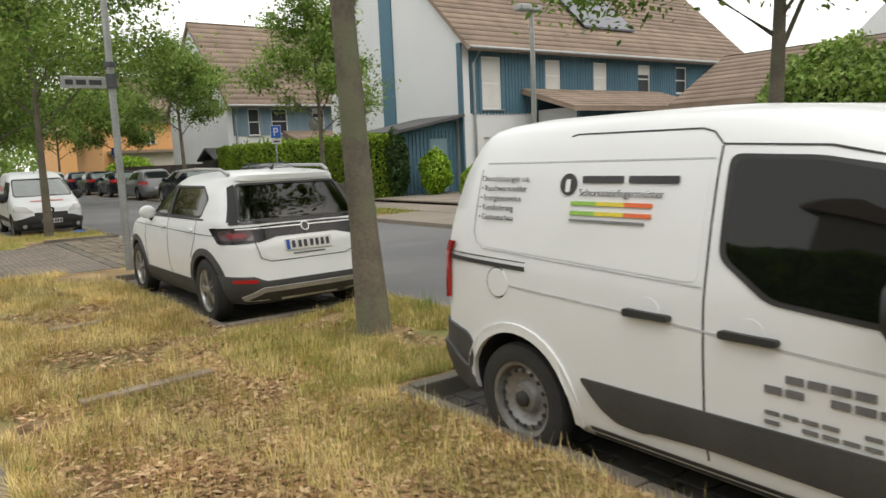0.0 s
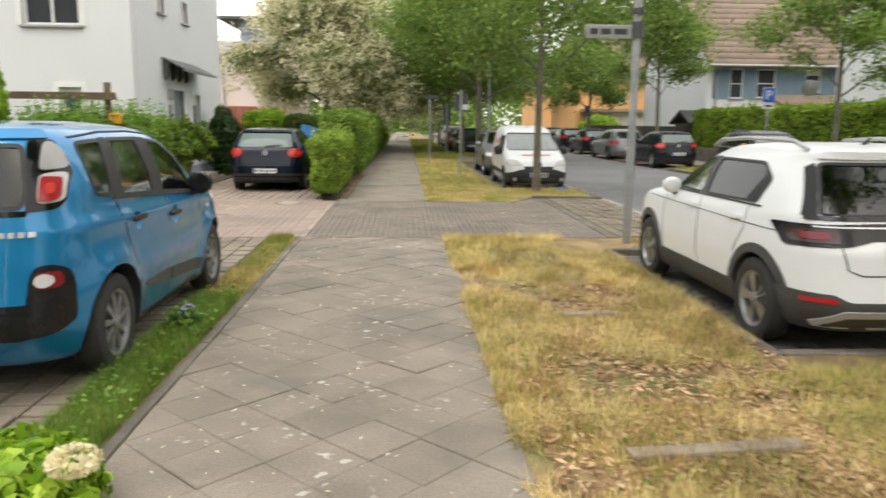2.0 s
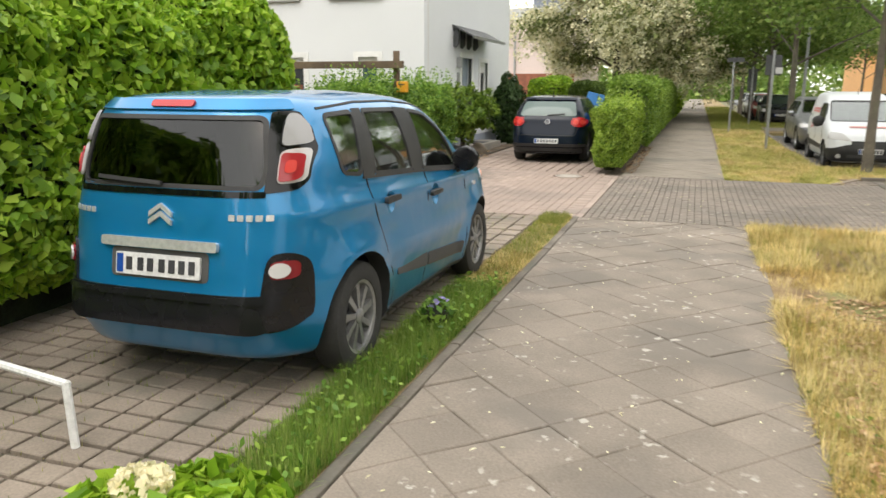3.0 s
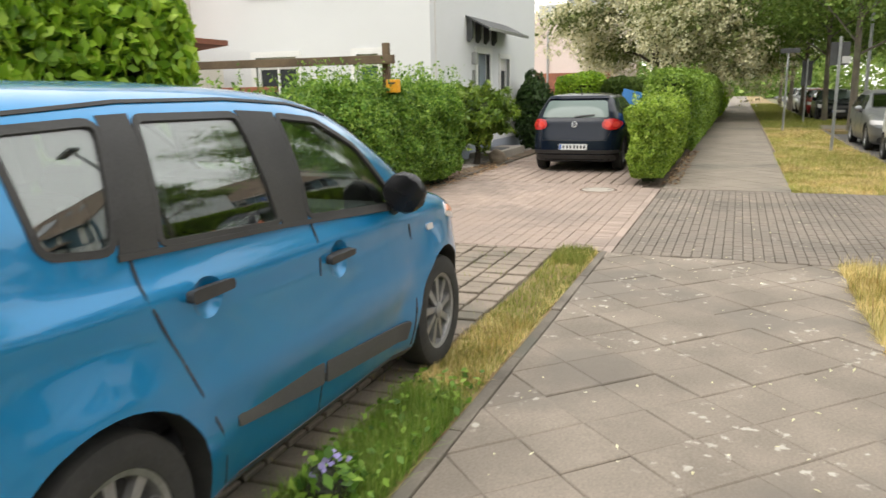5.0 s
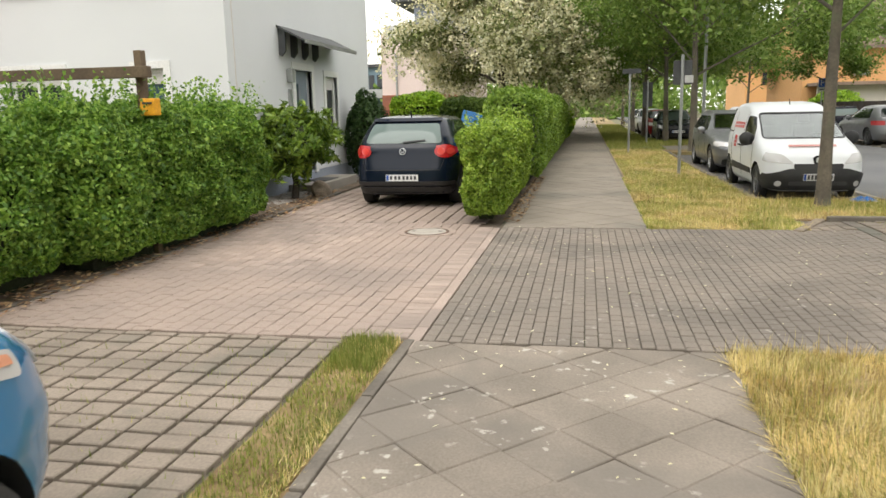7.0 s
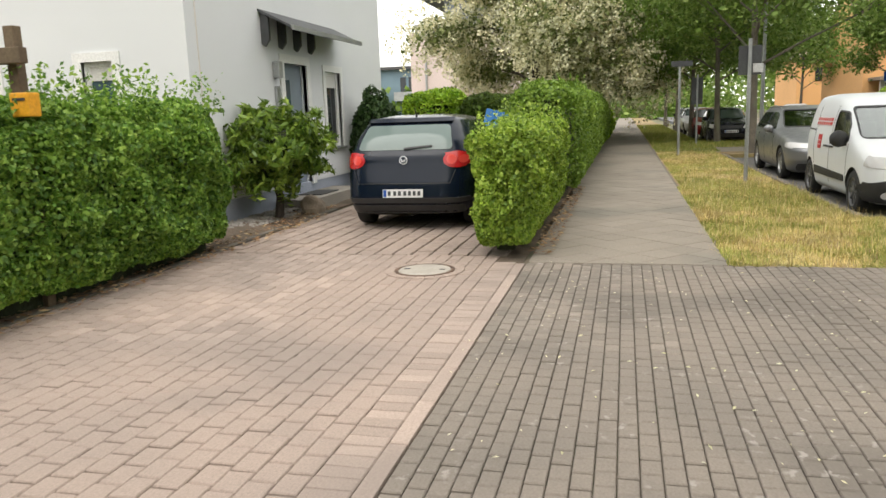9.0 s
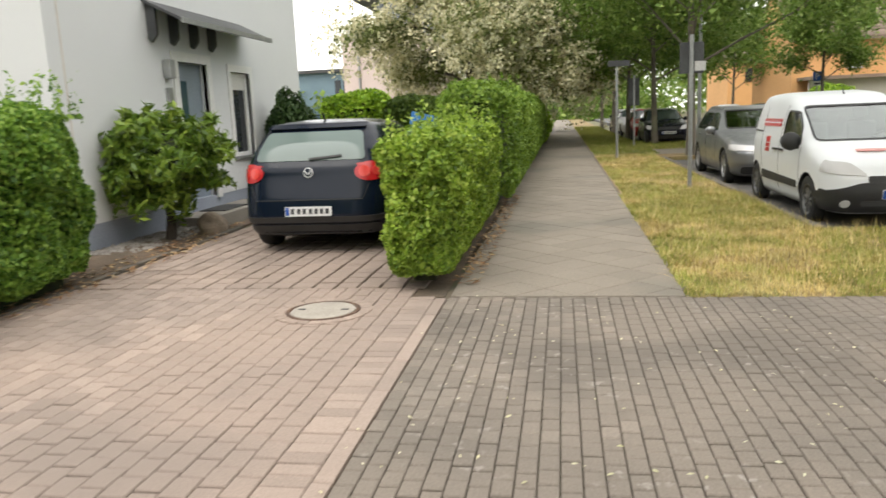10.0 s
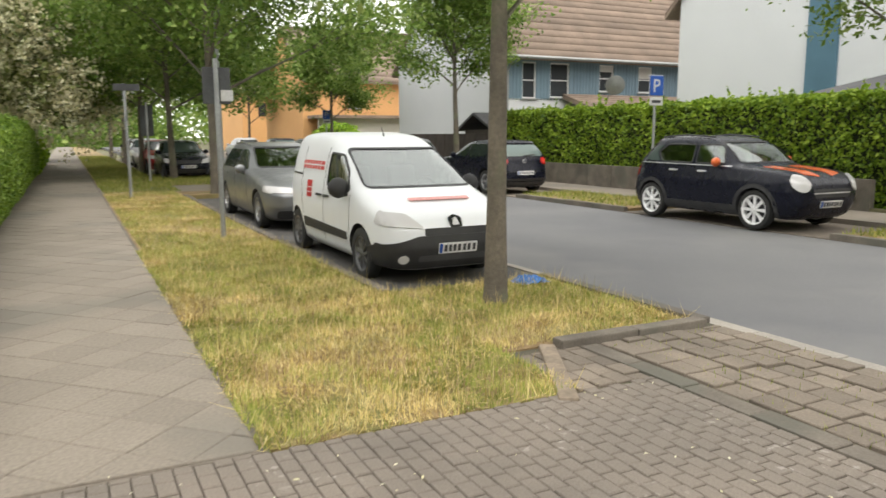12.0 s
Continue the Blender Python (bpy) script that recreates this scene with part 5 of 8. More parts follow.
add(estate, sh, "side_window", "car_glass", "L R", round_poly([(1.97, 0.99), (2.9, 0.99), (2.4, 1.28), (2.2, 1.34), (1.95, 1.34)], 0.05), 0.006)
for s in (-1, 1):
    add(estate, sh, "headlamp", "lamp_clear", "front", [(s * a, b) for a, b in round_poly([(0.42, 0.64), (0.82, 0.66), (0.82, 0.76), (0.45, 0.73)], 0.03)], 0.012)
    add(estate, sh, "headlamp", "lamp_clear", "R" if s > 0 else "L", round_poly([(4.1, 0.66), (4.45, 0.64), (4.4, 0.73), (4.12, 0.77)], 0.03), 0.008)
add(estate, sh, "grille", "plastic", "front", rect(-0.42, 0.42, 0.55, 0.70, 0.03), 0.010)
add(estate, sh, "grille_bar", "chrome", "front", rect(-0.42, 0.42, 0.61, 0.63, 0.005), 0.016)
add(estate, sh, "lower_grille", "plastic", "front", rect(-0.7, 0.7, 0.22, 0.36, 0.05), 0.010)
bars(estate, sh, "front", -0.26, 0.26, 0.40, 0.51)
mirror(estate, sh, "silver_paint", 2.75, 1.0)
seams(estate, sh, [[(1.93, 0.98), (1.93, 0.3)], [(3.0, 0.98), (2.95, 0.3)]], 0, 0)
handle(estate, sh, "silver_paint", 2.1, 0.88)
handle(estate, sh, "silver_paint", 1.2, 0.88)
for s in (-1, 1):
    part("roof_rail", tube([(s * 0.56, 0.7, 1.44), (s * 0.57, 1.4, 1.48), (s * 0.57, 2.2, 1.42)], (0.015,) * 3, 8), M["alloy"], estate)

# turquoise low sports car across the road
ROWS_SPORT = [(0.16, 0.3, 3.95, 0.74), (0.22, 0.1, 4.1, 0.84), (0.42, 0.0, 4.22, 0.88), (0.6, 0.03, 4.2, 0.885), (0.72, 0.07, 4.0, 0.88), (0.8, 0.12, 3.5, 0.87), (0.86, 0.2, 2.9, 0.85), (0.9, 0.35, 2.5, 0.83), (0.98, 0.6, 2.25, 0.76), (1.1, 0.9, 2.0, 0.68), (1.2, 1.1, 1.8, 0.6), (1.24, 1.25, 1.6, 0.45)]
sport, sh = car("sports_car", "turquoise low sports car parked across the road", (10.5, 7.2, -0.05), 0, ROWS_SPORT, 5.0, M["teal_paint"], (0.8, 3.3, 0.78, 0.325, "alloy"), 0.365)
add(sport, sh, "side_window", "car_glass", "L R", round_poly([(1.0, 0.92), (2.2, 0.9), (1.9, 1.1), (1.2, 1.12)], 0.05), 0.006)
add(sport, sh, "windscreen", "car_glass_lt", "front", round_poly([(-0.7, 0.92), (0.7, 0.92), (0.55, 1.17), (-0.55, 1.17)], 0.06), 0.008)
add(sport, sh, "headlamp", "lamp_clear", "L R", round_poly([(3.5, 0.62), (3.95, 0.58), (3.9, 0.68), (3.55, 0.74)], 0.03), 0.008)
add(sport, sh, "lower_grille", "plastic", "front", rect(-0.6, 0.6, 0.25, 0.45, 0.05), 0.01)
seams(sport, sh, [[(1.1, 0.88), (1.1, 0.3)], [(2.4, 0.86), (2.35, 0.3)]], 0, 0)
handle(sport, sh, "teal_paint", 1.3, 0.78)
mirror(sport, sh, "teal_paint", 2.1, 0.96)


# parked cars further down the street
def far_car(name, label, x, y, turn, paint_key, rows=ROWS_HATCH, z=-0.1):
    long = rows is ROWS_ESTATE
    root, sh = car(name, label, (x, y, z), turn, rows, 5.0, M[paint_key], (0.85, 3.7 if long else 3.3, 0.75, 0.31, "dark"), 0.36)
    if long:
        add(root, sh, "rear_window", "car_glass", "rear", round_poly([(-0.62, 1.03), (0.62, 1.03), (0.54, 1.33), (-0.54, 1.33)], 0.06), 0.008)
        add(root, sh, "windscreen", "car_glass_lt", "front", round_poly([(-0.72, 1.02), (0.72, 1.02), (0.58, 1.39), (-0.58, 1.39)], 0.06), 0.008)
        add(root, sh, "side_window", "car_glass", "L R", round_poly([(0.7, 1.0), (2.9, 0.99), (2.4, 1.28), (2.2, 1.34), (0.85, 1.34)], 0.05), 0.006)
        for s in (-1, 1):
            add(root, sh, "tail_lamp", "lamp_red", "rear", [(s * a, b) for a, b in rect(0.5, 0.82, 0.74, 0.9, 0.03)], 0.01)
            add(root, sh, "headlamp", "lamp_clear", "front", [(s * a, b) for a, b in rect(0.45, 0.82, 0.62, 0.75, 0.03)], 0.01)
        bars(root, sh, "rear", -0.26, 0.26, 0.5, 0.61)
        bars(root, sh, "front", -0.26, 0.26, 0.40, 0.51)
        mirror(root, sh, paint_key, 2.75, 1.0)
    else:
        hatch_details(root, sh, paint_key)
    return root


far_car("estate_car", "dark grey saloon parked beside the far verge", 10.2, 37.0, 0, "silver_paint", ROWS_ESTATE, -0.08)
far_car("hatchback", "black car with red lamps parked at the far verge", 10.3, 43.2, 0, "black_paint", ROWS_HATCH, -0.08)
far_car("hatchback", "black compact car parked near the orange house", 10.3, 49.0, 0, "black_paint", ROWS_HATCH, -0.08)
far_car("hatchback", "dark green compact car parked far down the street", 10.3, 55.0, 0, "navy_paint", ROWS_HATCH, -0.08)
far_car("hatchback", "black compact car with clear lamps, parked down the street", 3.05, 45.5, 180, "black_paint")
far_car("hatchback", "red compact car parked down the street", 3.05, 51.5, 180, "red_paint")
far_car("estate_car", "light grey estate car parked far down the street", 3.05, 58.5, 180, "lt_paint", ROWS_ESTATE)
far_car("hatchback", "blue compact car parked far down the street", 3.05, 65.0, 180, "navy_paint")
far_car("estate_car", "white estate car far down the street", 10.2, 64.0, 0, "lt_paint", ROWS_ESTATE)


# ---------------- ground, road, kerbs ----------------
structure("ground", box(-600, 700, -300, 900, -0.6, -0.42), M["ground"], "grassy ground reaching the horizon")
structure("road", box(4.02, 9.45, -40, 260, -0.41, -0.105), M["asphalt"], "grey asphalt street, worn and dry")
structure("bed_driveway", box(-5.55, 3.72, 12.15, 18.4, -0.41, -0.022), M["joint"], "sand bed under the driveway paving")
structure("bed_walk", box(-2.0, 0.0, -14, 12.15, -0.41, -0.014), M["joint_walk"], "dark joints between the footpath slabs")
structure("bed_walk_far", box(-1.95, -0.08, 17.0, 150, -0.41, -0.014), M["joint_walk"], "dark joints between the worn footpath slabs")
structure("bed_car_stand", box(-5.6, -2.45, -6, 12.15, -0.41, -0.025), M["joint"], "soil between the grass pavers of the car stand")
structure("bed_hedge_stand", box(-5.55, -2.2, 18.4, 24.2, -0.41, -0.025), M["joint"], "soil between the pavers behind the hedge")
structure("bed_bay", box(2.1, 4.0, 6.87, 11.05, -0.41, -0.085), M["joint"], "dark joints of the parking bay")
structure("bed_bay_near", box(2.2, 4.0, -14, 3.95, -0.41, -0.125), M["joint"], "dark joints of the near parking bay")
structure("bed_bay_far", box(1.9, 4.0, 20.2, 33.4, -0.41, -0.105), M["bay"], "dark paved parking bay")


def uneven(x0, x1, y0, y1, z, amp=0.02, step=0.22, base=-0.41):
    """A turf block with a softly uneven top."""
    nx, ny = max(2, int((x1 - x0) / step)), max(2, int((y1 - y0) / step))
    bm = bmesh.new()
    g = []
    for i in range(nx + 1):
        col = []
        for j in range(ny + 1):
            x, y = x0 + (x1 - x0) * i / nx, y0 + (y1 - y0) * j / ny
            edge = min(i, nx - i, j, ny - j) > 0
            h = noise.noise((x * 0.9, y * 0.9, 3.1)) * amp + noise.noise((x * 3.3, y * 3.3, 9.0)) * amp * 0.4
            col.append(bm.verts.new((x, y, z + (h if edge else min(h, 0) - 0.004))))
        g.append(col)
    for i in range(nx):
        for j in range(ny):
            bm.faces.new((g[i][j], g[i + 1][j], g[i + 1][j + 1], g[i][j + 1]))
    loop = [g[i][0] for i in range(nx + 1)] + [g[nx][j] for j in range(1, ny + 1)] + [g[i][ny] for i in range(nx - 1, -1, -1)] + [g[0][j] for j in range(ny - 1, 0, -1)]
    low = [bm.verts.new((v.co.x, v.co.y, base)) for v in loop]
    n = len(loop)
    for k in range(n):
        bm.faces.new((loop[k], low[k], low[(k + 1) % n], loop[(k + 1) % n]))
    bmesh.ops.recalc_face_normals(bm, faces=bm.faces[:])
    return bm


VERGES = [(0.0, 2.04, 4.0, 12.15), (0.0, 2.18, -14, 4.0), (2.04, 3.96, 4.0, 6.75), (2.04, 3.9, 11.17, 12.15), (-0.08, 1.75, 17.0, 35.0), (1.75, 3.62, 17.88, 20.12), (1.75, 3.9, 33.5, 35.0), (-0.08, 3.9, 37.6, 44.0), (-0.08, 1.9, 44.0, 140)]
for k, (x0, x1, y0, y1) in enumerate(VERGES):
    structure("verge_%d" % (k + 1), uneven(x0, x1, y0, y1, -0.005, 0.03 if y1 < 30 else 0.02, 0.22 if y1 < 30 else 0.6), M["soil"], "dry straw-coloured verge with patches of green")
structure("crossing_far", box(-0.08, 4.0, 35.0, 37.6, -0.41, -0.01), M["slab_far"], "paved crossing over the verge")
structure("strip_left", uneven(-2.455, -2.06, -6, 12.148, 0.0, 0.03), M["soil"], "narrow strip of grass along the footpath")
structure("bed_left", uneven(-6.5, -5.5, 10.2, 20.4, 0.01, 0.05), M["earth"], "bare planting bed with leaf litter under the hedge")
structure("bed_porch", uneven(-6.5, -5.6, 20.4, 26.5, 0.0, 0.03), M["earth"], "planting bed beside the entrance step")
structure("bed_hedge", uneven(-2.75, -2.0, 17.05, 60, -0.01, 0.02, 0.4), M["earth"], "earth under the clipped hedge")
structure("garden_left", box(-40, -5.6, -20, 10.2, -0.41, -0.02), M["ground"], "garden behind the tall hedge")
structure("garden_house", box(-40, -2.75, 24.2, 120, -0.41, -0.03), M["ground"], "gardens behind the hedges")
structure("garden_front", box(-40, -6.5, 10.2, 24.2, -0.41, -0.03), M["ground"], "garden beside the white house")
structure("far_verge", uneven(9.58, 11.4, 25.6, 29.8, -0.02, 0.03), M["soil"], "dry verge between the parking bays across the road")
structure("far_verge_2", uneven(9.58, 11.4, 16.6, 20.9, -0.02, 0.03), M["soil"], "dry verge across the road")
structure("far_verge_3", uneven(9.58, 11.4, 35.0, 36.6, -0.02, 0.03), M["soil"], "dry verge across the road")
structure("far_bay", box(9.45, 11.4, 20.9, 25.6, -0.41, -0.09), M["cobble"], "paved bay across the road")
structure("far_bay_2", box(9.45, 11.4, 29.8, 35.0, -0.41, -0.09), M["cobble"], "paved bay across the road")
structure("far_bay_3", box(9.45, 11.4, 36.6, 120, -0.41, -0.09), M["cobble"], "paved bays further along")
structure("far_drive", box(9.45, 11.395, -30, 16.6, -0.41, -0.012), M["slab_far"], "beige paved entrance across the road")
structure("far_walk", box(11.4, 13.0, -30, 200, -0.41, 0.0), M["slab_far"], "pale footpath across the road")
structure("far_garden", box(13.0, 120, -60, 200, -0.41, 0.06), M["ground"], "gardens across the road")
structure("far_court", box(13.0, 40, 8, 21.9, -0.40, 0.10), M["slab_far"], "paved court before the blue houses")


def kerb(name, x0, x1, y0, y1, top, label, low=-0.2, mat="kerb", stone=1.0):
    """A row of kerb stones with joints."""
    root = tagged(new(name), label, kind="structure")
    along = 'y' if (y1 - y0) > (x1 - x0) else 'x'
    a, b = (y0, y1) if along == 'y' else (x0, x1)
    n = max(1, round((b - a) / stone))
    rnd = random.Random(name)
    for k in range(n):
        p, q = a + (b - a) * k / n + 0.005, a + (b - a) * (k + 1) / n - 0.005
        dz = rnd.uniform(-0.012, 0.008)
        bx = (x0, x1, p, q) if along == 'y' else (p, q, y0, y1)
        part("kerb_stone", box(*bx, low, top + dz, 0.012), M[mat], root)
    return root


kerb("kerb_van_bay", 2.18, 2.30, -12, 4.0, 0.015, "weathered concrete kerb beside the parking bay")
kerb("kerb_bay_end", 2.30, 3.95, 3.89, 4.0, 0.03, "raised concrete kerb at the bay's end")
kerb("kerb_white_car", 1.98, 2.09, 6.75, 11.15, 0.012, "weathered concrete kerb beside the parking bay")
kerb("kerb_tree_side", 2.1, 3.95, 6.75, 6.86, 0.01, "concrete kerb at the tree patch")
kerb("kerb_bay_top", 2.1, 3.9, 11.06, 11.17, 0.01, "concrete kerb at the bay's end")
kerb("kerb_road_tree", 3.97, 4.09, 4.0, 6.85, 0.0, "concrete kerb along the road")
kerb("kerb_patch", 2.2, 3.62, 17.76, 17.89, 0.05, "dark raised kerb at the corner of the verge", stone=0.7)
kerb("kerb_patch_road", 3.62, 3.75, 17.85, 20.15, 0.02, "concrete kerb along the road")
kerb("kerb_bay_far", 1.75, 1.87, 20.12, 33.5, 0.015, "concrete kerb beside the parking bay")
kerb("gutter_strip", 3.74, 4.0, 12.3, 18.3, -0.055, "pale concrete strip between paving and road", low=-0.3, mat="concrete_lt", stone=0.8)
kerb("gutter_strip_low", 3.9, 4.02, 18.3, 60, -0.085, "pale concrete gutter along the road", low=-0.3, mat="concrete_lt")
kerb("kerb_across", 9.45, 9.57, 25.6, 29.8, 0.0, "concrete kerb across the road")
kerb("kerb_across_b", 9.45, 9.57, 16.6, 20.9, 0.0, "concrete kerb across the road")
kerb("kerb_across_c", 9.45, 9.57, 35.0, 36.6, 0.0, "concrete kerb across the road")
kerb("edging_walk", -2.07, -2.0, -6, 12.15, 0.012, "narrow concrete edging of the footpath", stone=1.0)
kerb("edging_drive", -5.56, -5.48, 10.2, 21.0, 0.02, "low edging between drive and bed", stone=1.0)


# ---------------- buildings ----------------
def wall(bm_list, name, parent, mat, axis, at, thick, a0, a1, z0, z1, holes=()):
    """A wall with openings right through it. axis 'x': it stands at x = at and runs along y; 'y' the other way. Holes: (a0, a1, z0, z1)."""
    us = sorted({a0, a1, *[h[0] for h in holes], *[h[1] for h in holes]})
    vs = sorted({z0, z1, *[h[2] for h in holes], *[h[3] for h in holes]})
    bm = bmesh.new()
    for u, u2 in zip(us, us[1:]):
        for v, v2 in zip(vs, vs[1:]):
            c, d = (u + u2) / 2, (v + v2) / 2
            if any(h[0] < c < h[1] and h[2] < d < h[3] for h in holes):
                continue
            if axis == 'x':
                box(at, at + thick, u, u2, v, v2, 0, bm)
            else:
                box(u, u2, at, at + thick, v, v2, 0, bm)
    bmesh.ops.remove_doubles(bm, verts=bm.verts, dist=0.0005)
    inner = [f for f in bm.faces if any(len(e.link_faces) > 2 for e in f.edges) and sum(1 for g in bm.faces if g is not f and set(g.verts) == set(f.verts))]
    bmesh.ops.delete(bm, geom=inner, context='FACES_ONLY')
    bmesh.ops.recalc_face_normals(bm, faces=bm.faces[:])
    return part(name, bm, mat, parent)


def window(parent, axis, at, out, a0, a1, z0, z1, glass_key="win_dark", bars_v=1, bars_h=0, sill=True, surround=True, blind=0.0, fr=0.06):
    """Frame, panes, sill and a plaster surround in an opening; out is the sign of the outward normal."""
    def bx(u0, u1, d0, d1, w0, w1, bev=0.0):
        d0, d1 = sorted((at + out * d0, at + out * d1))
        return box(d0, d1, u0, u1, w0, w1, bev) if axis == 'x' else box(u0, u1, d0, d1, w0, w1, bev)
    fm = bmesh.new()

    def add_to(b):
        me = bpy.data.meshes.new("t")
        b.to_mesh(me)
        b.free()
        fm.from_mesh(me)
        bpy.data.meshes.remove(me)
    for args in ((a0, a0 + fr, -0.13, -0.06, z0, z1), (a1 - fr, a1, -0.13, -0.06, z0, z1), (a0 + fr, a1 - fr, -0.13, -0.06, z0, z0 + fr), (a0 + fr, a1 - fr, -0.13, -0.06, z1 - fr, z1)):
        add_to(bx(*args))
    for k in range(1, bars_v + 1):
        u = a0 + (a1 - a0) * k / (bars_v + 1)
        add_to(bx(u - 0.025, u + 0.025, -0.125, -0.065, z0 + fr, z1 - fr))
    for k in range(1, bars_h + 1):
        v = z0 + (z1 - z0) * k / (bars_h + 1)
        add_to(bx(a0 + fr, a1 - fr, -0.12, -0.07, v - 0.025, v + 0.025))
    w = part("window", fm, M["frame_white"], parent)
    part("pane", bx(a0 + fr, a1 - fr, -0.11, -0.095, z0 + fr, z1 - fr), M[glass_key], w)
    if blind:
        part("blind", bx(a0 + fr, a1 - fr, -0.09, -0.075, z1 - fr - (z1 - z0) * blind, z1 - fr), M["blind"], w)
    if sill:
        part("window_sill", bx(a0 - 0.06, a1 + 0.06, -0.05, 0.07, z0 - 0.05, z0, 0.008), M["steel"], w)
    if surround:
        sm = bmesh.new()
        for (u0, u1, v0, v1) in ((a0 - 0.12, a0, z0, z1 + 0.12), (a1, a1 + 0.12, z0, z1 + 0.12), (a0, a1, z1, z1 + 0.12)):
            b = bx(u0, u1, -0.04, 0.025, v0, v1)
            me = bpy.data.meshes.new("t")
            b.to_mesh(me)
            b.free()
            sm.from_mesh(me)
            bpy.data.meshes.remove(me)
        part("surround", sm, M["frame_white"], w)
    return w


# white rendered house with a grey entrance
house = thing("white_house", "white rendered house with white window surrounds and a grey-blue plinth", "house", (0, 0, 0))
HX, HY0, HY1, HZ = -6.5, 18.75, 26.3, 8.0
wall(0, "wall_east", house, M["render_white"], 'x', HX - 0.3, 0.3, HY0, HY1, 0.34, HZ, [(21.5, 22.4, 0.34, 2.36), (23.25, 24.0, 0.9, 2.3), (20.6, 21.1, 4.15, 4.7), (22.6, 23.1, 4.15, 4.7)])
wall(0, "wall_south", house, M["render_white"], 'y', HY0, 0.3, -12.1, HX - 0.3, 0.34, HZ, [(-10.5, -9.5, 0.75, 2.28), (-8.1, -7.62, 0.75, 2.28), (-10.55, -9.6, 3.58, 4.9), (-8.75, -7.55, 3.58, 4.9)])
part("wall_north", box(-12.1, HX, HY1, HY1 + 0.3, 0.0, HZ), M["render_white"], house)
part("wall_west", box(-12.1, -11.8, HY0 + 0.3, HY1, 0.0, HZ), M["render_white"], house)
part("roof", box(-12.4, HX + 0.25, HY0 - 0.25, HY1 + 0.5, HZ, HZ + 0.25), M["roof_dark"], house)
part("floor_slab", box(-11.8, HX - 0.3, HY0 + 0.3, HY1, 3.0, 3.2), M["render_cream"], house)
part("plinth", box(HX - 0.3, HX - 0.015, HY0 + 0.015, HY1, -0.05, 0.34), M["plinth"], house, "blue-grey painted plinth")
part("plinth", box(-12.1, HX - 0.3, HY0 + 0.015, HY0 + 0.3, -0.05, 0.34), M["plinth"], house, "blue-grey painted plinth")
window(house, 'x', HX, 1, 23.25, 24.0, 0.9, 2.3, bars_v=0, bars_h=0, blind=0.16)
window(house, 'x', HX, 1, 20.6, 21.1, 4.15, 4.7, bars_v=0)
window(house, 'x', HX, 1, 22.6, 23.1, 4.15, 4.7, bars_v=0)
window(house, 'y', HY0, -1, -10.5, -9.5, 0.75, 2.28, bars_v=1, blind=0.12)
window(house, 'y', HY0, -1, -8.1, -7.62, 0.75, 2.28, "win_teal", bars_v=0, bars_h=1, blind=0.12)
window(house, 'y', HY0, -1, -10.55, -9.6, 3.58, 4.9, bars_v=1)
window(house, 'y', HY0, -1, -8.75, -7.55, 3.58, 4.9, bars_v=1)
door = part("front_door", box(HX - 0.16, HX - 0.1, 21.5, 22.4, 0.34, 2.36), M["door_grey"], house, "grey front door with a glass strip")
part("door_glass", box(HX - 0.098, HX - 0.09, 21.72, 21.92, 0.7, 2.1), M["win_teal"], door)
part("door_handle", box(HX - 0.1, HX - 0.04, 22.25, 22.28, 1.2, 1.5, 0.008), M["steel"], door)
dm = bmesh.new()
for a in ((21.36, 21.5, 0.3, 2.5), (22.4, 22.54, 0.3, 2.5), (21.5, 22.4, 2.36, 2.5)):
    box(HX - 0.06, HX + 0.03, a[0], a[1], a[2], a[3], 0, dm)
part("door_surround", dm, M["frame_white"], house)
part("wall_lamp", box(HX, HX + 0.12, 21.12, 21.26, 2.1, 2.36, 0.02), M["steel"], house, "grey box lamp beside the door")
part("doorbell_panel", box(HX, HX + 0.05, 21.14, 21.26, 1.62, 1.98, 0.01), M["steel"], house)
part("plaster_joint", box(HX - 0.02, HX + 0.008, 18.99, 19.01, 0.34, HZ), M["render_cream"], house)
canopy = part("canopy", prism([(HX, 3.08), (HX, 3.12), (HX + 0.55, 2.84), (HX + 0.55, 2.80)], 'y', 20.75, 23.8), M["steel_dark"], house, "thin dark metal canopy over the door")
part("canopy_edge", box(HX + 0.54, HX + 0.58, 20.75, 23.8, 2.78, 2.85), M["steel"], canopy)
for yy in (20.85, 21.42, 22.0, 22.58):
    part("bracket", prism([(HX, 3.07), (HX, 2.6), (HX + 0.05, 2.56), (HX + 0.13, 2.66), (HX + 0.13, 3.0)], 'y', yy - 0.03, yy + 0.03), M["steel_dark"], canopy)
step = thing("door_step", "pale concrete entrance step with a dark door mat", "step")
part("tread", box(HX, HX + 0.62, 20.9, 23.3, -0.05, 0.17, 0.015), M["concrete_lt"], step)
part("door_mat", box(HX + 0.08, HX + 0.5, 21.6, 22.4, 0.171, 0.185, 0.004), M["plastic"], step, "dark door mat")

cream = thing("cream_house", "cream rendered neighbouring house with a red tiled lean-to", "house")
wall(0, "wall_south", cream, M["render_cream"], 'y', 18.2, 0.3, -20, -12.12, 0.0, 8.0, [(-14.4, -13.2, 4.0, 5.4)])
window(cream, 'y', 18.2, -1, -14.4, -13.2, 4.0, 5.4, bars_v=1)
part("wall_east", box(-12.4, -12.12, 18.5, 26, 0, 8), M["render_cream"], cream)
part("roof", box(-20.2, -12.15, 17.9, 26, 8.0, 8.3), M["roof_dark"], cream)
part("downpipe", tube([(-12.25, 18.1, 8.0), (-12.25, 18.1, 0.0)], (0.05, 0.05), 10), M["steel"], cream)
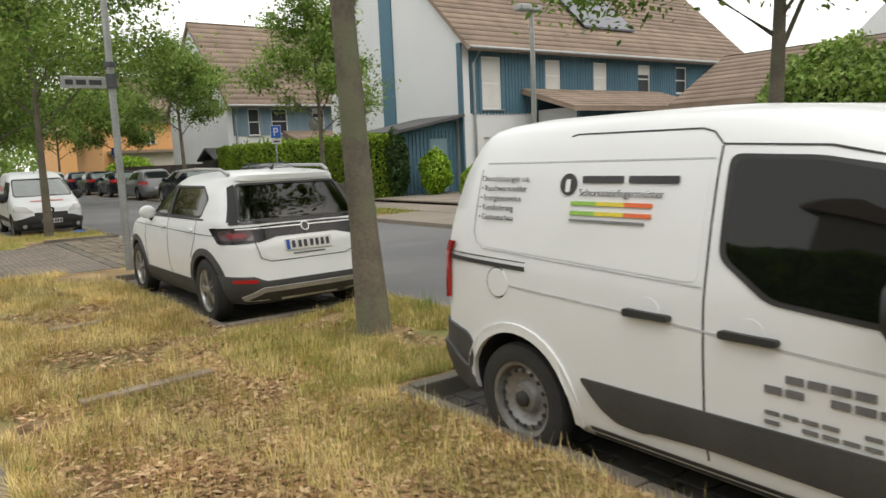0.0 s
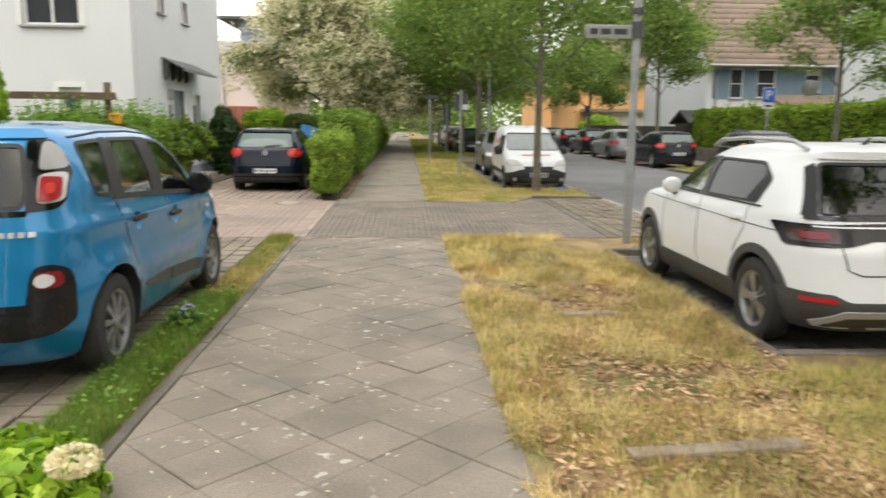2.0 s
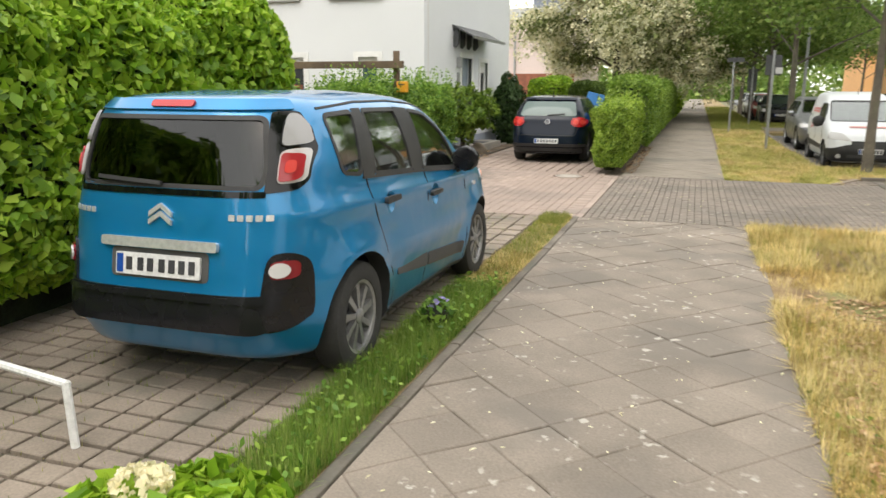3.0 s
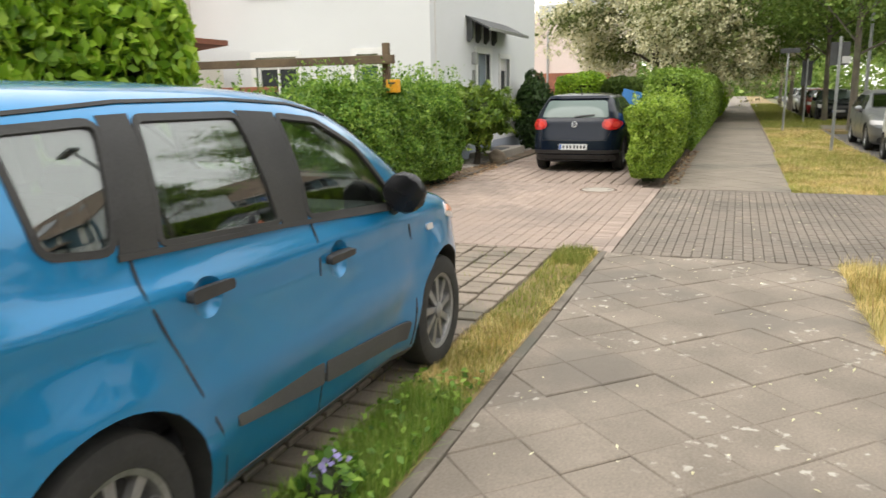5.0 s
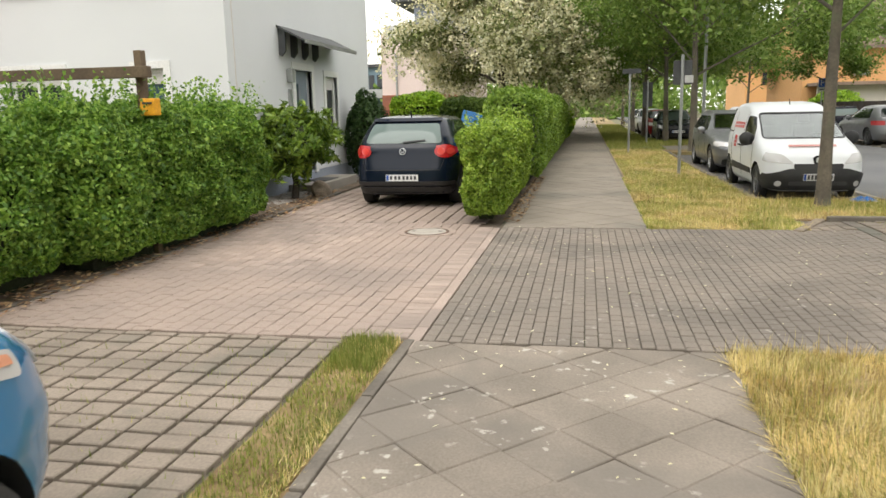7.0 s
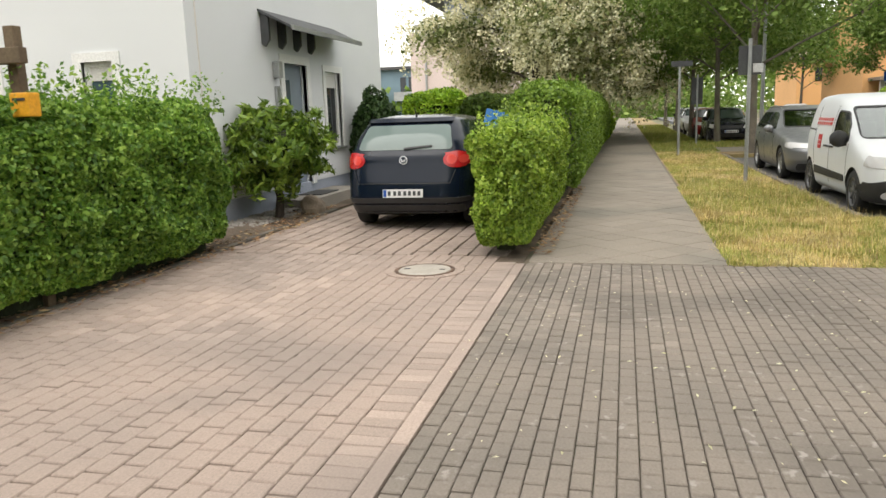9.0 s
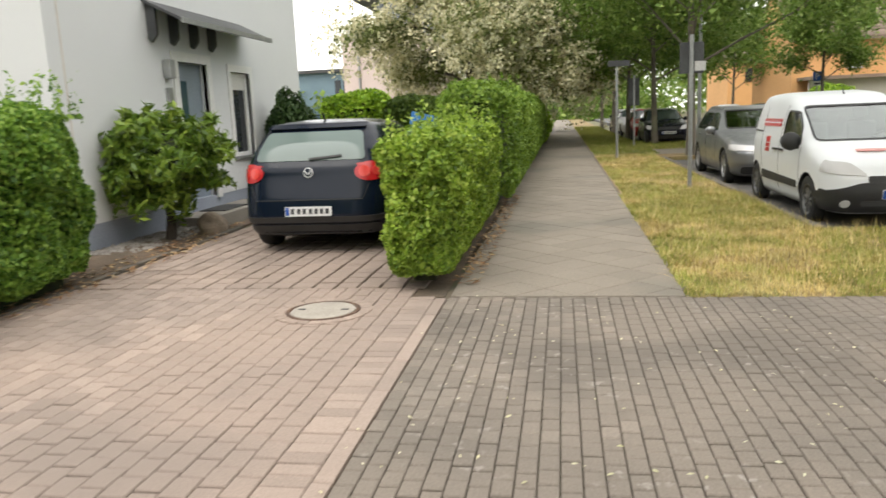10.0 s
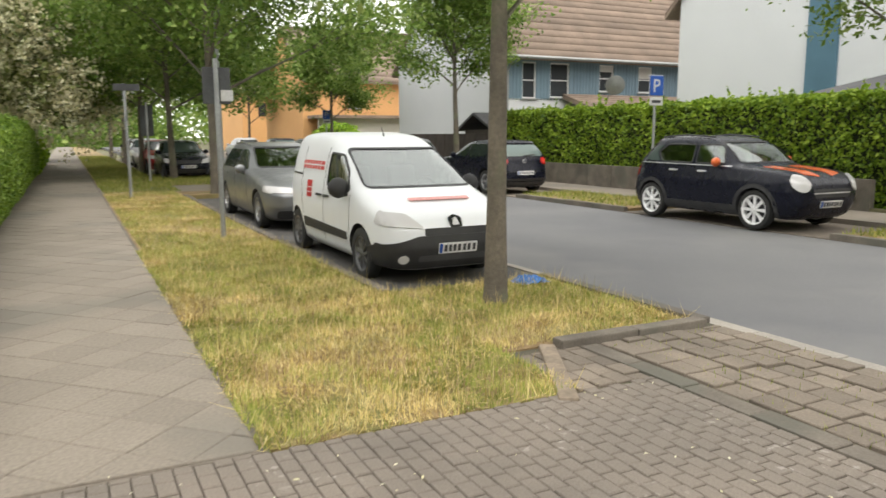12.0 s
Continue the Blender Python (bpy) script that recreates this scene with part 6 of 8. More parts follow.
lean = thing("lean_to", "small garden lean-to with a red tiled roof and blue fascia", "shed")
part("wall", box(-13.6, -10.9, 16.6, 18.15, 0, 2.15), M["render_cream"], lean)
part("roof", prism([(-13.8, 2.3), (-10.75, 2.62), (-10.75, 2.52), (-13.8, 2.2)], 'y', 16.3, 18.18), M["tile_red"], lean)
part("fascia", prism([(-13.8, 2.19), (-10.75, 2.51), (-10.75, 2.33), (-13.8, 2.0)], 'y', 16.3, 16.34), M["plinth"], lean, "blue-grey fascia board")

pergola = thing("pergola", "weathered wooden pergola frame with a post and a long beam", "pergola", (0.49, -1.14, -0.06))
part("post", box(-6.155, -6.065, 16.055, 16.145, -0.1, 2.27, 0.008), M["wood_old"], pergola)
part("beam", box(-10.2, -5.95, 15.97, 16.05, 1.98, 2.1, 0.008), M["wood_old"], pergola)
part("post", box(-9.9, -9.78, 16.05, 16.17, -0.1, 2.1, 0.008), M["wood_old"], pergola)
part("lower_rail", box(-10.2, -7.9, 15.97, 16.05, 1.62, 1.7, 0.008), M["tile_red"], pergola, "dark red lower rail")
box_post = thing("letter_box", "yellow letter box fixed to the pergola post", "letter box", (0.49, -1.14, -0.06))
part("box", box(-6.03, -5.86, 15.9, 16.02, 1.58, 1.76, 0.012), M["mailbox"], box_post)
part("slot", box(-6.0, -5.89, 15.893, 15.9, 1.7, 1.72), M["ink"], box_post)

pink = thing("pink_building", "pale pink flat-roofed apartment building with a blue upper storey", "building")
wall(0, "wall_east", pink, M["render_pink"], 'x', -9.9, 0.3, 60.3, 74, 0, 7.0, [(62, 63, 3.6, 5.0), (65, 66, 3.6, 5.0)])
window(pink, 'x', -9.6, 1, 62, 63, 3.6, 5.0)
window(pink, 'x', -9.6, 1, 65, 66, 3.6, 5.0)
part("wall_south", box(-15.3, -9.6, 60, 60.3, 0, 7.0), M["render_pink"], pink)
part("wall_west", box(-15.3, -15.0, 60.3, 74, 0, 7.0), M["render_pink"], pink)
part("roof", box(-15.0, -9.9, 60.3, 74, 6.7, 6.95), M["roof_dark"], pink)
part("parapet", box(-14.9, -9.5, 59.9, 60.0, 6.6, 7.5), M["sign_white"], pink)
part("upper_storey", box(-13.5, -10, 63, 72, 7.0, 9.4), M["plinth"], pink, "blue clad upper storey")
part("flat_roof", box(-15.0, -9.6, 62, 73, 9.4, 9.6), M["steel_dark"], pink)
part("downpipe", tube([(-14.2, 59.93, 5.6), (-14.2, 59.93, 0)], (0.08, 0.08), 8), M["steel"], pink)
part("red_base", box(-15.3, -9.6, 59.92, 59.99, 0, 2.7), M["tile_red"], pink)
bluefar = thing("blue_building", "distant blue and grey apartment block with balconies", "building")
part("wall", box(-30, -21, 85, 95, 0, 6.2), M["blue_board_lt"], bluefar)
part("roof", box(-30.3, -20.5, 84.5, 95, 6.2, 6.5), M["roof_dark"], bluefar)
for k in range(3):
    part("window", box(-23.6 + 0.9 * k, -23.0 + 0.9 * k, 84.93, 85.0, 3.6, 5.4), M["win_dark"], bluefar)
part("balcony", box(-24, -20.9, 83.8, 84.93, 3.0, 3.9), M["steel"], bluefar)


def roof_tiles(parent, x0, x1, y_low, y_ridge, z_low, z_ridge, rows, mat="tile"):
    """A tiled roof slope: overlapping courses with a raised lower edge, broken into tiles by grooves."""
    slope = part("roof", prism([(y_low, z_low), (y_ridge, z_ridge), (y_ridge, z_ridge - 0.2), (y_low, z_low - 0.15)], 'x', x0, x1), M[mat], parent)
    dy, dz = (y_ridge - y_low) / rows, (z_ridge - z_low) / rows
    ln = math.hypot(dy, dz)
    ny, nz = -dz / ln, abs(dy) / ln
    if dy < 0:
        ny = dz / ln
    for k in range(rows):
        a = (y_low + dy * k, z_low + dz * k)
        b = (a[0] + dy * 1.08, a[1] + dz * 1.08)
        verts, faces = [], []
        n = max(2, int((x1 - x0) / 0.15))
        for i in range(n + 1):
            x = x0 + (x1 - x0) * i / n
            h = 0.055 if i % 2 else 0.03
            verts += [(x, a[0] + ny * 0.004, a[1] + nz * 0.004), (x, a[0] + ny * h, a[1] + nz * h), (x, b[0] + ny * 0.012, b[1] + nz * 0.012)]
        for i in range(n):
            o = 3 * i
            faces += [(o, o + 3, o + 4, o + 1), (o + 1, o + 4, o + 5, o + 2)]
        mesh_np("tile_course", verts, faces, M[mat], slope)
    return slope


def boards(parent, mat, x0, x1, y, z0, z1, holes, step=0.17):
    """Upright board cladding: battens over a flat wall, left out over the openings."""
    x = x0
    while x < x1:
        spans = [(z0, z1)]
        for h in holes:
            if h[0] - 0.06 < x < h[1] + 0.06:
                spans = [s for a, b in spans for s in ((a, min(b, h[2] - 0.02)), (max(a, h[3] + 0.02), b)) if s[1] - s[0] > 0.05]
        for a, b in spans:
            part("board", box(x, x + 0.05, y - 0.03, y - 0.001, a, b), mat, parent)
        x += step


def row_house(name, label, x0, x1, y0, depth, eave, timber, windows, gable_strip=True, base=0.1, doors=(), porch=(), rows=16):
    """A terrace standing end-on to the street: white gable, boarded upper storey, tiled roof."""
    h = thing(name, label, "house")
    y1, yr = y0 + depth, y0 + depth / 2
    zr = eave + depth / 2 * 0.93
    holes = [w[:4] for w in windows]
    wall(0, "wall_front", h, M["render_white"], 'y', y0, 0.3, x0, x1, base, 3.0, [q for q in holes if q[3] < 3.0])
    up = wall(0, "wall_upper", h, timber, 'y', y0 - 0.02, 0.3, x0 + 0.05, x1, 3.0, eave, [q for q in holes if q[3] > 3.0])
    boards(up, timber, x0 + 0.1, x1 - 0.1, y0 - 0.02, 2.95, eave - 0.1, [q for q in holes if q[3] > 3.0])
    part("gable", prism([(y0, base), (y1, base), (y1, eave), (yr, zr), (y0, eave)], 'x', x0 - 0.3, x0), M["render_white"], h, "plain white gable wall")
    part("gable", prism([(y0, base), (y1, base), (y1, eave), (yr, zr), (y0, eave)], 'x', x1, x1 + 0.3), M["render_white"], h)
    part("wall_back", box(x0, x1, y1 - 0.3, y1, base, eave), M["render_white"], h)
    roof_tiles(h, x0 - 0.45, x1 + 0.45, y0 - 0.55, yr, eave - 0.35, zr + 0.2, rows)
    roof_tiles(h, x0 - 0.45, x1 + 0.45, y1 + 0.55, yr, eave - 0.35, zr + 0.2, 6)
    part("gutter", tube([(x0 - 0.45, y0 - 0.62, eave - 0.38), (x1 + 0.45, y0 - 0.62, eave - 0.38)], (0.07, 0.07), 8), M["steel"], h)
    part("downpipe", tube([(x0 + 0.15, y0 - 0.6, eave - 0.4), (x0 + 0.15, y0 - 0.1, eave - 0.9), (x0 + 0.15, y0 - 0.1, base)], (0.05,) * 3, 8), M["steel"], h)
    for (a, b, c, d, bl) in windows:
        window(h, 'y', y0 - 0.02, -1, a, b, c, d, "win_dark", bars_v=0, bars_h=1, surround=False, sill=True, blind=bl)
    return h, zr


BW = [(18.2, 19.2, 3.15, 5.15, 0.95), (21.6, 22.5, 3.9, 5.15, 0.95), (24.5, 25.4, 3.9, 5.15, 0.95), (27.5, 28.4, 3.9, 5.15, 0.3), (30.3, 31.2, 3.9, 5.15, 0.0), (18.2, 19.6, 1.0, 2.1, 0.95)]
h1, zr1 = row_house("blue_terrace", "terrace with white gable, blue boarded upper storey and brown tiled roof", 17.6, 36.0, 22.0, 10.3, 5.75, M["blue_board"], BW, rows=22)
part("gable_strip", box(17.22, 17.3, 26.6, 27.5, 0.1, 9.8), M["blue_board"], h1, "upright blue board strip on the gable")
part("gable_edge", box(17.22, 17.3, 22.0, 22.25, 0.1, 5.6), M["blue_board"], h1)
solar = part("solar_panel", prism([(22.7, 6.75), (25.0, 8.9), (25.0, 8.98), (22.7, 6.83)], 'x', 24.8, 28.2), M["solar"], h1, "dark solar panels")
for xx, yy in ((20.5, 24.6), (22.9, 24.6)):
    part("roof_window", prism([(yy, 7.98 + 0.3), (yy + 0.9, 8.82 + 0.3), (yy + 0.9, 8.98 + 0.3), (yy, 8.14 + 0.3)], 'x', xx, xx + 0.8), M["win_teal"], h1)
porch = thing("porch", "blue timber porch with a tiled lean-to roof before the terrace", "porch")
part("wall", box(21.0, 28.6, 19.6, 19.75, 0.1, 3.0), M["blue_board"], porch)
part("wall", box(21.0, 21.15, 19.75, 21.95, 0.1, 3.1), M["render_white"], porch)
part("door", box(22.0, 22.9, 19.55, 19.6, 0.12, 2.15), M["win_teal"], porch)
part("window", box(26.6, 27.8, 19.55, 19.6, 2.2, 2.9), M["frame_white"], porch)
boards(porch, M["blue_board"], 21.05, 28.5, 19.6, 0.12, 2.95, [(21.95, 22.95, 0.1, 2.2), (26.5, 27.9, 2.1, 2.95)])
roof_tiles(porch, 20.2, 28.8, 19.1, 21.95, 3.05, 3.95, 8)
part("rear_wall", box(21.0, 28.6, 21.82, 21.95, 0.1, 3.6), M["blue_board"], porch)
shed = thing("garden_shed", "blue boarded garden shed with a dark sloping felt roof", "shed")
sw = part("wall", prism([(14.4, 0.05), (17.2, 0.05), (17.2, 2.75), (14.4, 2.4)], 'y', 22.4, 24.6), M["blue_board"], shed)
boards(sw, M["blue_board"], 14.45, 17.1, 22.4, 0.06, 2.4, [])
part("roof", prism([(14.0, 2.38), (17.25, 2.98), (17.25, 2.88), (14.0, 2.28)], 'y', 21.9, 25.0), M["roof_dark"], shed)
part("door", box(15.9, 16.7, 22.36, 22.369, 0.1, 2.1), M["blue_board_lt"], shed)

BW2 = [(17.6, 18.6, 3.05, 4.5, 0.0), (20.2, 21.0, 3.35, 4.5, 0.2), (22.4, 23.2, 3.35, 4.5, 0.4), (16.2, 16.9, 3.0, 4.5, 0.0)]
h2, zr2 = row_house("pale_blue_terrace", "terrace with white gable, pale blue boards and brown tiled roof", 15.3, 34.0, 40.0, 10.0, 5.0, M["blue_board_lt"], BW2, rows=16)
for xx in (18.3, 20.3, 23.0):
    part("roof_window", prism([(42.2, 7.0), (43.2, 7.93), (43.2, 8.09), (42.2, 7.16)], 'x', xx, xx + 1.0), M["frame_white"], h2)
pr2 = thing("porch", "lean-to porch roof with brown tiles before the pale terrace", "porch")
part("wall", box(18.6, 25, 38.4, 38.55, 0.1, 2.6), M["blue_board_lt"], pr2)
roof_tiles(pr2, 18.2, 25.4, 38.0, 39.9, 2.6, 3.2, 6)
dish = thing("satellite_dish", "grey satellite dish on a bracket above the porch", "dish")
bm = lathe([(0.0, 0.02), (0.02, 0.22), (0.06, 0.4), (0.08, 0.4), (0.04, 0.22), (0.02, 0.02)], 24, 'y', close=True)
bmesh.ops.transform(bm, matrix=pose(19.2, 37.7, 3.45, 20, 0, -28), verts=bm.verts)
part("reflector", bm, M["steel"], dish, smooth=True)
part("arm", tube([(19.2, 37.7, 3.5), (19.3, 38.4, 2.9)], (0.025, 0.025), 8), M["steel"], dish)

h3 = thing("orange_house", "orange rendered terrace with a brown roof and white windows", "house")
OH = [(16.5, 17.4, 3.3, 4.4), (20.5, 21.4, 3.3, 4.4), (24.5, 25.4, 3.3, 4.4), (28.5, 29.4, 3.3, 4.4)]
wall(0, "wall_front", h3, M["render_orange"], 'y', 62, 0.3, 13.6, 34, 0, 5.4, OH)
part("gable", prism([(62, 0), (72, 0), (72, 5.4), (67, 8.9), (62, 5.4)], 'x', 13.3, 13.6), M["render_orange"], h3)
part("wall_back", box(13.6, 34, 71.7, 72, 0, 5.4), M["render_orange"], h3)
roof_tiles(h3, 13.2, 34.2, 61.5, 67, 5.1, 9.1, 10)
roof_tiles(h3, 13.2, 34.2, 72.5, 67, 5.1, 9.1, 5)
for q in OH:
    window(h3, 'y', 62, -1, *q, surround=False)
part("porch_roof", box(13.6, 26, 59.6, 61.98, 2.6, 2.8), M["tile"], h3)
part("porch_wall", box(13.8, 25.8, 60.2, 60.4, 0.05, 2.6), M["render_cream"], h3)
h4 = thing("orange_house", "second orange terrace further along the street", "house")
part("wall", box(14, 34, 84, 94, 0, 5.6), M["render_orange"], h4)
part("roof", prism([(83.5, 5.4), (94.5, 5.4), (89, 9)], 'x', 13.7, 34.2), M["tile"], h4)
for k in range(4):
    part("window", box(15.5 + 3.4 * k, 16.5 + 3.4 * k, 83.93, 83.99, 3.3, 4.5), M["win_dark"], h4)

# plain block out of view, added to be mirrored in the cars instead of sky
h6 = thing("unseen_terrace", "unseen cream terrace block added behind the tall hedge for reflections", "house")
part("wall", box(-22, -13, -16, 9, 0, 6.5), M["render_cream"], h6)
part("roof", prism([(-22.4, 6.4), (-12.6, 6.4), (-17.5, 10)], 'y', -16.4, 9.4), M["tile"], h6)
# garage with a tiled roof beyond the court, and the wall under the hedge
gar = thing("tiled_garage", "low outbuilding with a broad brown tiled roof", "garage", (0, 0, 0), -90)
part("wall", box(-16.3, -1.5, 22.9, 23.1, 0.1, 2.95), M["fence_dark"], gar)
part("wall", box(-16.3, -16.1, 23.1, 29, 0.1, 2.95), M["fence_dark"], gar)
roof_tiles(gar, -16.7, -1.0, 22.5, 26.0, 2.9, 4.75, 11)
roof_tiles(gar, -16.7, -1.0, 29.5, 26.0, 2.9, 4.75, 5)
part("gable", prism([(22.9, 2.85), (29.1, 2.85), (26, 4.6)], 'x', -16.3, -16.1), M["blue_board"], gar)
h5 = thing("white_terrace", "white rendered terrace end with a blue strip, far behind", "house")
part("gable", prism([(10, 0), (20, 0), (20, 6), (15, 10.6), (10, 6)], 'x', 41.8, 42.1), M["render_white"], h5)
part("strip", box(41.7, 41.79, 14.2, 15.2, 0, 9.6), M["blue_board"], h5)
roof_tiles(h5, 41.6, 60, 9.5, 15, 5.7, 10.8, 12)
part("body", box(42.1, 60, 10.3, 19.7, 0, 5.6), M["render_white"], h5)
retain = tagged(new("garden_wall"), "low concrete garden wall below the hedge", kind="structure")
for k in range(13):
    part("block", box(12.98, 13.12, 22.6 + k * 1.1, 23.68 + k * 1.1, -0.1, 0.62, 0.01), M["kerb"], retain)
fence = thing("board_fence", "dark board fence and bin shelter beside the footpath", "fence")
for k in range(26):
    part("board", box(13.0, 13.05, 37.4 + 0.85 * k, 38.2 + 0.85 * k, 0.0, 1.55, 0.01), M["fence_dark"], fence)
binh = thing("bin_shelter", "dark timber bin shelter with a sloping roof", "shed")
part("wall", box(13.3, 15.2, 37.6, 39.6, 0.05, 1.7), M["fence_dark"], binh)
part("roof", prism([(37.2, 1.75), (38.6, 2.35), (39.9, 1.75), (39.9, 1.65), (38.6, 2.25), (37.2, 1.65)], 'x', 13.1, 15.4), M["roof_dark"], binh)


# ---------------- street furniture ----------------
def pole(name, label, x, y, h, r0=0.06, r1=0.05, cat="pole", z=0.0, mat="steel", tilt=0.0):
    root = thing(name, label, cat, (x, y, z))
    part("post", tube([(0, 0, -0.2), (0, 0, 0.02), (tilt * 0.5, 0, h * 0.5), (tilt, 0, h)], (r0 * 1.15, r0, (r0 + r1) / 2, r1), 14), M[mat], root, smooth=True)
    return root


lampA = pole("street_lamp", "grey galvanised street lamp carrying a small street sign", 2.42, 11.62, 5.4, 0.058, 0.045, "street lamp", -0.05)
part("lamp_head", box(-0.18, 0.62, -0.13, 0.13, 5.38, 5.5, 0.03), M["steel"], lampA)
# steel grey on the board imitates its dimness against the bright sky
sg = part("street_sign", box(-0.68, -0.06, -0.03, 0.0, 2.74, 2.91, 0.012), M["steel"], lampA, "street sign with dark bars, board toned grey as if backlit")
for a, b in ((-0.62, -0.52), (-0.48, -0.35), (-0.31, -0.14)):
    part("bar", box(a, b, -0.036, -0.03, 2.79, 2.86), M["ink"], sg)
part("clamp", lathe([(2.75, 0.085), (2.95, 0.085)], 14, 'z'), M["steel_dark"], lampA)
part("clamp", lathe([(3.05, 0.085), (3.12, 0.085)], 14, 'z'), M["steel_dark"], lampA)
lampB = pole("street_lamp", "grey street lamp with a flat head before the terrace", 13.4, 14.2, 5.0, 0.08, 0.06, "street lamp", 0.08)
part("lamp_head", box(-0.5, 0.25, -0.15, 0.15, 4.98, 5.14, 0.04), M["steel"], lampB)
lampC = pole("street_lamp", "grey street lamp further along the verge", 3.4, 37.0, 5.2, 0.07, 0.05, "street lamp")
part("lamp_head", box(-0.2, 0.6, -0.13, 0.13, 5.16, 5.28, 0.03), M["steel"], lampC)


def p_sign(x, y, h, z=0.0):
    r = pole("parking_sign", "blue parking sign on a grey steel post", x, y, h, 0.035, 0.032, "traffic sign", z)
    b = part("sign_board", box(-0.21, 0.21, -0.055, -0.035, h - 0.5, h - 0.02, 0.01), M["sign_blue"], r, "blue board with a white letter")
    part("border", box(-0.23, 0.23, -0.034, -0.03, h - 0.52, h), M["sign_white"], b)
    lettering("P", 0.46, M["sign_white"], b, Matrix.Translation((-0.13, -0.058, h - 0.42)) @ pose(0, 0, 0, 90, 0, 0))
    part("supplement", box(-0.21, 0.21, -0.055, -0.04, h - 0.74, h - 0.54, 0.006), M["sign_white"], r, "white plate with a dark car shape")
    part("pictogram", box(-0.14, 0.14, -0.06, -0.055, h - 0.68, h - 0.61, 0.002), M["ink"], b)
    return r


p_sign(12.3, 27.9, 2.95)
p_sign(12.3, 54.0, 2.9)
sgn = pole("road_sign", "grey steel sign post with a dark sign back", 1.15, 24.8, 2.62, 0.036, 0.034, "traffic sign", -0.02)
part("sign_back", box(-0.19, 0.21, 0.036, 0.056, 1.98, 2.5, 0.008), M["steel_dark"], sgn, "dark back of a traffic sign")
part("small_plate", box(0.06, 0.24, 0.03, 0.036, 2.02, 2.18), M["sign_white"], sgn)
sgn2 = pole("road_sign", "grey steel sign post with a narrow nameplate", 0.5, 33.2, 2.75, 0.036, 0.034, "traffic sign")
part("nameplate", box(-0.25, 0.35, -0.05, -0.035, 2.58, 2.74, 0.006), M["steel_dark"], sgn2)
sgn3 = pole("road_sign", "grey sign post with a dark board further down", 1.6, 40.0, 2.6, 0.036, 0.034, "traffic sign")
part("sign_back", box(-0.2, 0.2, 0.036, 0.056, 1.5, 2.5, 0.008), M["steel_dark"], sgn3)

mh = thing("manhole_cover", "round concrete manhole cover with an iron rim", "manhole cover", (-2.86, 16.57, 0.0))
mh.scale = (0.68, 0.68, 1.0)
for k in range(24):
    a0, a1 = radians(15 * k + 0.8), radians(15 * k + 14.2)
    part("ring_stone", prism([(0.43 * math.cos(a0), 0.43 * math.sin(a0)), (0.55 * math.cos(a0), 0.55 * math.sin(a0)), (0.55 * math.cos(a1), 0.55 * math.sin(a1)), (0.43 * math.cos(a1), 0.43 * math.sin(a1))], 'z', -0.05, 0.006), M["brick_pink"], mh)
part("rim", lathe([(-0.05, 0.415), (0.008, 0.415), (0.008, 0.375), (-0.05, 0.375)], 40, 'z', close=True), M["rust"], mh)
lid = part("lid", lathe([(-0.05, 0.365), (0.008, 0.362), (0.012, 0.34), (0.012, 0.01), (-0.05, 0.01)], 40, 'z', close=True), M["manhole"], mh, "pale concrete lid")
for s in (-1, 1):
    part("lifting_hole", box(s * 0.25 - 0.04, s * 0.25 + 0.04, -0.02, 0.02, 0.0125, 0.016), M["ink"], lid)
grate = thing("drain_grate", "rusty iron drain grate sunk in the dry verge", "drain grate", (0.88, 10.45, 0.012))
part("frame", box(-0.42, 0.42, -0.5, 0.5, -0.06, 0.0), M["rust"], grate)
for k in range(7):
    part("bar", box(-0.38 + 0.115 * k, -0.31 + 0.115 * k, -0.46, 0.46, 0.0, 0.018, 0.004), M["rust"], grate)
for yy in (-0.46, -0.15, 0.15, 0.46):
    part("crossbar", box(-0.4, 0.4, yy - 0.02, yy + 0.02, 0.0, 0.012), M["rust"], grate)
for (x, y, a, l) in ((0.94, 5.18, 6, 0.92), (0.96, 7.77, 5, 0.5)):
    st = thing("sunken_edging", "old concrete edging stone sunk in the dry grass", "edging stone", (x, y, 0.0), a)
    part("stone", box(-l / 2, l / 2, -0.055, 0.055, -0.1, 0.05, 0.015), M["stone"], st)
st = thing("edging_stone", "broken kerb piece at the corner of the verge", "edging stone", (1.86, 17.35, 0.0), 62)
part("stone", box(-0.55, 0.55, -0.06, 0.06, -0.1, 0.018, 0.015), M["stone"], st)

tarp = thing("plastic_sheet", "crumpled blue plastic sheet lying in the grass", "plastic sheet", (3.3, 19.85, 0.0))
bm = bmesh.new()
bmesh.ops.create_grid(bm, x_segments=18, y_segments=14, size=0.5)
for v in bm.verts:
    h = noise.noise((v.co.x * 7, v.co.y * 7, 2.0)) * 0.06 + noise.noise((v.co.x * 15, v.co.y * 15, 5.0)) * 0.03
    v.co = (v.co.x * 0.36, v.co.y * 0.28, max(0.012, 0.05 - 0.15 * (v.co.x ** 2 + v.co.y ** 2) + h))
part("sheet", bm, M["tarp"], tarp)
bag = thing("plastic_bag", "blue plastic bag caught on the hedge", "bag", (-2.72, 19.7, 1.0))
bm = bmesh.new()
bmesh.ops.create_icosphere(bm, subdivisions=3, radius=0.2)
for v in bm.verts:
    v.co *= 1 + 0.3 * noise.noise(v.co * 9)
    v.co.y *= 0.6
part("bag", bm, M["tarp"], bag)
frame_w = thing("plant_stand", "small white tubular plant stand on the pavers", "stand", (-3.45, 5.28, 0.0), -10)
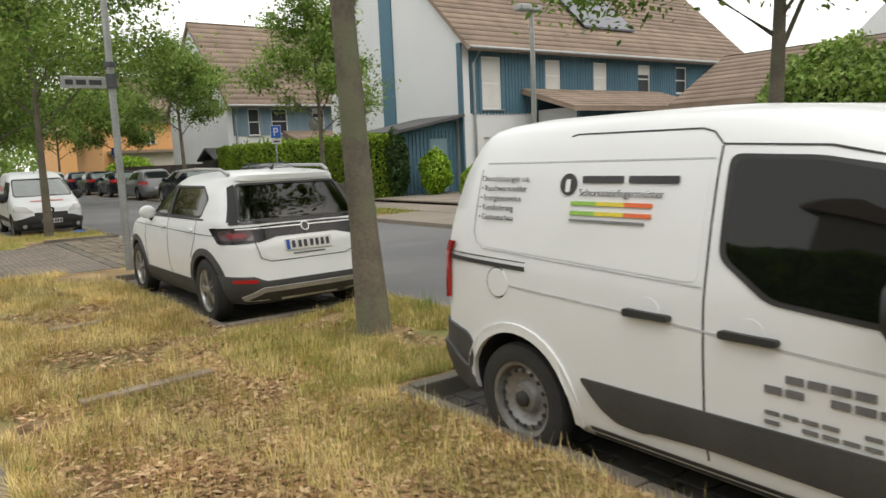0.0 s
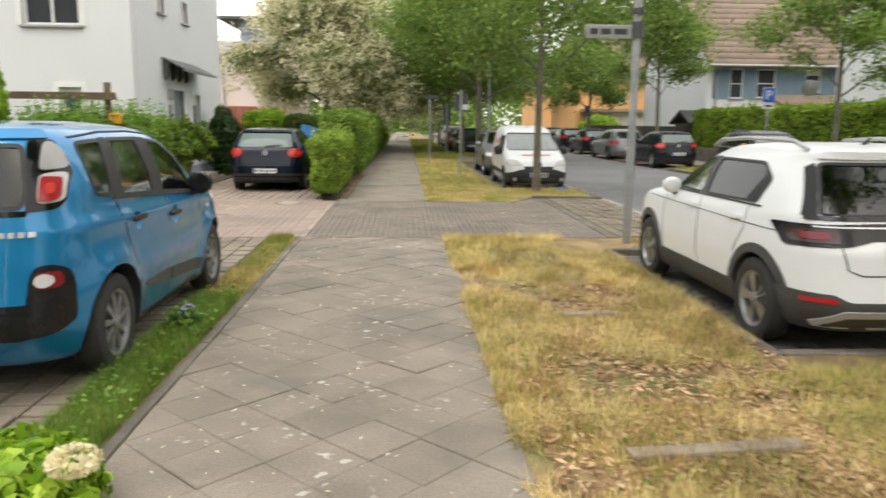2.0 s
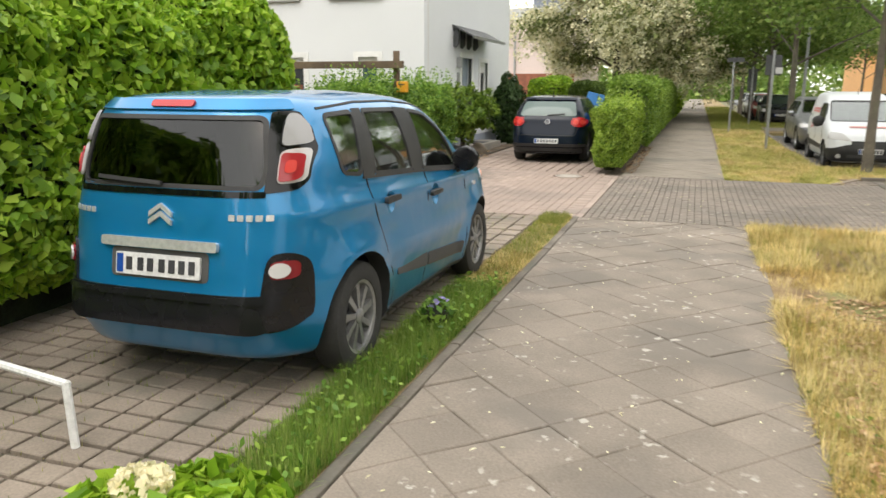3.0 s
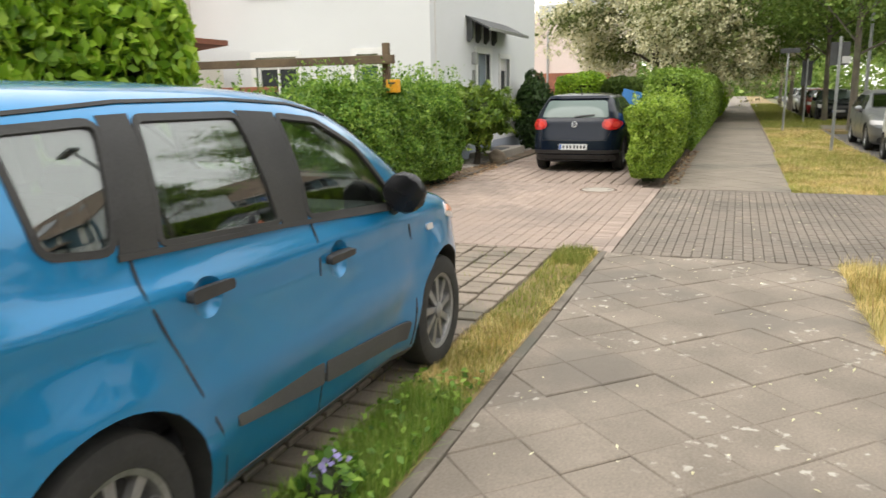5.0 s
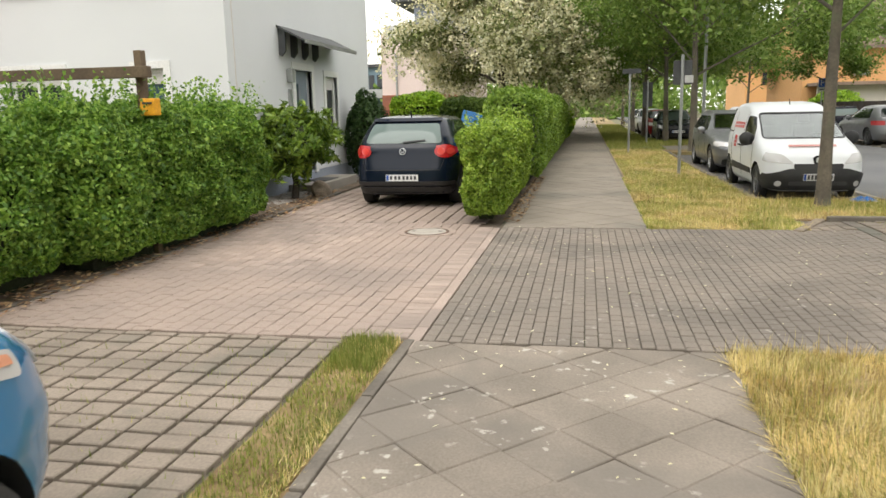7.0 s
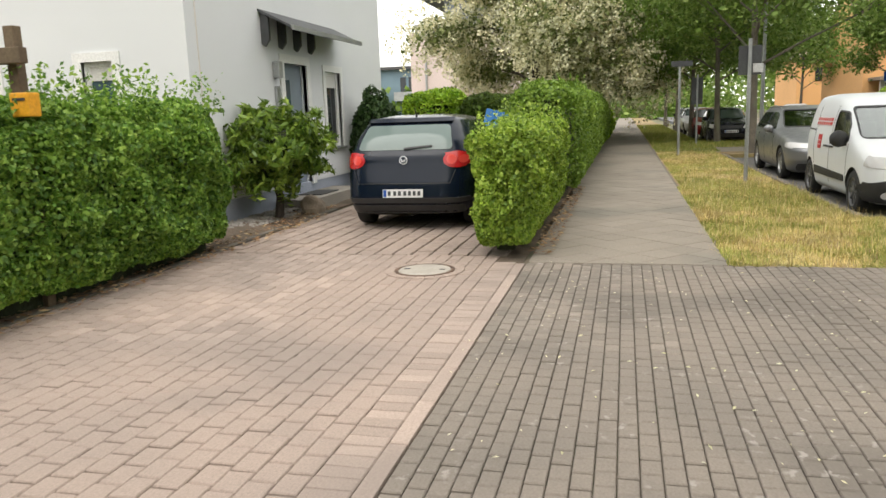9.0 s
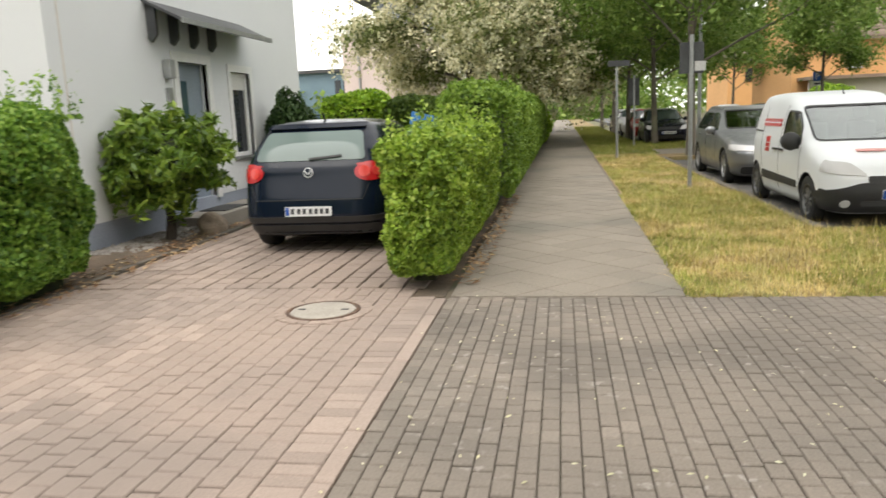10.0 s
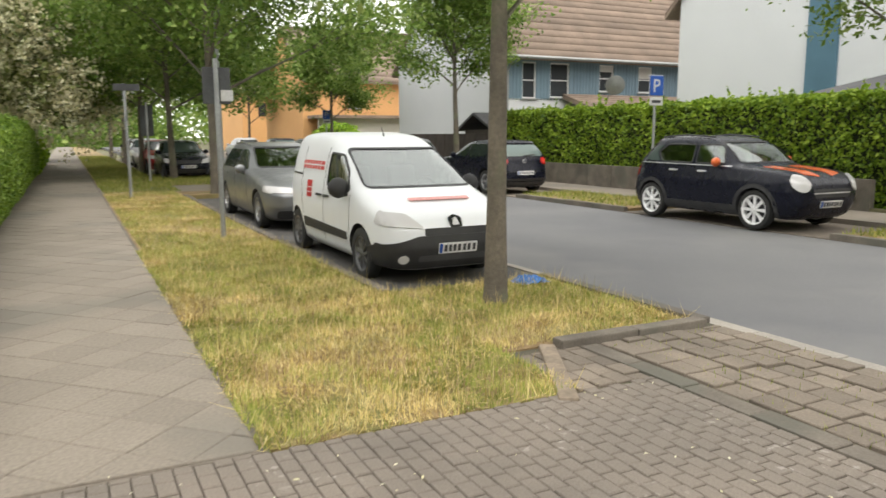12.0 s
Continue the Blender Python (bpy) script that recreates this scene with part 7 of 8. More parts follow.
for (a, b) in (((-0.6, 0, 0), (-0.6, 0, 0.31)), ((0.22, 0, 0), (0.2, 0, 0.31)), ((-0.6, 0, 0.3), (0.21, 0, 0.3))):
    part("bar", tube([a, b], (0.02, 0.02), 8), M["frame_white"], frame_w)
rock = thing("garden_rock", "brown garden rock beside the entrance step", "rock", (-5.75, 20.65, 0.08))
bm = bmesh.new()
bmesh.ops.create_icosphere(bm, subdivisions=3, radius=0.2)
for v in bm.verts:
    v.co *= 1 + 0.35 * noise.noise(v.co * 5)
part("rock", bm, M["stone"], rock)

# blue waste bin with its lid up, at the end of the drive
wb = thing("waste_bin", "blue plastic waste bin with its lid raised, before the hedge", "bin", (-3.38, 23.5, 0.0), 8)
bm = bmesh.new()
lo = [bm.verts.new(p) for p in ((-0.2, -0.22, 0.02), (0.2, -0.22, 0.02), (0.2, 0.2, 0.02), (-0.2, 0.2, 0.02))]
hi = [bm.verts.new(p) for p in ((-0.25, -0.28, 1.02), (0.25, -0.28, 1.02), (0.25, 0.27, 1.06), (-0.25, 0.27, 1.06))]
bm.faces.new(lo[::-1])
bm.faces.new(hi)
for k in range(4):
    bm.faces.new((lo[k], lo[(k + 1) % 4], hi[(k + 1) % 4], hi[k]))
bmesh.ops.bevel(bm, geom=bm.edges[:], offset=0.025, segments=2, affect='EDGES')
part("body", bm, M["bin_blue"], wb)
part("rim", box(-0.265, 0.265, -0.3, -0.27, 0.97, 1.03, 0.008), M["bin_blue"], wb)
bm = box(-0.24, 0.24, -0.02, 0.02, 0.0, 0.46, 0.015)
bmesh.ops.transform(bm, matrix=pose(0, 0.24, 1.03, -12, 14, 0), verts=bm.verts)
part("lid", bm, M["bin_blue"], wb)
for sx in (-1, 1):
    part("wheel", lathe([(sx * 0.2, 0.01), (sx * 0.2, 0.1), (sx * 0.25, 0.1), (sx * 0.25, 0.01)], 20, 'x', close=True), M["plastic"], wb).matrix_basis = pose(0, 0.2, 0.1)


# ---------------- plants ----------------
M["leaf_lime"] = leafy("street_tree_leaf", [(0.085, 0.16, 0.025), (0.17, 0.28, 0.05), (0.24, 0.35, 0.075), (0.32, 0.4, 0.12)], 0.5, trans=0.4)
M["leaf_bright"] = leafy("bright_hedge_leaf", [(0.09, 0.2, 0.012), (0.24, 0.42, 0.025), (0.36, 0.54, 0.045), (0.46, 0.62, 0.08)], 0.42, 2.0, 0.35)
M["leaf_privet"] = leafy("privet_leaf", [(0.055, 0.13, 0.02), (0.13, 0.26, 0.036), (0.22, 0.37, 0.055), (0.36, 0.51, 0.1)], 0.45, 1.2, 0.35)
M["leaf_box"] = leafy("clipped_hedge_leaf", [(0.075, 0.15, 0.02), (0.165, 0.275, 0.035), (0.24, 0.37, 0.05), (0.32, 0.44, 0.09)], 0.45, 1.5, 0.35)
M["leaf_box_lt"] = leafy("young_hedge_leaf", [(0.08, 0.15, 0.02), (0.22, 0.35, 0.04), (0.34, 0.48, 0.06), (0.46, 0.57, 0.12)], 0.42, 1.8, 0.35)
M["leaf_thuja"] = leafy("thuja_leaf", [(0.04, 0.075, 0.012), (0.085, 0.14, 0.02), (0.13, 0.19, 0.03)], 0.5, 1.0, 0.3)
M["leaf_hornbeam"] = leafy("far_hedge_leaf", [(0.08, 0.16, 0.013), (0.18, 0.29, 0.024), (0.27, 0.39, 0.036), (0.36, 0.48, 0.055)], 0.5, 0.9, 0.35)
M["leaf_laurel"] = leafy("laurel_leaf", [(0.06, 0.12, 0.018), (0.15, 0.25, 0.03), (0.28, 0.38, 0.06)], 0.35, 1.5)
M["leaf_dark"] = leafy("dark_shrub_leaf", [(0.02, 0.05, 0.015), (0.04, 0.085, 0.02), (0.06, 0.11, 0.03)], 0.5, 0.7)
M["leaf_blossom"] = leafy("blossoming_tree_leaf", [(0.12, 0.16, 0.05), (0.21, 0.25, 0.09), (0.3, 0.33, 0.13)], 0.6, 0.5)
M["blossom"] = leafy("cream_blossom", [(0.64, 0.6, 0.38), (0.78, 0.74, 0.52), (0.84, 0.81, 0.66)], 0.7, 0.6, 0.4)
M["grass_dry"] = leafy("dry_grass", [(0.57, 0.45, 0.165), (0.71, 0.565, 0.23), (0.84, 0.70, 0.37), (0.28, 0.185, 0.085), (0.55, 0.46, 0.15)], 0.8, 1.6, 0.15)
M["grass_green"] = leafy("green_grass", [(0.14, 0.19, 0.03), (0.22, 0.27, 0.05), (0.32, 0.335, 0.08), (0.42, 0.37, 0.12)], 0.7, 1.2, 0.2)
M["grass_mid"] = leafy("yellow_green_grass", [(0.17, 0.23, 0.035), (0.28, 0.33, 0.06), (0.4, 0.41, 0.10), (0.5, 0.45, 0.16)], 0.7, 1.2, 0.2)
M["grass_fresh"] = leafy("fresh_grass", [(0.075, 0.16, 0.02), (0.15, 0.26, 0.03), (0.24, 0.35, 0.06), (0.34, 0.38, 0.12)], 0.6, 1.5, 0.2)
M["litter"] = leafy("dry_leaf_litter", [(0.16, 0.085, 0.045), (0.30, 0.17, 0.09), (0.44, 0.29, 0.16), (0.6, 0.45, 0.28)], 0.85, 1.5, 0.05)
M["petal_lilac"] = leafy("lilac_petals", [(0.3, 0.25, 0.6), (0.45, 0.4, 0.75)], 0.6)


def leaf_cloud(name, pts, nrm, size, mat, parent, rng, long=1.6, spread=0.9):
    """Small folded leaves: four corners each, turned at random about the way they face."""
    n = len(pts)
    d = nrm + rng.normal(0, spread, (n, 3))
    d /= np.linalg.norm(d, axis=1, keepdims=True) + 1e-9
    a = np.cross(d, rng.normal(0, 1, (n, 3)))
    a /= np.linalg.norm(a, axis=1, keepdims=True) + 1e-9
    b = np.cross(d, a)
    s = size * rng.uniform(0.6, 1.35, (n, 1))
    v = np.empty((n, 4, 3))
    v[:, 0] = pts - a * s * long / 2
    v[:, 1] = pts + b * s / 2 + d * s * 0.15
    v[:, 2] = pts + a * s * long / 2
    v[:, 3] = pts - b * s / 2 + d * s * 0.15
    return mesh_np(name, v.reshape(-1, 3), np.arange(4 * n).reshape(n, 4), mat, parent)


def hedge(label, x0, x1, y0, y1, h, leaf, count, size, seed, round_=0.25, bumpy=0.12, sprout=0.06, z=0.0, name="hedge", group="", freq=1.6, shoots=0, taper=0.0):
    """A clipped hedge: a dark solid core and a skin of leaves with an uneven outline."""
    root = thing(name, label, "hedge", (0, 0, 0), 0, group)
    rng = np.random.default_rng(seed)
    c = np.array([(x0 + x1) / 2, (y0 + y1) / 2, z + h / 2])
    hs = np.array([(x1 - x0) / 2, (y1 - y0) / 2, h / 2])

    def shape(p, r):
        """Pushes points of a box outline onto a rounded box."""
        q = np.clip(p, -(hs - r), hs - r)
        d = p - q
        ln = np.linalg.norm(d, axis=1, keepdims=True)
        return q + d / np.maximum(ln, 1e-6) * np.minimum(ln, r), d / np.maximum(ln, 1e-6)
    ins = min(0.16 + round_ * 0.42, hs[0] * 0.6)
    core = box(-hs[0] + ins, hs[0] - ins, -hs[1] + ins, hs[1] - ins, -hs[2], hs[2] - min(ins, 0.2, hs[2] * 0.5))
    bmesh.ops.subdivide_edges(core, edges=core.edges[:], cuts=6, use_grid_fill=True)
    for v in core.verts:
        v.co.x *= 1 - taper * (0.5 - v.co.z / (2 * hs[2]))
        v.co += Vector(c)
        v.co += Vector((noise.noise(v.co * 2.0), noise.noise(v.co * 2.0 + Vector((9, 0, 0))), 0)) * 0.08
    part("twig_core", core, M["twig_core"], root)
    area = np.array([hs[1] * hs[2], hs[0] * hs[2], hs[0] * hs[1]])
    pr = np.array([area[0], area[0], area[1], area[1], area[2] * 1.3]) / (2 * area[0] + 2 * area[1] + 1.3 * area[2])
    face = rng.choice(5, count, p=pr)
    p = rng.uniform(-1, 1, (count, 3)) * hs
    for k, (ax, s) in enumerate(((0, -1), (0, 1), (1, -1), (1, 1), (2, 1))):
        p[face == k, ax] = s * hs[ax]
    p, nr = shape(p, np.float64(min(round_, hs.min() * 0.95)))
    w = np.array([noise.noise(Vector(q) * freq + Vector((seed, 0, 0))) + 0.5 * noise.noise(Vector(q) * freq * 3.1) for q in p + c])[:, None]
    low = np.clip((p[:, 2:3] + hs[2]) / 0.5, 0.25, 1)
    p = p + nr * (w * bumpy - rng.exponential(0.075, (count, 1))) * low
    if shoots:
        base = np.stack([rng.uniform(-hs[0] * 0.75, hs[0] * 0.75, shoots), rng.uniform(-hs[1] * 0.95, hs[1] * 0.95, shoots), np.full(shoots, hs[2] - 0.06)], 1)
        ln = rng.exponential(sprout * 1.6, shoots).clip(0.04, 0.42)
        way = np.stack([rng.normal(0, 0.18, shoots), rng.normal(0, 0.18, shoots), np.ones(shoots)], 1)
        k = np.repeat(np.arange(shoots), 12)
        f = np.tile(np.linspace(0, 1, 12), shoots)[:, None]
        q = base[k] + way[k] * ln[k][:, None] * f + rng.normal(0, 0.016, (len(k), 3))
        p, nr = np.concatenate([p, q]), np.concatenate([nr, rng.normal(0, 1, q.shape)])
    p[:, 0] *= 1 - taper * (0.5 - p[:, 2] / (2 * hs[2])).clip(0, 1)
    leaf_cloud("foliage", p + c, nr, size, leaf, root, rng, 1.7, 1.3)
    return root


def ball_bush(label, x, y, z, rx, ry, rz, leaf, count, size, seed, name="shrub", group="", trunk=None, bumpy=0.2, long=1.6):
    root = thing(name, label, "shrub", (x, y, 0), 0, group)
    rng = np.random.default_rng(seed)
    d = rng.normal(0, 1, (count, 3))
    d /= np.linalg.norm(d, axis=1, keepdims=True)
    w = np.array([noise.noise(Vector(q) * 2.2 + Vector((seed, 3, 0))) + 0.6 * noise.noise(Vector(q) * 6) for q in d])[:, None]
    r = 1 + bumpy * w - rng.exponential(0.10, (count, 1))
    p = d * r * np.array([rx, ry, rz]) + np.array([0, 0, z])
    p[:, 2] = np.maximum(p[:, 2], 0.02)
    leaf_cloud("foliage", p, d, size, leaf, root, rng, long, 0.9)
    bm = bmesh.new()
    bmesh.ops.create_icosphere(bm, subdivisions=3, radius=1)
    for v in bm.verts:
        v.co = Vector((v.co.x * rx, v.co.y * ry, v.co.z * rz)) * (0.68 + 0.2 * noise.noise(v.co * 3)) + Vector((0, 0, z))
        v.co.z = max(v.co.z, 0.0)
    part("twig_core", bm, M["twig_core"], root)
    if trunk:
        part("trunk", tube([(0, 0, -0.1), (trunk * 0.5, 0, z * 0.3), (-trunk * 0.3, 0, z * 0.7), (0, 0, z)], (0.08, 0.06, 0.05, 0.04), 8), M["bark_dark"], root, smooth=True)
    return root


# solid filler, coloured dark so that gaps between the leaves look deep
M["twig_core"] = surface("dark_foliage_core", (0.035, 0.045, 0.018), (0.02, 0.025, 0.012), 6, 30, 0.95, bump=0.8, depth=0.03)


def tree(label, x, y, h, r0, first, spread, leaf, count, size, seed, z=0.0, lean=0.0, bark="bark", clumps=90, bloom=None, bloom_n=0, group="street trees", droop=0.0, flare=1.5):
    """Trunk, limbs, twigs and a crown of loose clumps of leaves."""
    root = thing("tree", label, "tree", (x, y, z), 0, group)
    rnd = random.Random(seed)
    rng = np.random.default_rng(seed)
    pts, rad = [], []
    for k in range(9):
        t = k / 8
        pts.append((lean * t + 0.05 * math.sin(3 * t + seed), 0.05 * math.sin(2.3 * t + 2 * seed), h * 0.86 * t))
        rad.append(r0 * ((flare if k == 0 else 1.0) - 0.0) * (1 - 0.8 * t ** 1.2))
    pts[0] = (pts[0][0], pts[0][1], -0.15)
    pts.insert(1, (pts[0][0], pts[0][1], 0.10))
    rad.insert(1, r0 * (1 + (flare - 1) * 0.35))
    trunk = part("trunk", tube(pts, rad, 14), M[bark], root, smooth=True)
    ends = []
    n_limb = 13
    lm = bmesh.new()
    for k in range(n_limb):
        t = first / (h * 0.86) + (0.98 - first / (h * 0.86)) * (k + 0.5) / n_limb
        i = min(int(t * 8), 7)
        base = Vector(pts[i + 1]).lerp(Vector(pts[min(i + 2, 9)]), t * 8 - i)
        a = k * 2.4 + rnd.uniform(-0.4, 0.4)
        reach = spread * (1.15 - 0.75 * abs(t - 0.45) - 0.35 * t) * rnd.uniform(0.8, 1.1)
        rise = reach * rnd.uniform(0.5, 1.0) * (0.6 + t * 0.6)
        rr = r0 * 0.42 * (1 - 0.6 * t)
        cur = [base]
        for s in range(1, 5):
            u = s / 4
            cur.append(base + Vector((math.cos(a) * reach * u, math.sin(a) * reach * u, rise * u ** 0.8 - droop * reach * u * u)) + Vector((rnd.uniform(-1, 1), rnd.uniform(-1, 1), rnd.uniform(-1, 1))) * 0.08 * reach * u)
        tube(cur, [rr, rr * 0.8, rr * 0.55, rr * 0.35, rr * 0.15], 6, lm)
        ends += [(p, 0.5 + 0.2 * j) for j, p in enumerate(cur[2:])]
        for s in range(4):
            st = cur[rnd.choice((1, 2, 2, 3))]
            b2 = a + rnd.uniform(-1.3, 1.3)
            ln = reach * rnd.uniform(0.3, 0.55)
            e = st + Vector((math.cos(b2) * ln, math.sin(b2) * ln, ln * rnd.uniform(-0.05, 0.9) - droop * ln))
            tube([st, st.lerp(e, 0.5) + Vector((0, 0, 0.05)), e], [rr * 0.4, rr * 0.25, rr * 0.08], 5, lm)
            ends += [(e, 0.8), (st.lerp(e, 0.6), 0.6)]
    part("branch_work", lm, M[bark], root, smooth=True)
    top = Vector(pts[-1])
    ends += [(top + Vector((rnd.uniform(-0.4, 0.4), rnd.uniform(-0.4, 0.4), rnd.uniform(0, h * 0.14))), 0.8) for _ in range(8)]
    c = np.array([tuple(e[0]) for e in ends])
    idx = rng.integers(0, len(c), count)
    off = rng.normal(0, 1, (count, 3)) * np.array([1, 1, 0.65]) * spread * 0.135
    p = c[idx] + off
    leaf_cloud("crown", p, np.tile([0.0, 0.0, 0.8], (count, 1)), size, leaf, root, rng, 2.0)
    if bloom:
        idx = rng.integers(0, len(c), bloom_n // 14)
        q = np.repeat(c.mean(0) + (c[idx] - c.mean(0)) * 1.1 + rng.normal(0, 1, (len(idx), 3)) * spread * 0.17, 14, axis=0) + rng.normal(0, 1, (len(idx) * 14, 3)) * size * 1.1
        leaf_cloud("blossom", q, rng.normal(0, 1, q.shape), size * 0.9, bloom, root, rng, 1.2)
    return root


TL = "street tree with grey-brown trunk and airy green crown"
tree(TL + " on the verge", 2.90, 5.42, 8.5, 0.13, 3.6, 2.6, M["leaf_lime"], 9000, 0.085, 3, 0.0, group="street trees", lean=-0.15)
# never in view: continues the row so that car paint mirrors less sky
tree(TL + " added unseen behind the start", 3.1, -7.5, 8.5, 0.135, 2.6, 3.2, M["leaf_lime"], 9000, 0.1, 4, -0.02)
tree(TL + " behind the van", 2.6, 19.3, 7.6, 0.095, 2.3, 2.9, M["leaf_lime"], 30000, 0.062, 5, -0.02, lean=-0.1)
tree(TL + " beyond the post", 2.6, 33.9, 8.6, 0.13, 2.3, 4.6, M["leaf_lime"], 46000, 0.08, 8, -0.02)
tree(TL + " near the crossing", 2.5, 41.5, 8.2, 0.12, 2.2, 4.4, M["leaf_lime"], 34000, 0.095, 9, -0.02)
tree(TL + " down the street", 2.2, 49, 8.5, 0.13, 2.2, 4.6, M["leaf_lime"], 32000, 0.12, 11, -0.02)
tree(TL + " down the street", 2.2, 60, 8.5, 0.14, 2.4, 4.4, M["leaf_lime"], 18000, 0.15, 12, -0.02)
tree(TL + " down the street", 2.2, 75, 9, 0.14, 2.4, 4.4, M["leaf_lime"], 8000, 0.2, 13, -0.02)
tree(TL + " before the hedge", 10.3, 20.3, 6.6, 0.085, 2.2, 1.9, M["leaf_lime"], 16000, 0.06, 14, -0.02)
tree(TL + " beside parked cars", 11.4, 36.8, 7.4, 0.11, 2.8, 2.5, M["leaf_lime"], 20000, 0.075, 15, -0.02)
tree(TL + " near orange houses", 12.0, 52, 7, 0.11, 2.2, 2.8, M["leaf_lime"], 16000, 0.1, 16, -0.02)
tree(TL + " across the road", 11.3, 6.4, 8.0, 0.15, 2.7, 3.9, M["leaf_lime"], 34000, 0.075, 17, -0.02)
tree(TL + " in the distance", 11.5, 70, 8, 0.12, 2.2, 3.2, M["leaf_lime"], 7000, 0.15, 18, -0.02)
tree("broad tree full of cream blossom behind the hedge", -4.7, 42.0, 9.5, 0.22, 1.8, 3.7, M["leaf_blossom"], 26000, 0.11, 21, bark="bark_dark", bloom=M["blossom"], bloom_n=70000, group="garden trees", droop=0.35)
tree("broad tree with pale blossom overhanging the footpath", -2.6, 50.0, 9.0, 0.2, 2.0, 4.2, M["leaf_blossom"], 16000, 0.13, 22, bark="bark_dark", bloom=M["blossom"], bloom_n=24000, group="garden trees", droop=0.3)
tree("dark leafy tree overhanging the footpath far off", -2.4, 64.0, 10.0, 0.2, 1.8, 4.6, M["leaf_dark"], 14000, 0.18, 23, bark="bark_dark", group="garden trees", droop=0.25)

# hedges
hedge("tall bright green broad-leaved hedge beside the blue car", -6.6, -4.55, 1.5, 10.2, 2.5, M["leaf_bright"], 84000, 0.064, 31, 0.8, 0.25, 0.05, name="tall_hedge", freq=1.0)
hedge("loose green privet hedge behind the blue car", -6.9, -5.5, 10.3, 13.7, 1.45, M["leaf_privet"], 75000, 0.03, 32, 0.5, 0.16, 0.07, name="privet_hedge", shoots=500)
hedge("loose green privet hedge with shoots along the drive", -6.7, -5.28, 13.5, 17.8, 1.6, M["leaf_privet"], 130000, 0.032, 33, 0.5, 0.18, 0.10, name="privet_hedge", shoots=700)
hedge("clipped bright green hedge between footpath and drive", -2.6, -1.84, 17.12, 21.9, 1.16, M["leaf_box_lt"], 120000, 0.029, 35, 0.24, 0.17, 0.055, name="clipped_hedge", z=0.06, freq=2.4, shoots=1300, taper=0.32)
hedge("taller clipped green hedge along the footpath", -3.0, -1.72, 22.2, 42, 1.92, M["leaf_box"], 80000, 0.042, 36, 0.5, 0.12, 0.03, name="clipped_hedge", freq=0.9, shoots=600)
hedge("clipped hedge far along the footpath", -3.4, -1.7, 43, 58, 1.5, M["leaf_bright"], 12000, 0.1, 37, 0.5, 0.15, 0.03, name="clipped_hedge", freq=0.7)
hedge("dark green clipped hedge closing the drive", -4.2, -2.95, 24.4, 25.4, 1.78, M["leaf_thuja"], 30000, 0.045, 38, 0.25, 0.08, 0.03, name="clipped_hedge")
hedge("bright yellow-green hedge at the end of the drive", -5.45, -4.15, 24.5, 25.5, 1.92, M["leaf_bright"], 14000, 0.045, 39, 0.3, 0.12, 0.04, name="clipped_hedge")
ball_bush("dark green shrub at the house corner", -5.95, 24.5, 0.95, 0.5, 0.6, 1.05, M["leaf_dark"], 7000, 0.055, 40)
ball_bush("round laurel standard on a short leaning trunk", -6.02, 20.0, 1.06, 0.66, 0.66, 0.55, M["leaf_laurel"], 9000, 0.046, 41, name="laurel_standard", trunk=0.1, bumpy=0.75, long=3.2)
hedge("tall clipped hornbeam hedge across the road", 13.12, 14.3, 22.0, 37.0, 2.32, M["leaf_hornbeam"], 50000, 0.062, 42, 0.2, 0.10, 0.05, name="hornbeam_hedge", freq=1.2, shoots=400)
ball_bush("ivy covering the end of the shed wall", 14.2, 22.1, 1.2, 0.5, 0.35, 1.3, M["leaf_dark"], 5000, 0.07, 43)
hedge("low clipped box hedge before the white wall", 15.4, 18.4, 19.2, 20.1, 0.75, M["leaf_hornbeam"], 9000, 0.06, 44, 0.2, 0.06, 0.02, name="box_hedge")
ball_bush("green garden shrub before the shed", 15.4, 21.4, 0.9, 0.6, 0.5, 0.8, M["leaf_bright"], 4000, 0.07, 45)
ball_bush("round green shrub beside the low hedge", 16.9, 20.9, 0.6, 0.6, 0.5, 0.5, M["leaf_bright"], 4000, 0.06, 46)
ball_bush("small dark conifer beside the white wall", 19.6, 20.6, 1.3, 0.32, 0.32, 1.1, M["leaf_dark"], 3500, 0.06, 47)
ball_bush("round green shrub in the court", 20.6, 18.6, 0.6, 0.9, 0.7, 0.65, M["leaf_privet"], 5000, 0.06, 48)
ball_bush("green garden shrub near the dark fence", 13.9, 36.9, 1.1, 0.7, 0.7, 0.7, M["leaf_bright"], 5000, 0.07, 49)
ball_bush("large leafy shrub beside the tiled garage", 20.4, 9.6, 1.9, 2.3, 2.0, 2.2, M["leaf_lime"], 16000, 0.1, 50)
ball_bush("green shrub before the orange house", 14.2, 58, 1.2, 1.6, 1.2, 1.1, M["leaf_bright"], 5000, 0.11, 51)
hy = ball_bush("low hydrangea with cream flower heads beside the footpath", -2.22, 4.5, 0.1, 0.46, 0.5, 0.26, M["leaf_bright"], 3600, 0.055, 52, name="hydrangea")
rng = np.random.default_rng(5)
for (dx, dy) in ((0.42, -0.04), (-0.05, 0.08), (0.1, -0.2)):
    d = rng.normal(0, 1, (260, 3))
    d /= np.linalg.norm(d, axis=1, keepdims=True)
    leaf_cloud("flower_head", d * np.array([0.09, 0.09, 0.05]) + np.array([dx, dy, 0.36]), d, 0.03, M["blossom"], hy, rng, 1.1)

# distant woods and roofs closing the street
rng = np.random.default_rng(77)
woods = tagged(new("far_woods"), "hazy green trees closing the street far away", "woods", kind="stuff")
cs = []
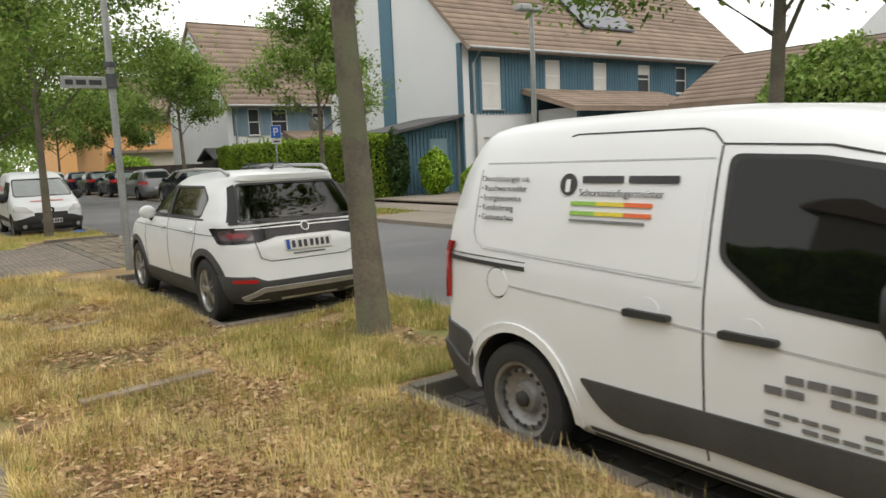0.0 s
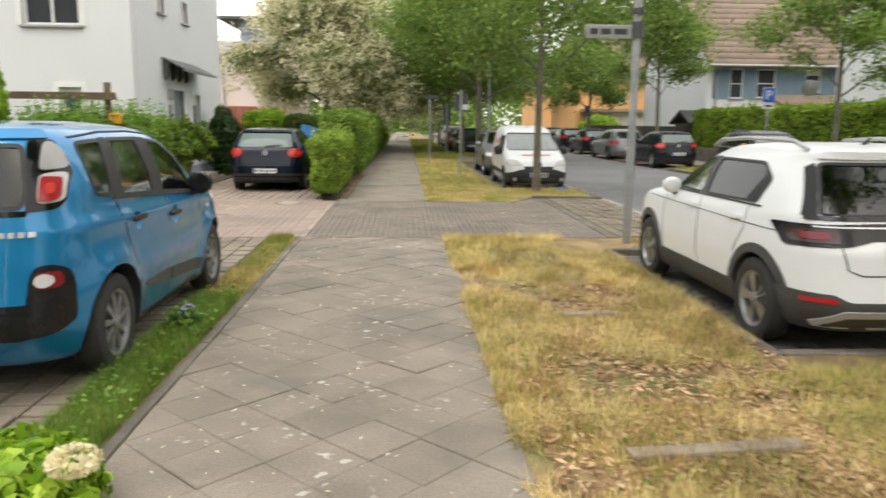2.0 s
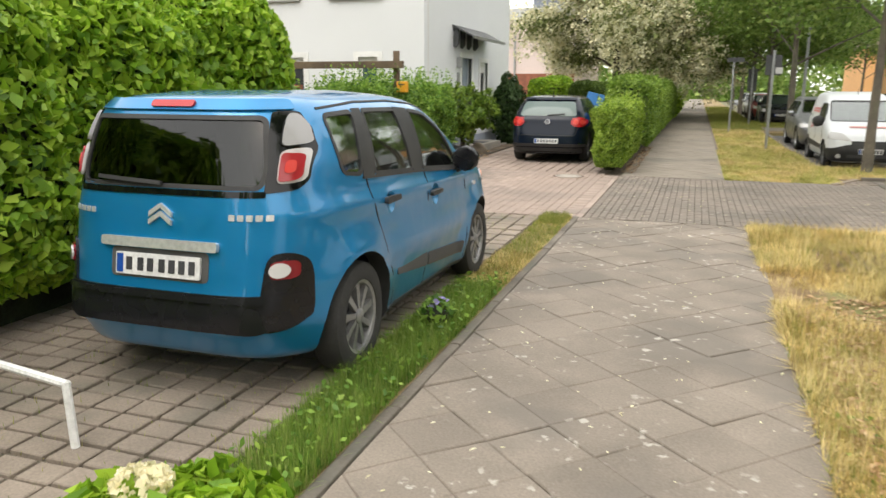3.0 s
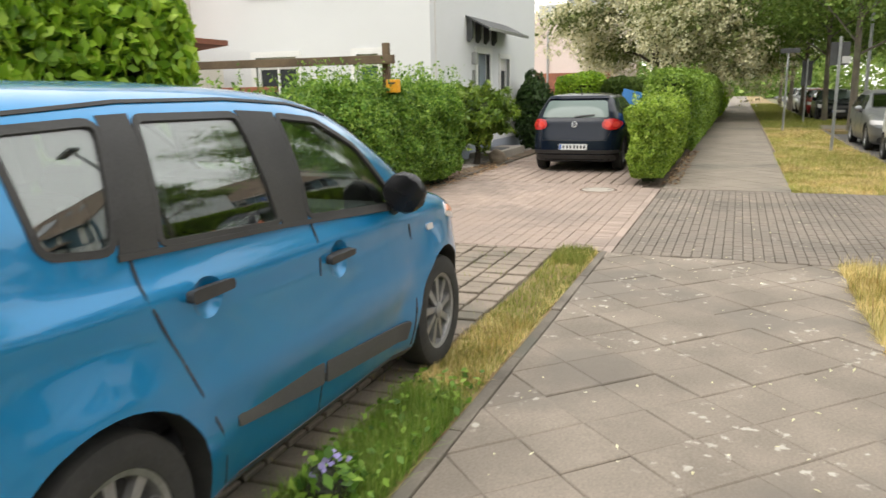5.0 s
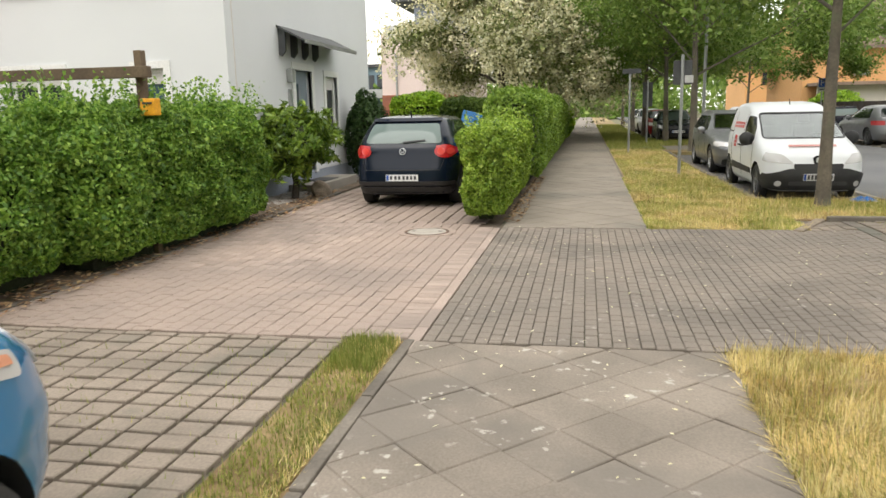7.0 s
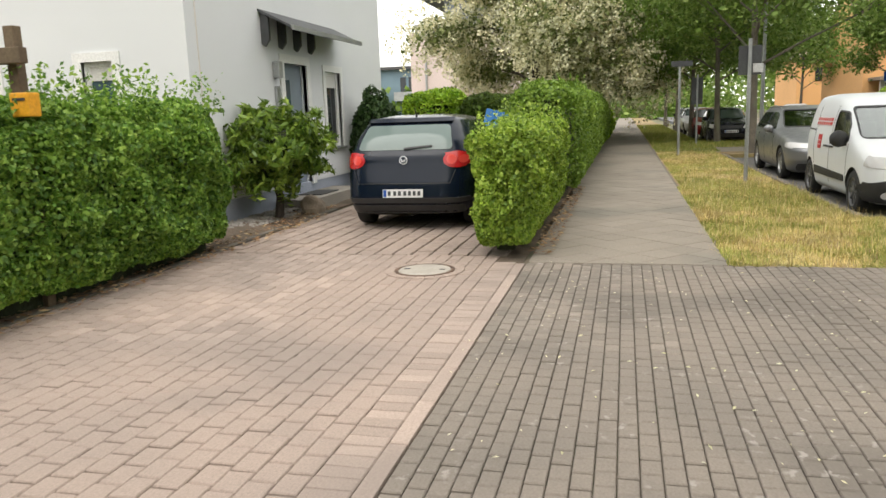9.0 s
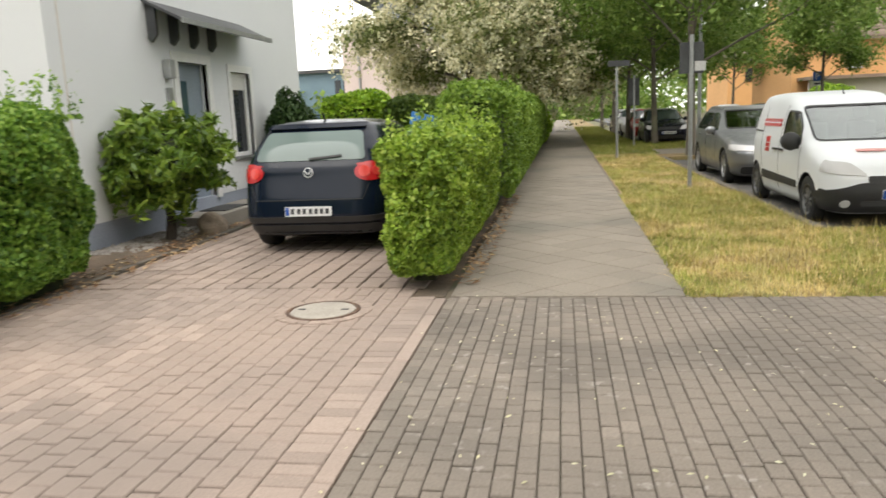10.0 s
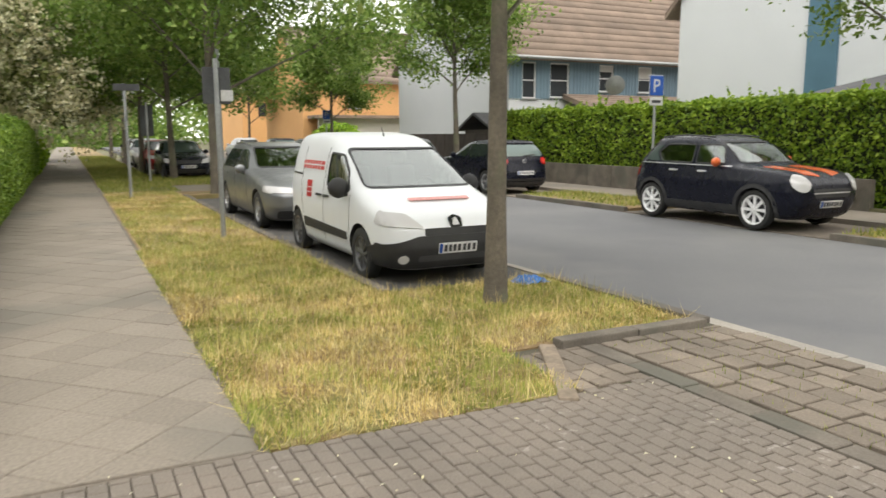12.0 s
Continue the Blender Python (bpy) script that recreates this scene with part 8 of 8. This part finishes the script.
for k in range(70):
    side = rng.random()
    if side < 0.4:
        cs.append((rng.uniform(-60, -9), rng.uniform(80, 150), rng.uniform(0, 1.5)))
    elif side < 0.75:
        cs.append((rng.uniform(-20, 40), rng.uniform(150, 200), rng.uniform(3, 9)))
    else:
        cs.append((rng.uniform(14, 60), rng.uniform(98, 150), rng.uniform(4, 9)))
cs += [(rng.uniform(-12, 16), rng.uniform(135, 175), rng.uniform(0, 3)) for _ in range(40)]
cs = np.array(cs)
idx = rng.integers(0, len(cs), 32000)
d = rng.normal(0, 1, (32000, 3))
d /= np.linalg.norm(d, axis=1, keepdims=True)
pp = cs[idx] + d * np.array([5, 5, 4.5]) * rng.uniform(0.6, 1.05, (32000, 1))
pp[:, 2] = np.maximum(pp[:, 2], 0)
leaf_cloud("woods_foliage", pp, d, 0.6, M["leaf_lime"], woods, rng, 1.3)


# ---------------- grass ----------------
def blades(name, label, regions, count, h, w, mat, seed, keep=None, z=-0.01, tilt=0.8, comb=0.0):
    """Single blades of grass, three corners each, leaning every way."""
    rng = np.random.default_rng(seed)
    ar = np.array([(b - a) * (d - c) * wt for a, b, c, d, wt in regions])
    k = rng.choice(len(regions), count, p=ar / ar.sum())
    reg = np.array(regions)[k]
    x = reg[:, 0] + (reg[:, 1] - reg[:, 0]) * rng.random(count)
    y = reg[:, 2] + (reg[:, 3] - reg[:, 2]) * rng.random(count)
    if keep is not None:
        nz = np.array([noise.noise((a * 0.8, b * 0.8, 7.3)) + 0.6 * noise.noise((a * 2.3, b * 2.3, 1.3)) for a, b in zip(x, y)])
        ok = nz * keep[0] > keep[1] + rng.normal(0, 0.12, count)
        x, y = x[ok], y[ok]
    n = len(x)
    a = rng.uniform(0, 2 * math.pi, n)
    if comb:
        # tufts: neighbours lean roughly the same way, and long and short patches alternate
        way = np.array([noise.noise((p * 2.2, q * 2.2, 4.4)) * 7.0 + noise.noise((p * 6.0, q * 6.0, 8.8)) * 2.5 for p, q in zip(x, y)])
        a = way + rng.normal(0, 1.4 - comb, n)
    ln = h * rng.uniform(0.4, 1.5, n)
    tl = np.abs(rng.normal(0, tilt, n)).clip(0, 1.45)
    v = np.empty((n, 3, 3))
    sx, sy = -np.sin(a) * w / 2, np.cos(a) * w / 2
    zz = np.full(n, z)
    v[:, 0] = np.stack([x - sx, y - sy, zz], 1)
    v[:, 1] = np.stack([x + sx, y + sy, zz], 1)
    v[:, 2] = np.stack([x + np.cos(a) * np.sin(tl) * ln, y + np.sin(a) * np.sin(tl) * ln, zz + np.cos(tl) * ln + 0.012], 1)
    ob = mesh_np(name, v.reshape(-1, 3), np.arange(3 * n).reshape(n, 3), mat)
    return tagged(ob, label, "grass", kind="stuff")


NEAR = [(-0.05, 2.03, 1.2, 12.17, 1.0), (2.03, 2.17, 0.6, 3.98, 1.0), (2.0, 3.9, 4.1, 6.72, 1.0), (2.1, 3.8, 11.25, 12.1, 0.6)]
MID = [(-0.13, 1.78, 16.97, 24.0, 1.0), (1.7, 3.6, 17.92, 20.1, 1.0), (-0.05, 1.7, 24, 35, 0.5)]
blades("dry_grass", "dry straw-coloured mown grass on the verge", NEAR, 210000, 0.07, 0.006, M["grass_dry"], 1, (1, -0.24), -0.008, 1.35, 0.5)
blades("green_grass", "patches of green grass among the straw", NEAR, 100000, 0.06, 0.006, M["grass_green"], 2, (1, 0.2), -0.008, 0.9)
blades("green_grass", "greener grass round the tree", [(1.6, 3.95, 4.1, 6.7, 1.0), (1.3, 2.0, 2.8, 4.6, 0.6)], 60000, 0.06, 0.006, M["grass_mid"], 22, (1, -0.2), -0.008, 0.9)
blades("straw", "loose dry straw lying on the verge", NEAR, 60000, 0.13, 0.006, M["grass_dry"], 23, (1, -0.12), 0.006, 3.0, 1.0)
blades("straw", "loose dry straw on the verge beyond the drive", MID, 16000, 0.13, 0.006, M["grass_dry"], 24, None, 0.006, 3.0)
blades("dry_grass", "dry grass on the verge beyond the drive", MID, 70000, 0.05, 0.007, M["grass_dry"], 3, (-1, 0.02), -0.008, 1.35, 0.7)
blades("green_grass", "green grass on the verge beyond the drive", MID, 120000, 0.043, 0.006, M["grass_mid"], 4, (1, -0.22), -0.008, 1.2, 0.6)
blades("green_grass", "tufts of grass further down the verge", [(-0.05, 1.9, 35, 75, 1.0), (1.9, 3.9, 37.7, 43.9, 1.0), (9.6, 11.3, 25.7, 29.7, 1), (9.6, 11.3, 16.7, 20.8, 1)], 32000, 0.09, 0.02, M["grass_green"], 6, None, -0.01, 0.7)
blades("fresh_grass", "long fresh grass along the footpath's edge", [(-2.42, -2.08, 1.5, 8.4, 1.0)], 38000, 0.11, 0.005, M["grass_fresh"], 7, None, 0.0, 0.6)
blades("green_grass", "yellowing grass along the footpath's edge", [(-2.44, -2.08, 8.2, 12.12, 1.0)], 7000, 0.035, 0.006, M["grass_green"], 8, None, 0.0, 1.0)
blades("dry_grass", "dry grass along the footpath's edge", [(-2.44, -2.08, 8.6, 12.12, 1.0)], 12000, 0.045, 0.006, M["grass_dry"], 9, (1, -0.15), 0.0, 1.3, 0.6)
blades("grass_tuft", "yellowish tuft of grass at the end of the strip", [(-2.42, -2.1, 11.5, 12.1, 1.0)], 2600, 0.075, 0.007, M["grass_green"], 10, None, 0.0, 1.0)
blades("grass_tuft", "tall green tuft beside the tree", [(3.65, 3.9, 5.7, 6.0, 1.0)], 70, 0.16, 0.012, M["grass_fresh"], 12, None, 0.0, 0.5)
blades("paver_grass", "sparse grass in the joints of the pavers", [(-5.4, -2.5, 2.0, 12.0, 1.0), (2.5, 3.7, 12.7, 17.7, 1.2)], 4600, 0.035, 0.006, M["grass_green"], 11, None, -0.015, 0.8)


def litter(name, label, regions, count, size, mat, seed, z=0.012):
    rng = np.random.default_rng(seed)
    ar = np.array([(b - a) * (d - c) for a, b, c, d in regions])
    reg = np.array(regions)[rng.choice(len(regions), count, p=ar / ar.sum())]
    p = np.stack([reg[:, 0] + (reg[:, 1] - reg[:, 0]) * rng.random(count), reg[:, 2] + (reg[:, 3] - reg[:, 2]) * rng.random(count), np.full(count, z) + rng.random(count) * 0.02], 1)
    ob = leaf_cloud(name, p, np.tile([0, 0, 2.0], (count, 1)), size, mat, None, rng, 2.4, 0.35)
    return tagged(ob, label, "leaf litter", kind="stuff")


litter("leaf_litter", "brown leaf litter and cut straw on the verge", [(0.1, 2.0, 1.4, 9.0), (2.1, 3.2, 4.3, 6.2)], 14000, 0.024, M["litter"], 1)
litter("leaf_litter", "brown leaf litter lying thick on the verge beside the kerb", [(0.5, 2.15, 1.0, 3.85), (0.9, 2.0, 3.85, 5.6)], 16000, 0.027, M["litter"], 5)
litter("leaf_litter", "brown leaf litter under the hedges", [(-5.9, -5.3, 12, 20.4), (-6.2, -5.6, 20.4, 21.4), (-2.0, -1.75, 17.4, 24)], 1800, 0.03, M["litter"], 2)
litter("petals", "small pale flecks on paving and grass", [(-1.9, 0.0, 3, 12.4), (-2.0, 2.3, 12.8, 17.0)], 420, 0.012, M["blossom"], 3, 0.004)
fl = ball_bush("lilac wildflower growing in the grass strip", -2.24, 7.35, 0.12, 0.12, 0.16, 0.1, M["leaf_privet"], 150, 0.035, 60, name="wildflower")
d = np.random.default_rng(8).normal(0, 1, (14, 3)) * np.array([0.03, 0.05, 0.02]) + np.array([0.02, 0, 0.2])
tagged(leaf_cloud("petals", d, d * 0 + np.array([0, 0, 1.0]), 0.028, M["petal_lilac"], fl, np.random.default_rng(9), 1.1), kind="stuff")

rng = np.random.default_rng(33)
wp = np.stack([rng.uniform(-2.45, -2.06, 1500), rng.uniform(3.0, 8.6, 1500), rng.uniform(0.02, 0.12, 1500)], 1)
tagged(leaf_cloud("weeds", wp, np.tile([0, 0, 1.2], (1500, 1)), 0.024, M["leaf_privet"], None, rng, 1.8), "leafy weeds among the long grass", "weeds", kind="stuff")
wp = np.stack([rng.uniform(0.05, 3.8, 2600), rng.uniform(3.6, 6.7, 2600), rng.uniform(0.0, 0.035, 2600)], 1)
wp = wp[(wp[:, 0] < 1.9) | ((wp[:, 1] > 4.2) & (wp[:, 1] < 6.6))]
wp = wp[np.array([noise.noise((a * 0.8, b * 0.8, 7.3)) > 0.1 for a, b, _ in wp])]
tagged(leaf_cloud("clover", wp, np.tile([0, 0, 1.5], (len(wp), 1)), 0.03, M["grass_fresh"], None, rng, 1.4), "low green clover in the verge", "weeds", kind="stuff")
# unseen foliage behind the start of the walk, added to darken reflections in the cars
back = tagged(new("unseen_back_foliage"), "unseen foliage added behind the start to darken car reflections", "woods", kind="stuff")
cs = np.array([(rng.uniform(-30, 40), rng.uniform(-45, -18), rng.uniform(0, 12)) for _ in range(70)] + [(rng.uniform(16, 30), rng.uniform(-22, 0), rng.uniform(0, 5)) for _ in range(18)] + [(rng.uniform(-30, -12), rng.uniform(-22, 8), rng.uniform(0, 4)) for _ in range(14)])
idx = rng.integers(0, len(cs), 13000)
d = rng.normal(0, 1, (13000, 3))
d /= np.linalg.norm(d, axis=1, keepdims=True)
pp = cs[idx] + d * np.array([4, 4, 4]) * rng.uniform(0.5, 1.05, (13000, 1))
pp[:, 2] = np.maximum(pp[:, 2], 0)
leaf_cloud("woods_foliage", pp, d, 1.4, M["leaf_lime"], back, rng, 1.3)


# ---------------- paving, piece by piece ----------------
def block_mesh(name, poly, thick, mat, bev=0.006):
    """A paving block from a plan polygon, chamfered along its top edge."""
    c = Vector((sum(p[0] for p in poly) / len(poly), sum(p[1] for p in poly) / len(poly)))
    inner = []
    for p in poly:
        d = Vector(p) - c
        inner.append(c + d * max(0.0, 1 - bev * 1.4 / max(d.length, 1e-3)))
    n = len(poly)
    vs = [(p[0], p[1], -thick) for p in poly] + [(p[0], p[1], -bev) for p in poly] + [(p.x, p.y, 0) for p in inner]
    fs = [tuple(range(2 * n, 3 * n))]
    for k in range(n):
        q = (k + 1) % n
        fs += [(k, q, n + q, n + k), (n + k, n + q, 2 * n + q, 2 * n + k)]
    me = bpy.data.meshes.new(name)
    me.from_pydata(vs, [], fs)
    me.materials.append(mat)
    return me


def area_of(poly):
    return abs(sum(a[0] * b[1] - b[0] * a[1] for a, b in zip(poly, poly[1:] + poly[:1]))) / 2


def clip(poly, axis, val, keep_low):
    out = []
    for a, b in zip(poly, poly[1:] + poly[:1]):
        ia, ib = ((a[axis] <= val) == keep_low), ((b[axis] <= val) == keep_low)
        if ia:
            out.append(a)
        if ia != ib:
            t = (val - a[axis]) / (b[axis] - a[axis])
            out.append((a[0] + (b[0] - a[0]) * t, a[1] + (b[1] - a[1]) * t))
    return out


def lay_blocks(root, name, pieces, mat, z, limit, near, rnd, jitter=0.003, tip=0.5):
    """Lays blocks: the ones in the near stretch as pieces of their own on shared meshes, the rest joined. Pieces: (x, y, mesh key, polygon)."""
    cache, vs, fs, made = {}, [], [], 0
    for (x, y, key, poly) in pieces:
        dz = rnd.uniform(-jitter, jitter)
        if key not in cache:
            cache[key] = block_mesh(name, poly, 0.05, mat)
        me = cache[key]
        if made < limit and near[0] <= y <= near[1]:
            ob = new(name, me)
            ob.parent = root
            ob.matrix_basis = pose(x, y, z + dz, rnd.uniform(-tip, tip), rnd.uniform(-tip, tip), 0)
            made += 1
        else:
            o = len(vs)
            tx, ty = math.tan(radians(rnd.uniform(-tip, tip))), math.tan(radians(rnd.uniform(-tip, tip)))
            vs += [(v.co.x + x, v.co.y + y, v.co.z + z + dz + v.co.x * tx + v.co.y * ty) for v in me.vertices]
            fs += [tuple(o + i for i in f.vertices) for f in me.polygons]
    if vs:
        me = bpy.data.meshes.new(name + "_field")
        me.from_pydata(vs, [], fs)
        me.materials.append(mat)
        ob = new(name + "_field", me)
        ob.parent = root
        tagged(ob, kind="stuff")


def diagonal(x0, x1, y0, y1, side, gap):
    """Square slabs laid on the diagonal, cut along the edges."""
    h = side / math.sqrt(2)
    out = []
    i = 0
    y = y0 - h
    while y < y1 + h:
        x = x0 + (h if i % 2 else 0)
        while x < x1 + h:
            g = h - gap
            poly = [(x - g, y), (x, y - g), (x + g, y), (x, y + g)]
            for ax, v, lo in ((0, x0, False), (0, x1, True), (1, y0, False), (1, y1, True)):
                poly = clip(poly, ax, v, lo) if poly else poly
            if len(poly) > 2 and area_of(poly) > 0.003:
                key = "full" if len(poly) == 4 and area_of(poly) > 1.9 * g * g else ("c", round(x - x0, 2), i % 2, round(y, 2) if y - h < y0 or y + h > y1 else 0)
                out.append((x, y, key, [(p[0] - x, p[1] - y) for p in poly]))
            x += 2 * h
        y += h
        i += 1
    return out


def running(x0, x1, y0, y1, w, l, gap, along='y', rnd=random.Random(4), gy=1.0, stagger=0.5):
    """Blocks in columns, each column shifted by part of a block."""
    out = []
    if along == 'y':
        n = round((x1 - x0) / w)
        w = (x1 - x0) / n
        for i in range(n):
            y = y0 - l * (stagger if i % 2 else 0.0) + rnd.uniform(-0.2, 0.2) * l * (stagger > 0)
            while y < y1:
                a, b = max(y, y0), min(y + l, y1)
                if b - a > 0.03:
                    k = round(b - a, 2)
                    hx, hy = w / 2 - gap, (b - a) / 2 - gap * gy
                    out.append((x0 + w * (i + 0.5), (a + b) / 2, k, [(-hx, -hy), (hx, -hy), (hx, hy), (-hx, hy)]))
                y += l
    return out


rnd = random.Random(12)
walk_root = tagged(new("footpath_paving"), "grey-brown concrete slabs laid on the diagonal", kind="structure")
lay_blocks(walk_root, "slab", diagonal(-1.995, -0.005, -2, 12.13, 0.35, 0.0014), M["slab"], 0.0, 300, (2.0, 12.6), rnd, 0.005, 0.9)
walk2_root = tagged(new("footpath_paving_far"), "worn grey-brown footpath slabs beside the hedge", kind="structure")
lay_blocks(walk2_root, "slab", diagonal(-1.945, -0.125, 17.02, 60, 0.35, 0.0025), M["slab_far"], 0.0, 260, (17.2, 28), rnd, 0.003, 0.3)
structure("footpath_end", box(-1.95, -0.08, 60, 150, -0.02, 0.0), M["slab_far"], "footpath running on to the distance")
cross_root = tagged(new("crossing_paving"), "grey-brown block paving across the footpath", kind="structure")
lay_blocks(cross_root, "paver", running(-1.96, 2.32, 12.16, 16.98, 0.09, 0.128, 0.0022, gy=2.0), M["brick_dark"], 0.0, 300, (14.4, 17.2), rnd, 0.003, 0.8)
corner_root = tagged(new("corner_paving"), "worn pavers at the corner of the verge", kind="structure")
lay_blocks(corner_root, "paver", running(1.78, 2.34, 17.0, 17.76, 0.135, 0.2, 0.006), M["cobble"], -0.006, 60, (17, 18.3), rnd, 0.006, 1.5)
drive_root = tagged(new("drive_paving"), "pinkish block paving of the private drive", kind="structure")
lay_blocks(drive_root, "paver", running(-5.48, -2.27, 12.16, 17.32, 0.125, 0.17, 0.0022, gy=2.0), M["brick_pink"], 0.0, 300, (14.2, 18.2), rnd, 0.003, 0.6)
header_root = tagged(new("header_course"), "pinkish blocks laid crosswise beside the border", kind="structure")
lay_blocks(header_root, "paver", running(-2.27, -2.06, 12.2, 17.0, 0.21, 0.1, 0.0026), M["brick_pink"], 0.0, 60, (12.2, 17.2), rnd, 0.003, 0.8)
border_root = tagged(new("border_row"), "pale row of edging blocks between the two pavings", kind="structure")
lay_blocks(border_root, "edging_block", [(-2.01, 12.2 + 0.5 * k, "b", [(-0.043, -0.245), (0.043, -0.245), (0.043, 0.245), (-0.043, 0.245)]) for k in range(10)], M["brick_pink"], 0.004, 60, (10, 20), rnd, 0.002, 0.2)
edge_root = tagged(new("outer_border"), "pale concrete border towards the road", kind="structure")
lay_blocks(edge_root, "edging_block", [(2.42, 12.5 + 0.5 * k, "b", [(-0.075, -0.245), (0.075, -0.245), (0.075, 0.245), (-0.075, 0.245)]) for k in range(11)], M["kerb"], -0.004, 60, (10, 20), rnd, 0.003, 0.4)
apron_root = tagged(new("apron_paving"), "uneven square pavers with grass in the joints, towards the road", kind="structure")
lay_blocks(apron_root, "paver", running(2.52, 3.72, 12.3, 17.75, 0.2, 0.24, 0.010), M["cobble"], -0.004, 200, (12, 18.3), rnd, 0.008, 1.5)
stand_root = tagged(new("car_stand_paving"), "grass pavers with wide mossy joints under the blue car", kind="structure")
lay_blocks(stand_root, "paver", running(-5.55, -2.48, 0.0, 12.13, 0.2, 0.165, 0.012, stagger=0), M["paver_big"], 0.0, 300, (3.8, 12.2), rnd, 0.006, 1.0)
stand2_root = tagged(new("hatchback_stand_paving"), "square pavers with open joints behind the hedge", kind="structure")
lay_blocks(stand2_root, "paver", running(-5.46, -2.2, 17.34, 24.2, 0.2, 0.2, 0.011, stagger=0), M["brick_pink"], 0.0, 200, (17, 24), rnd, 0.004, 0.8)
bay_root = tagged(new("bay_paving"), "dark square pavers of the parking bay", kind="structure")
lay_blocks(bay_root, "paver", running(2.2, 3.98, 6.88, 11.03, 0.2, 0.2, 0.006), M["bay"], -0.06, 100, (6.8, 9), rnd, 0.003, 0.5)
bay2_root = tagged(new("near_bay_paving"), "dark square pavers of the near parking bay", kind="structure")
lay_blocks(bay2_root, "paver", running(2.2, 3.98, 0.1, 3.93, 0.2, 0.2, 0.006), M["bay"], -0.1, 200, (0.5, 4.5), rnd, 0.003, 0.5)
peb = tagged(new("pebble_strip"), "grey pebbles along the house wall", "pebbles", kind="stuff")
pv, pf = [], []
rg = random.Random(3)
for k in range(900):
    x, y, s = rg.uniform(-6.48, -6.15) if k % 3 else rg.uniform(-6.45, -5.85), rg.uniform(18.9, 20.9) if k % 2 else rg.uniform(23.3, 26), rg.uniform(0.02, 0.05)
    o = len(pv)
    pv += [(x - s, y, 0.03), (x, y - s, 0.025), (x + s, y, 0.03), (x, y + s, 0.025), (x, y, 0.03 + s * 0.7), (x, y, 0)]
    pf += [(o + a, o + b, o + 4) for a, b in ((0, 1), (1, 2), (2, 3), (3, 0))]
mesh_np("pebbles", pv, pf, M["pebble"], peb)
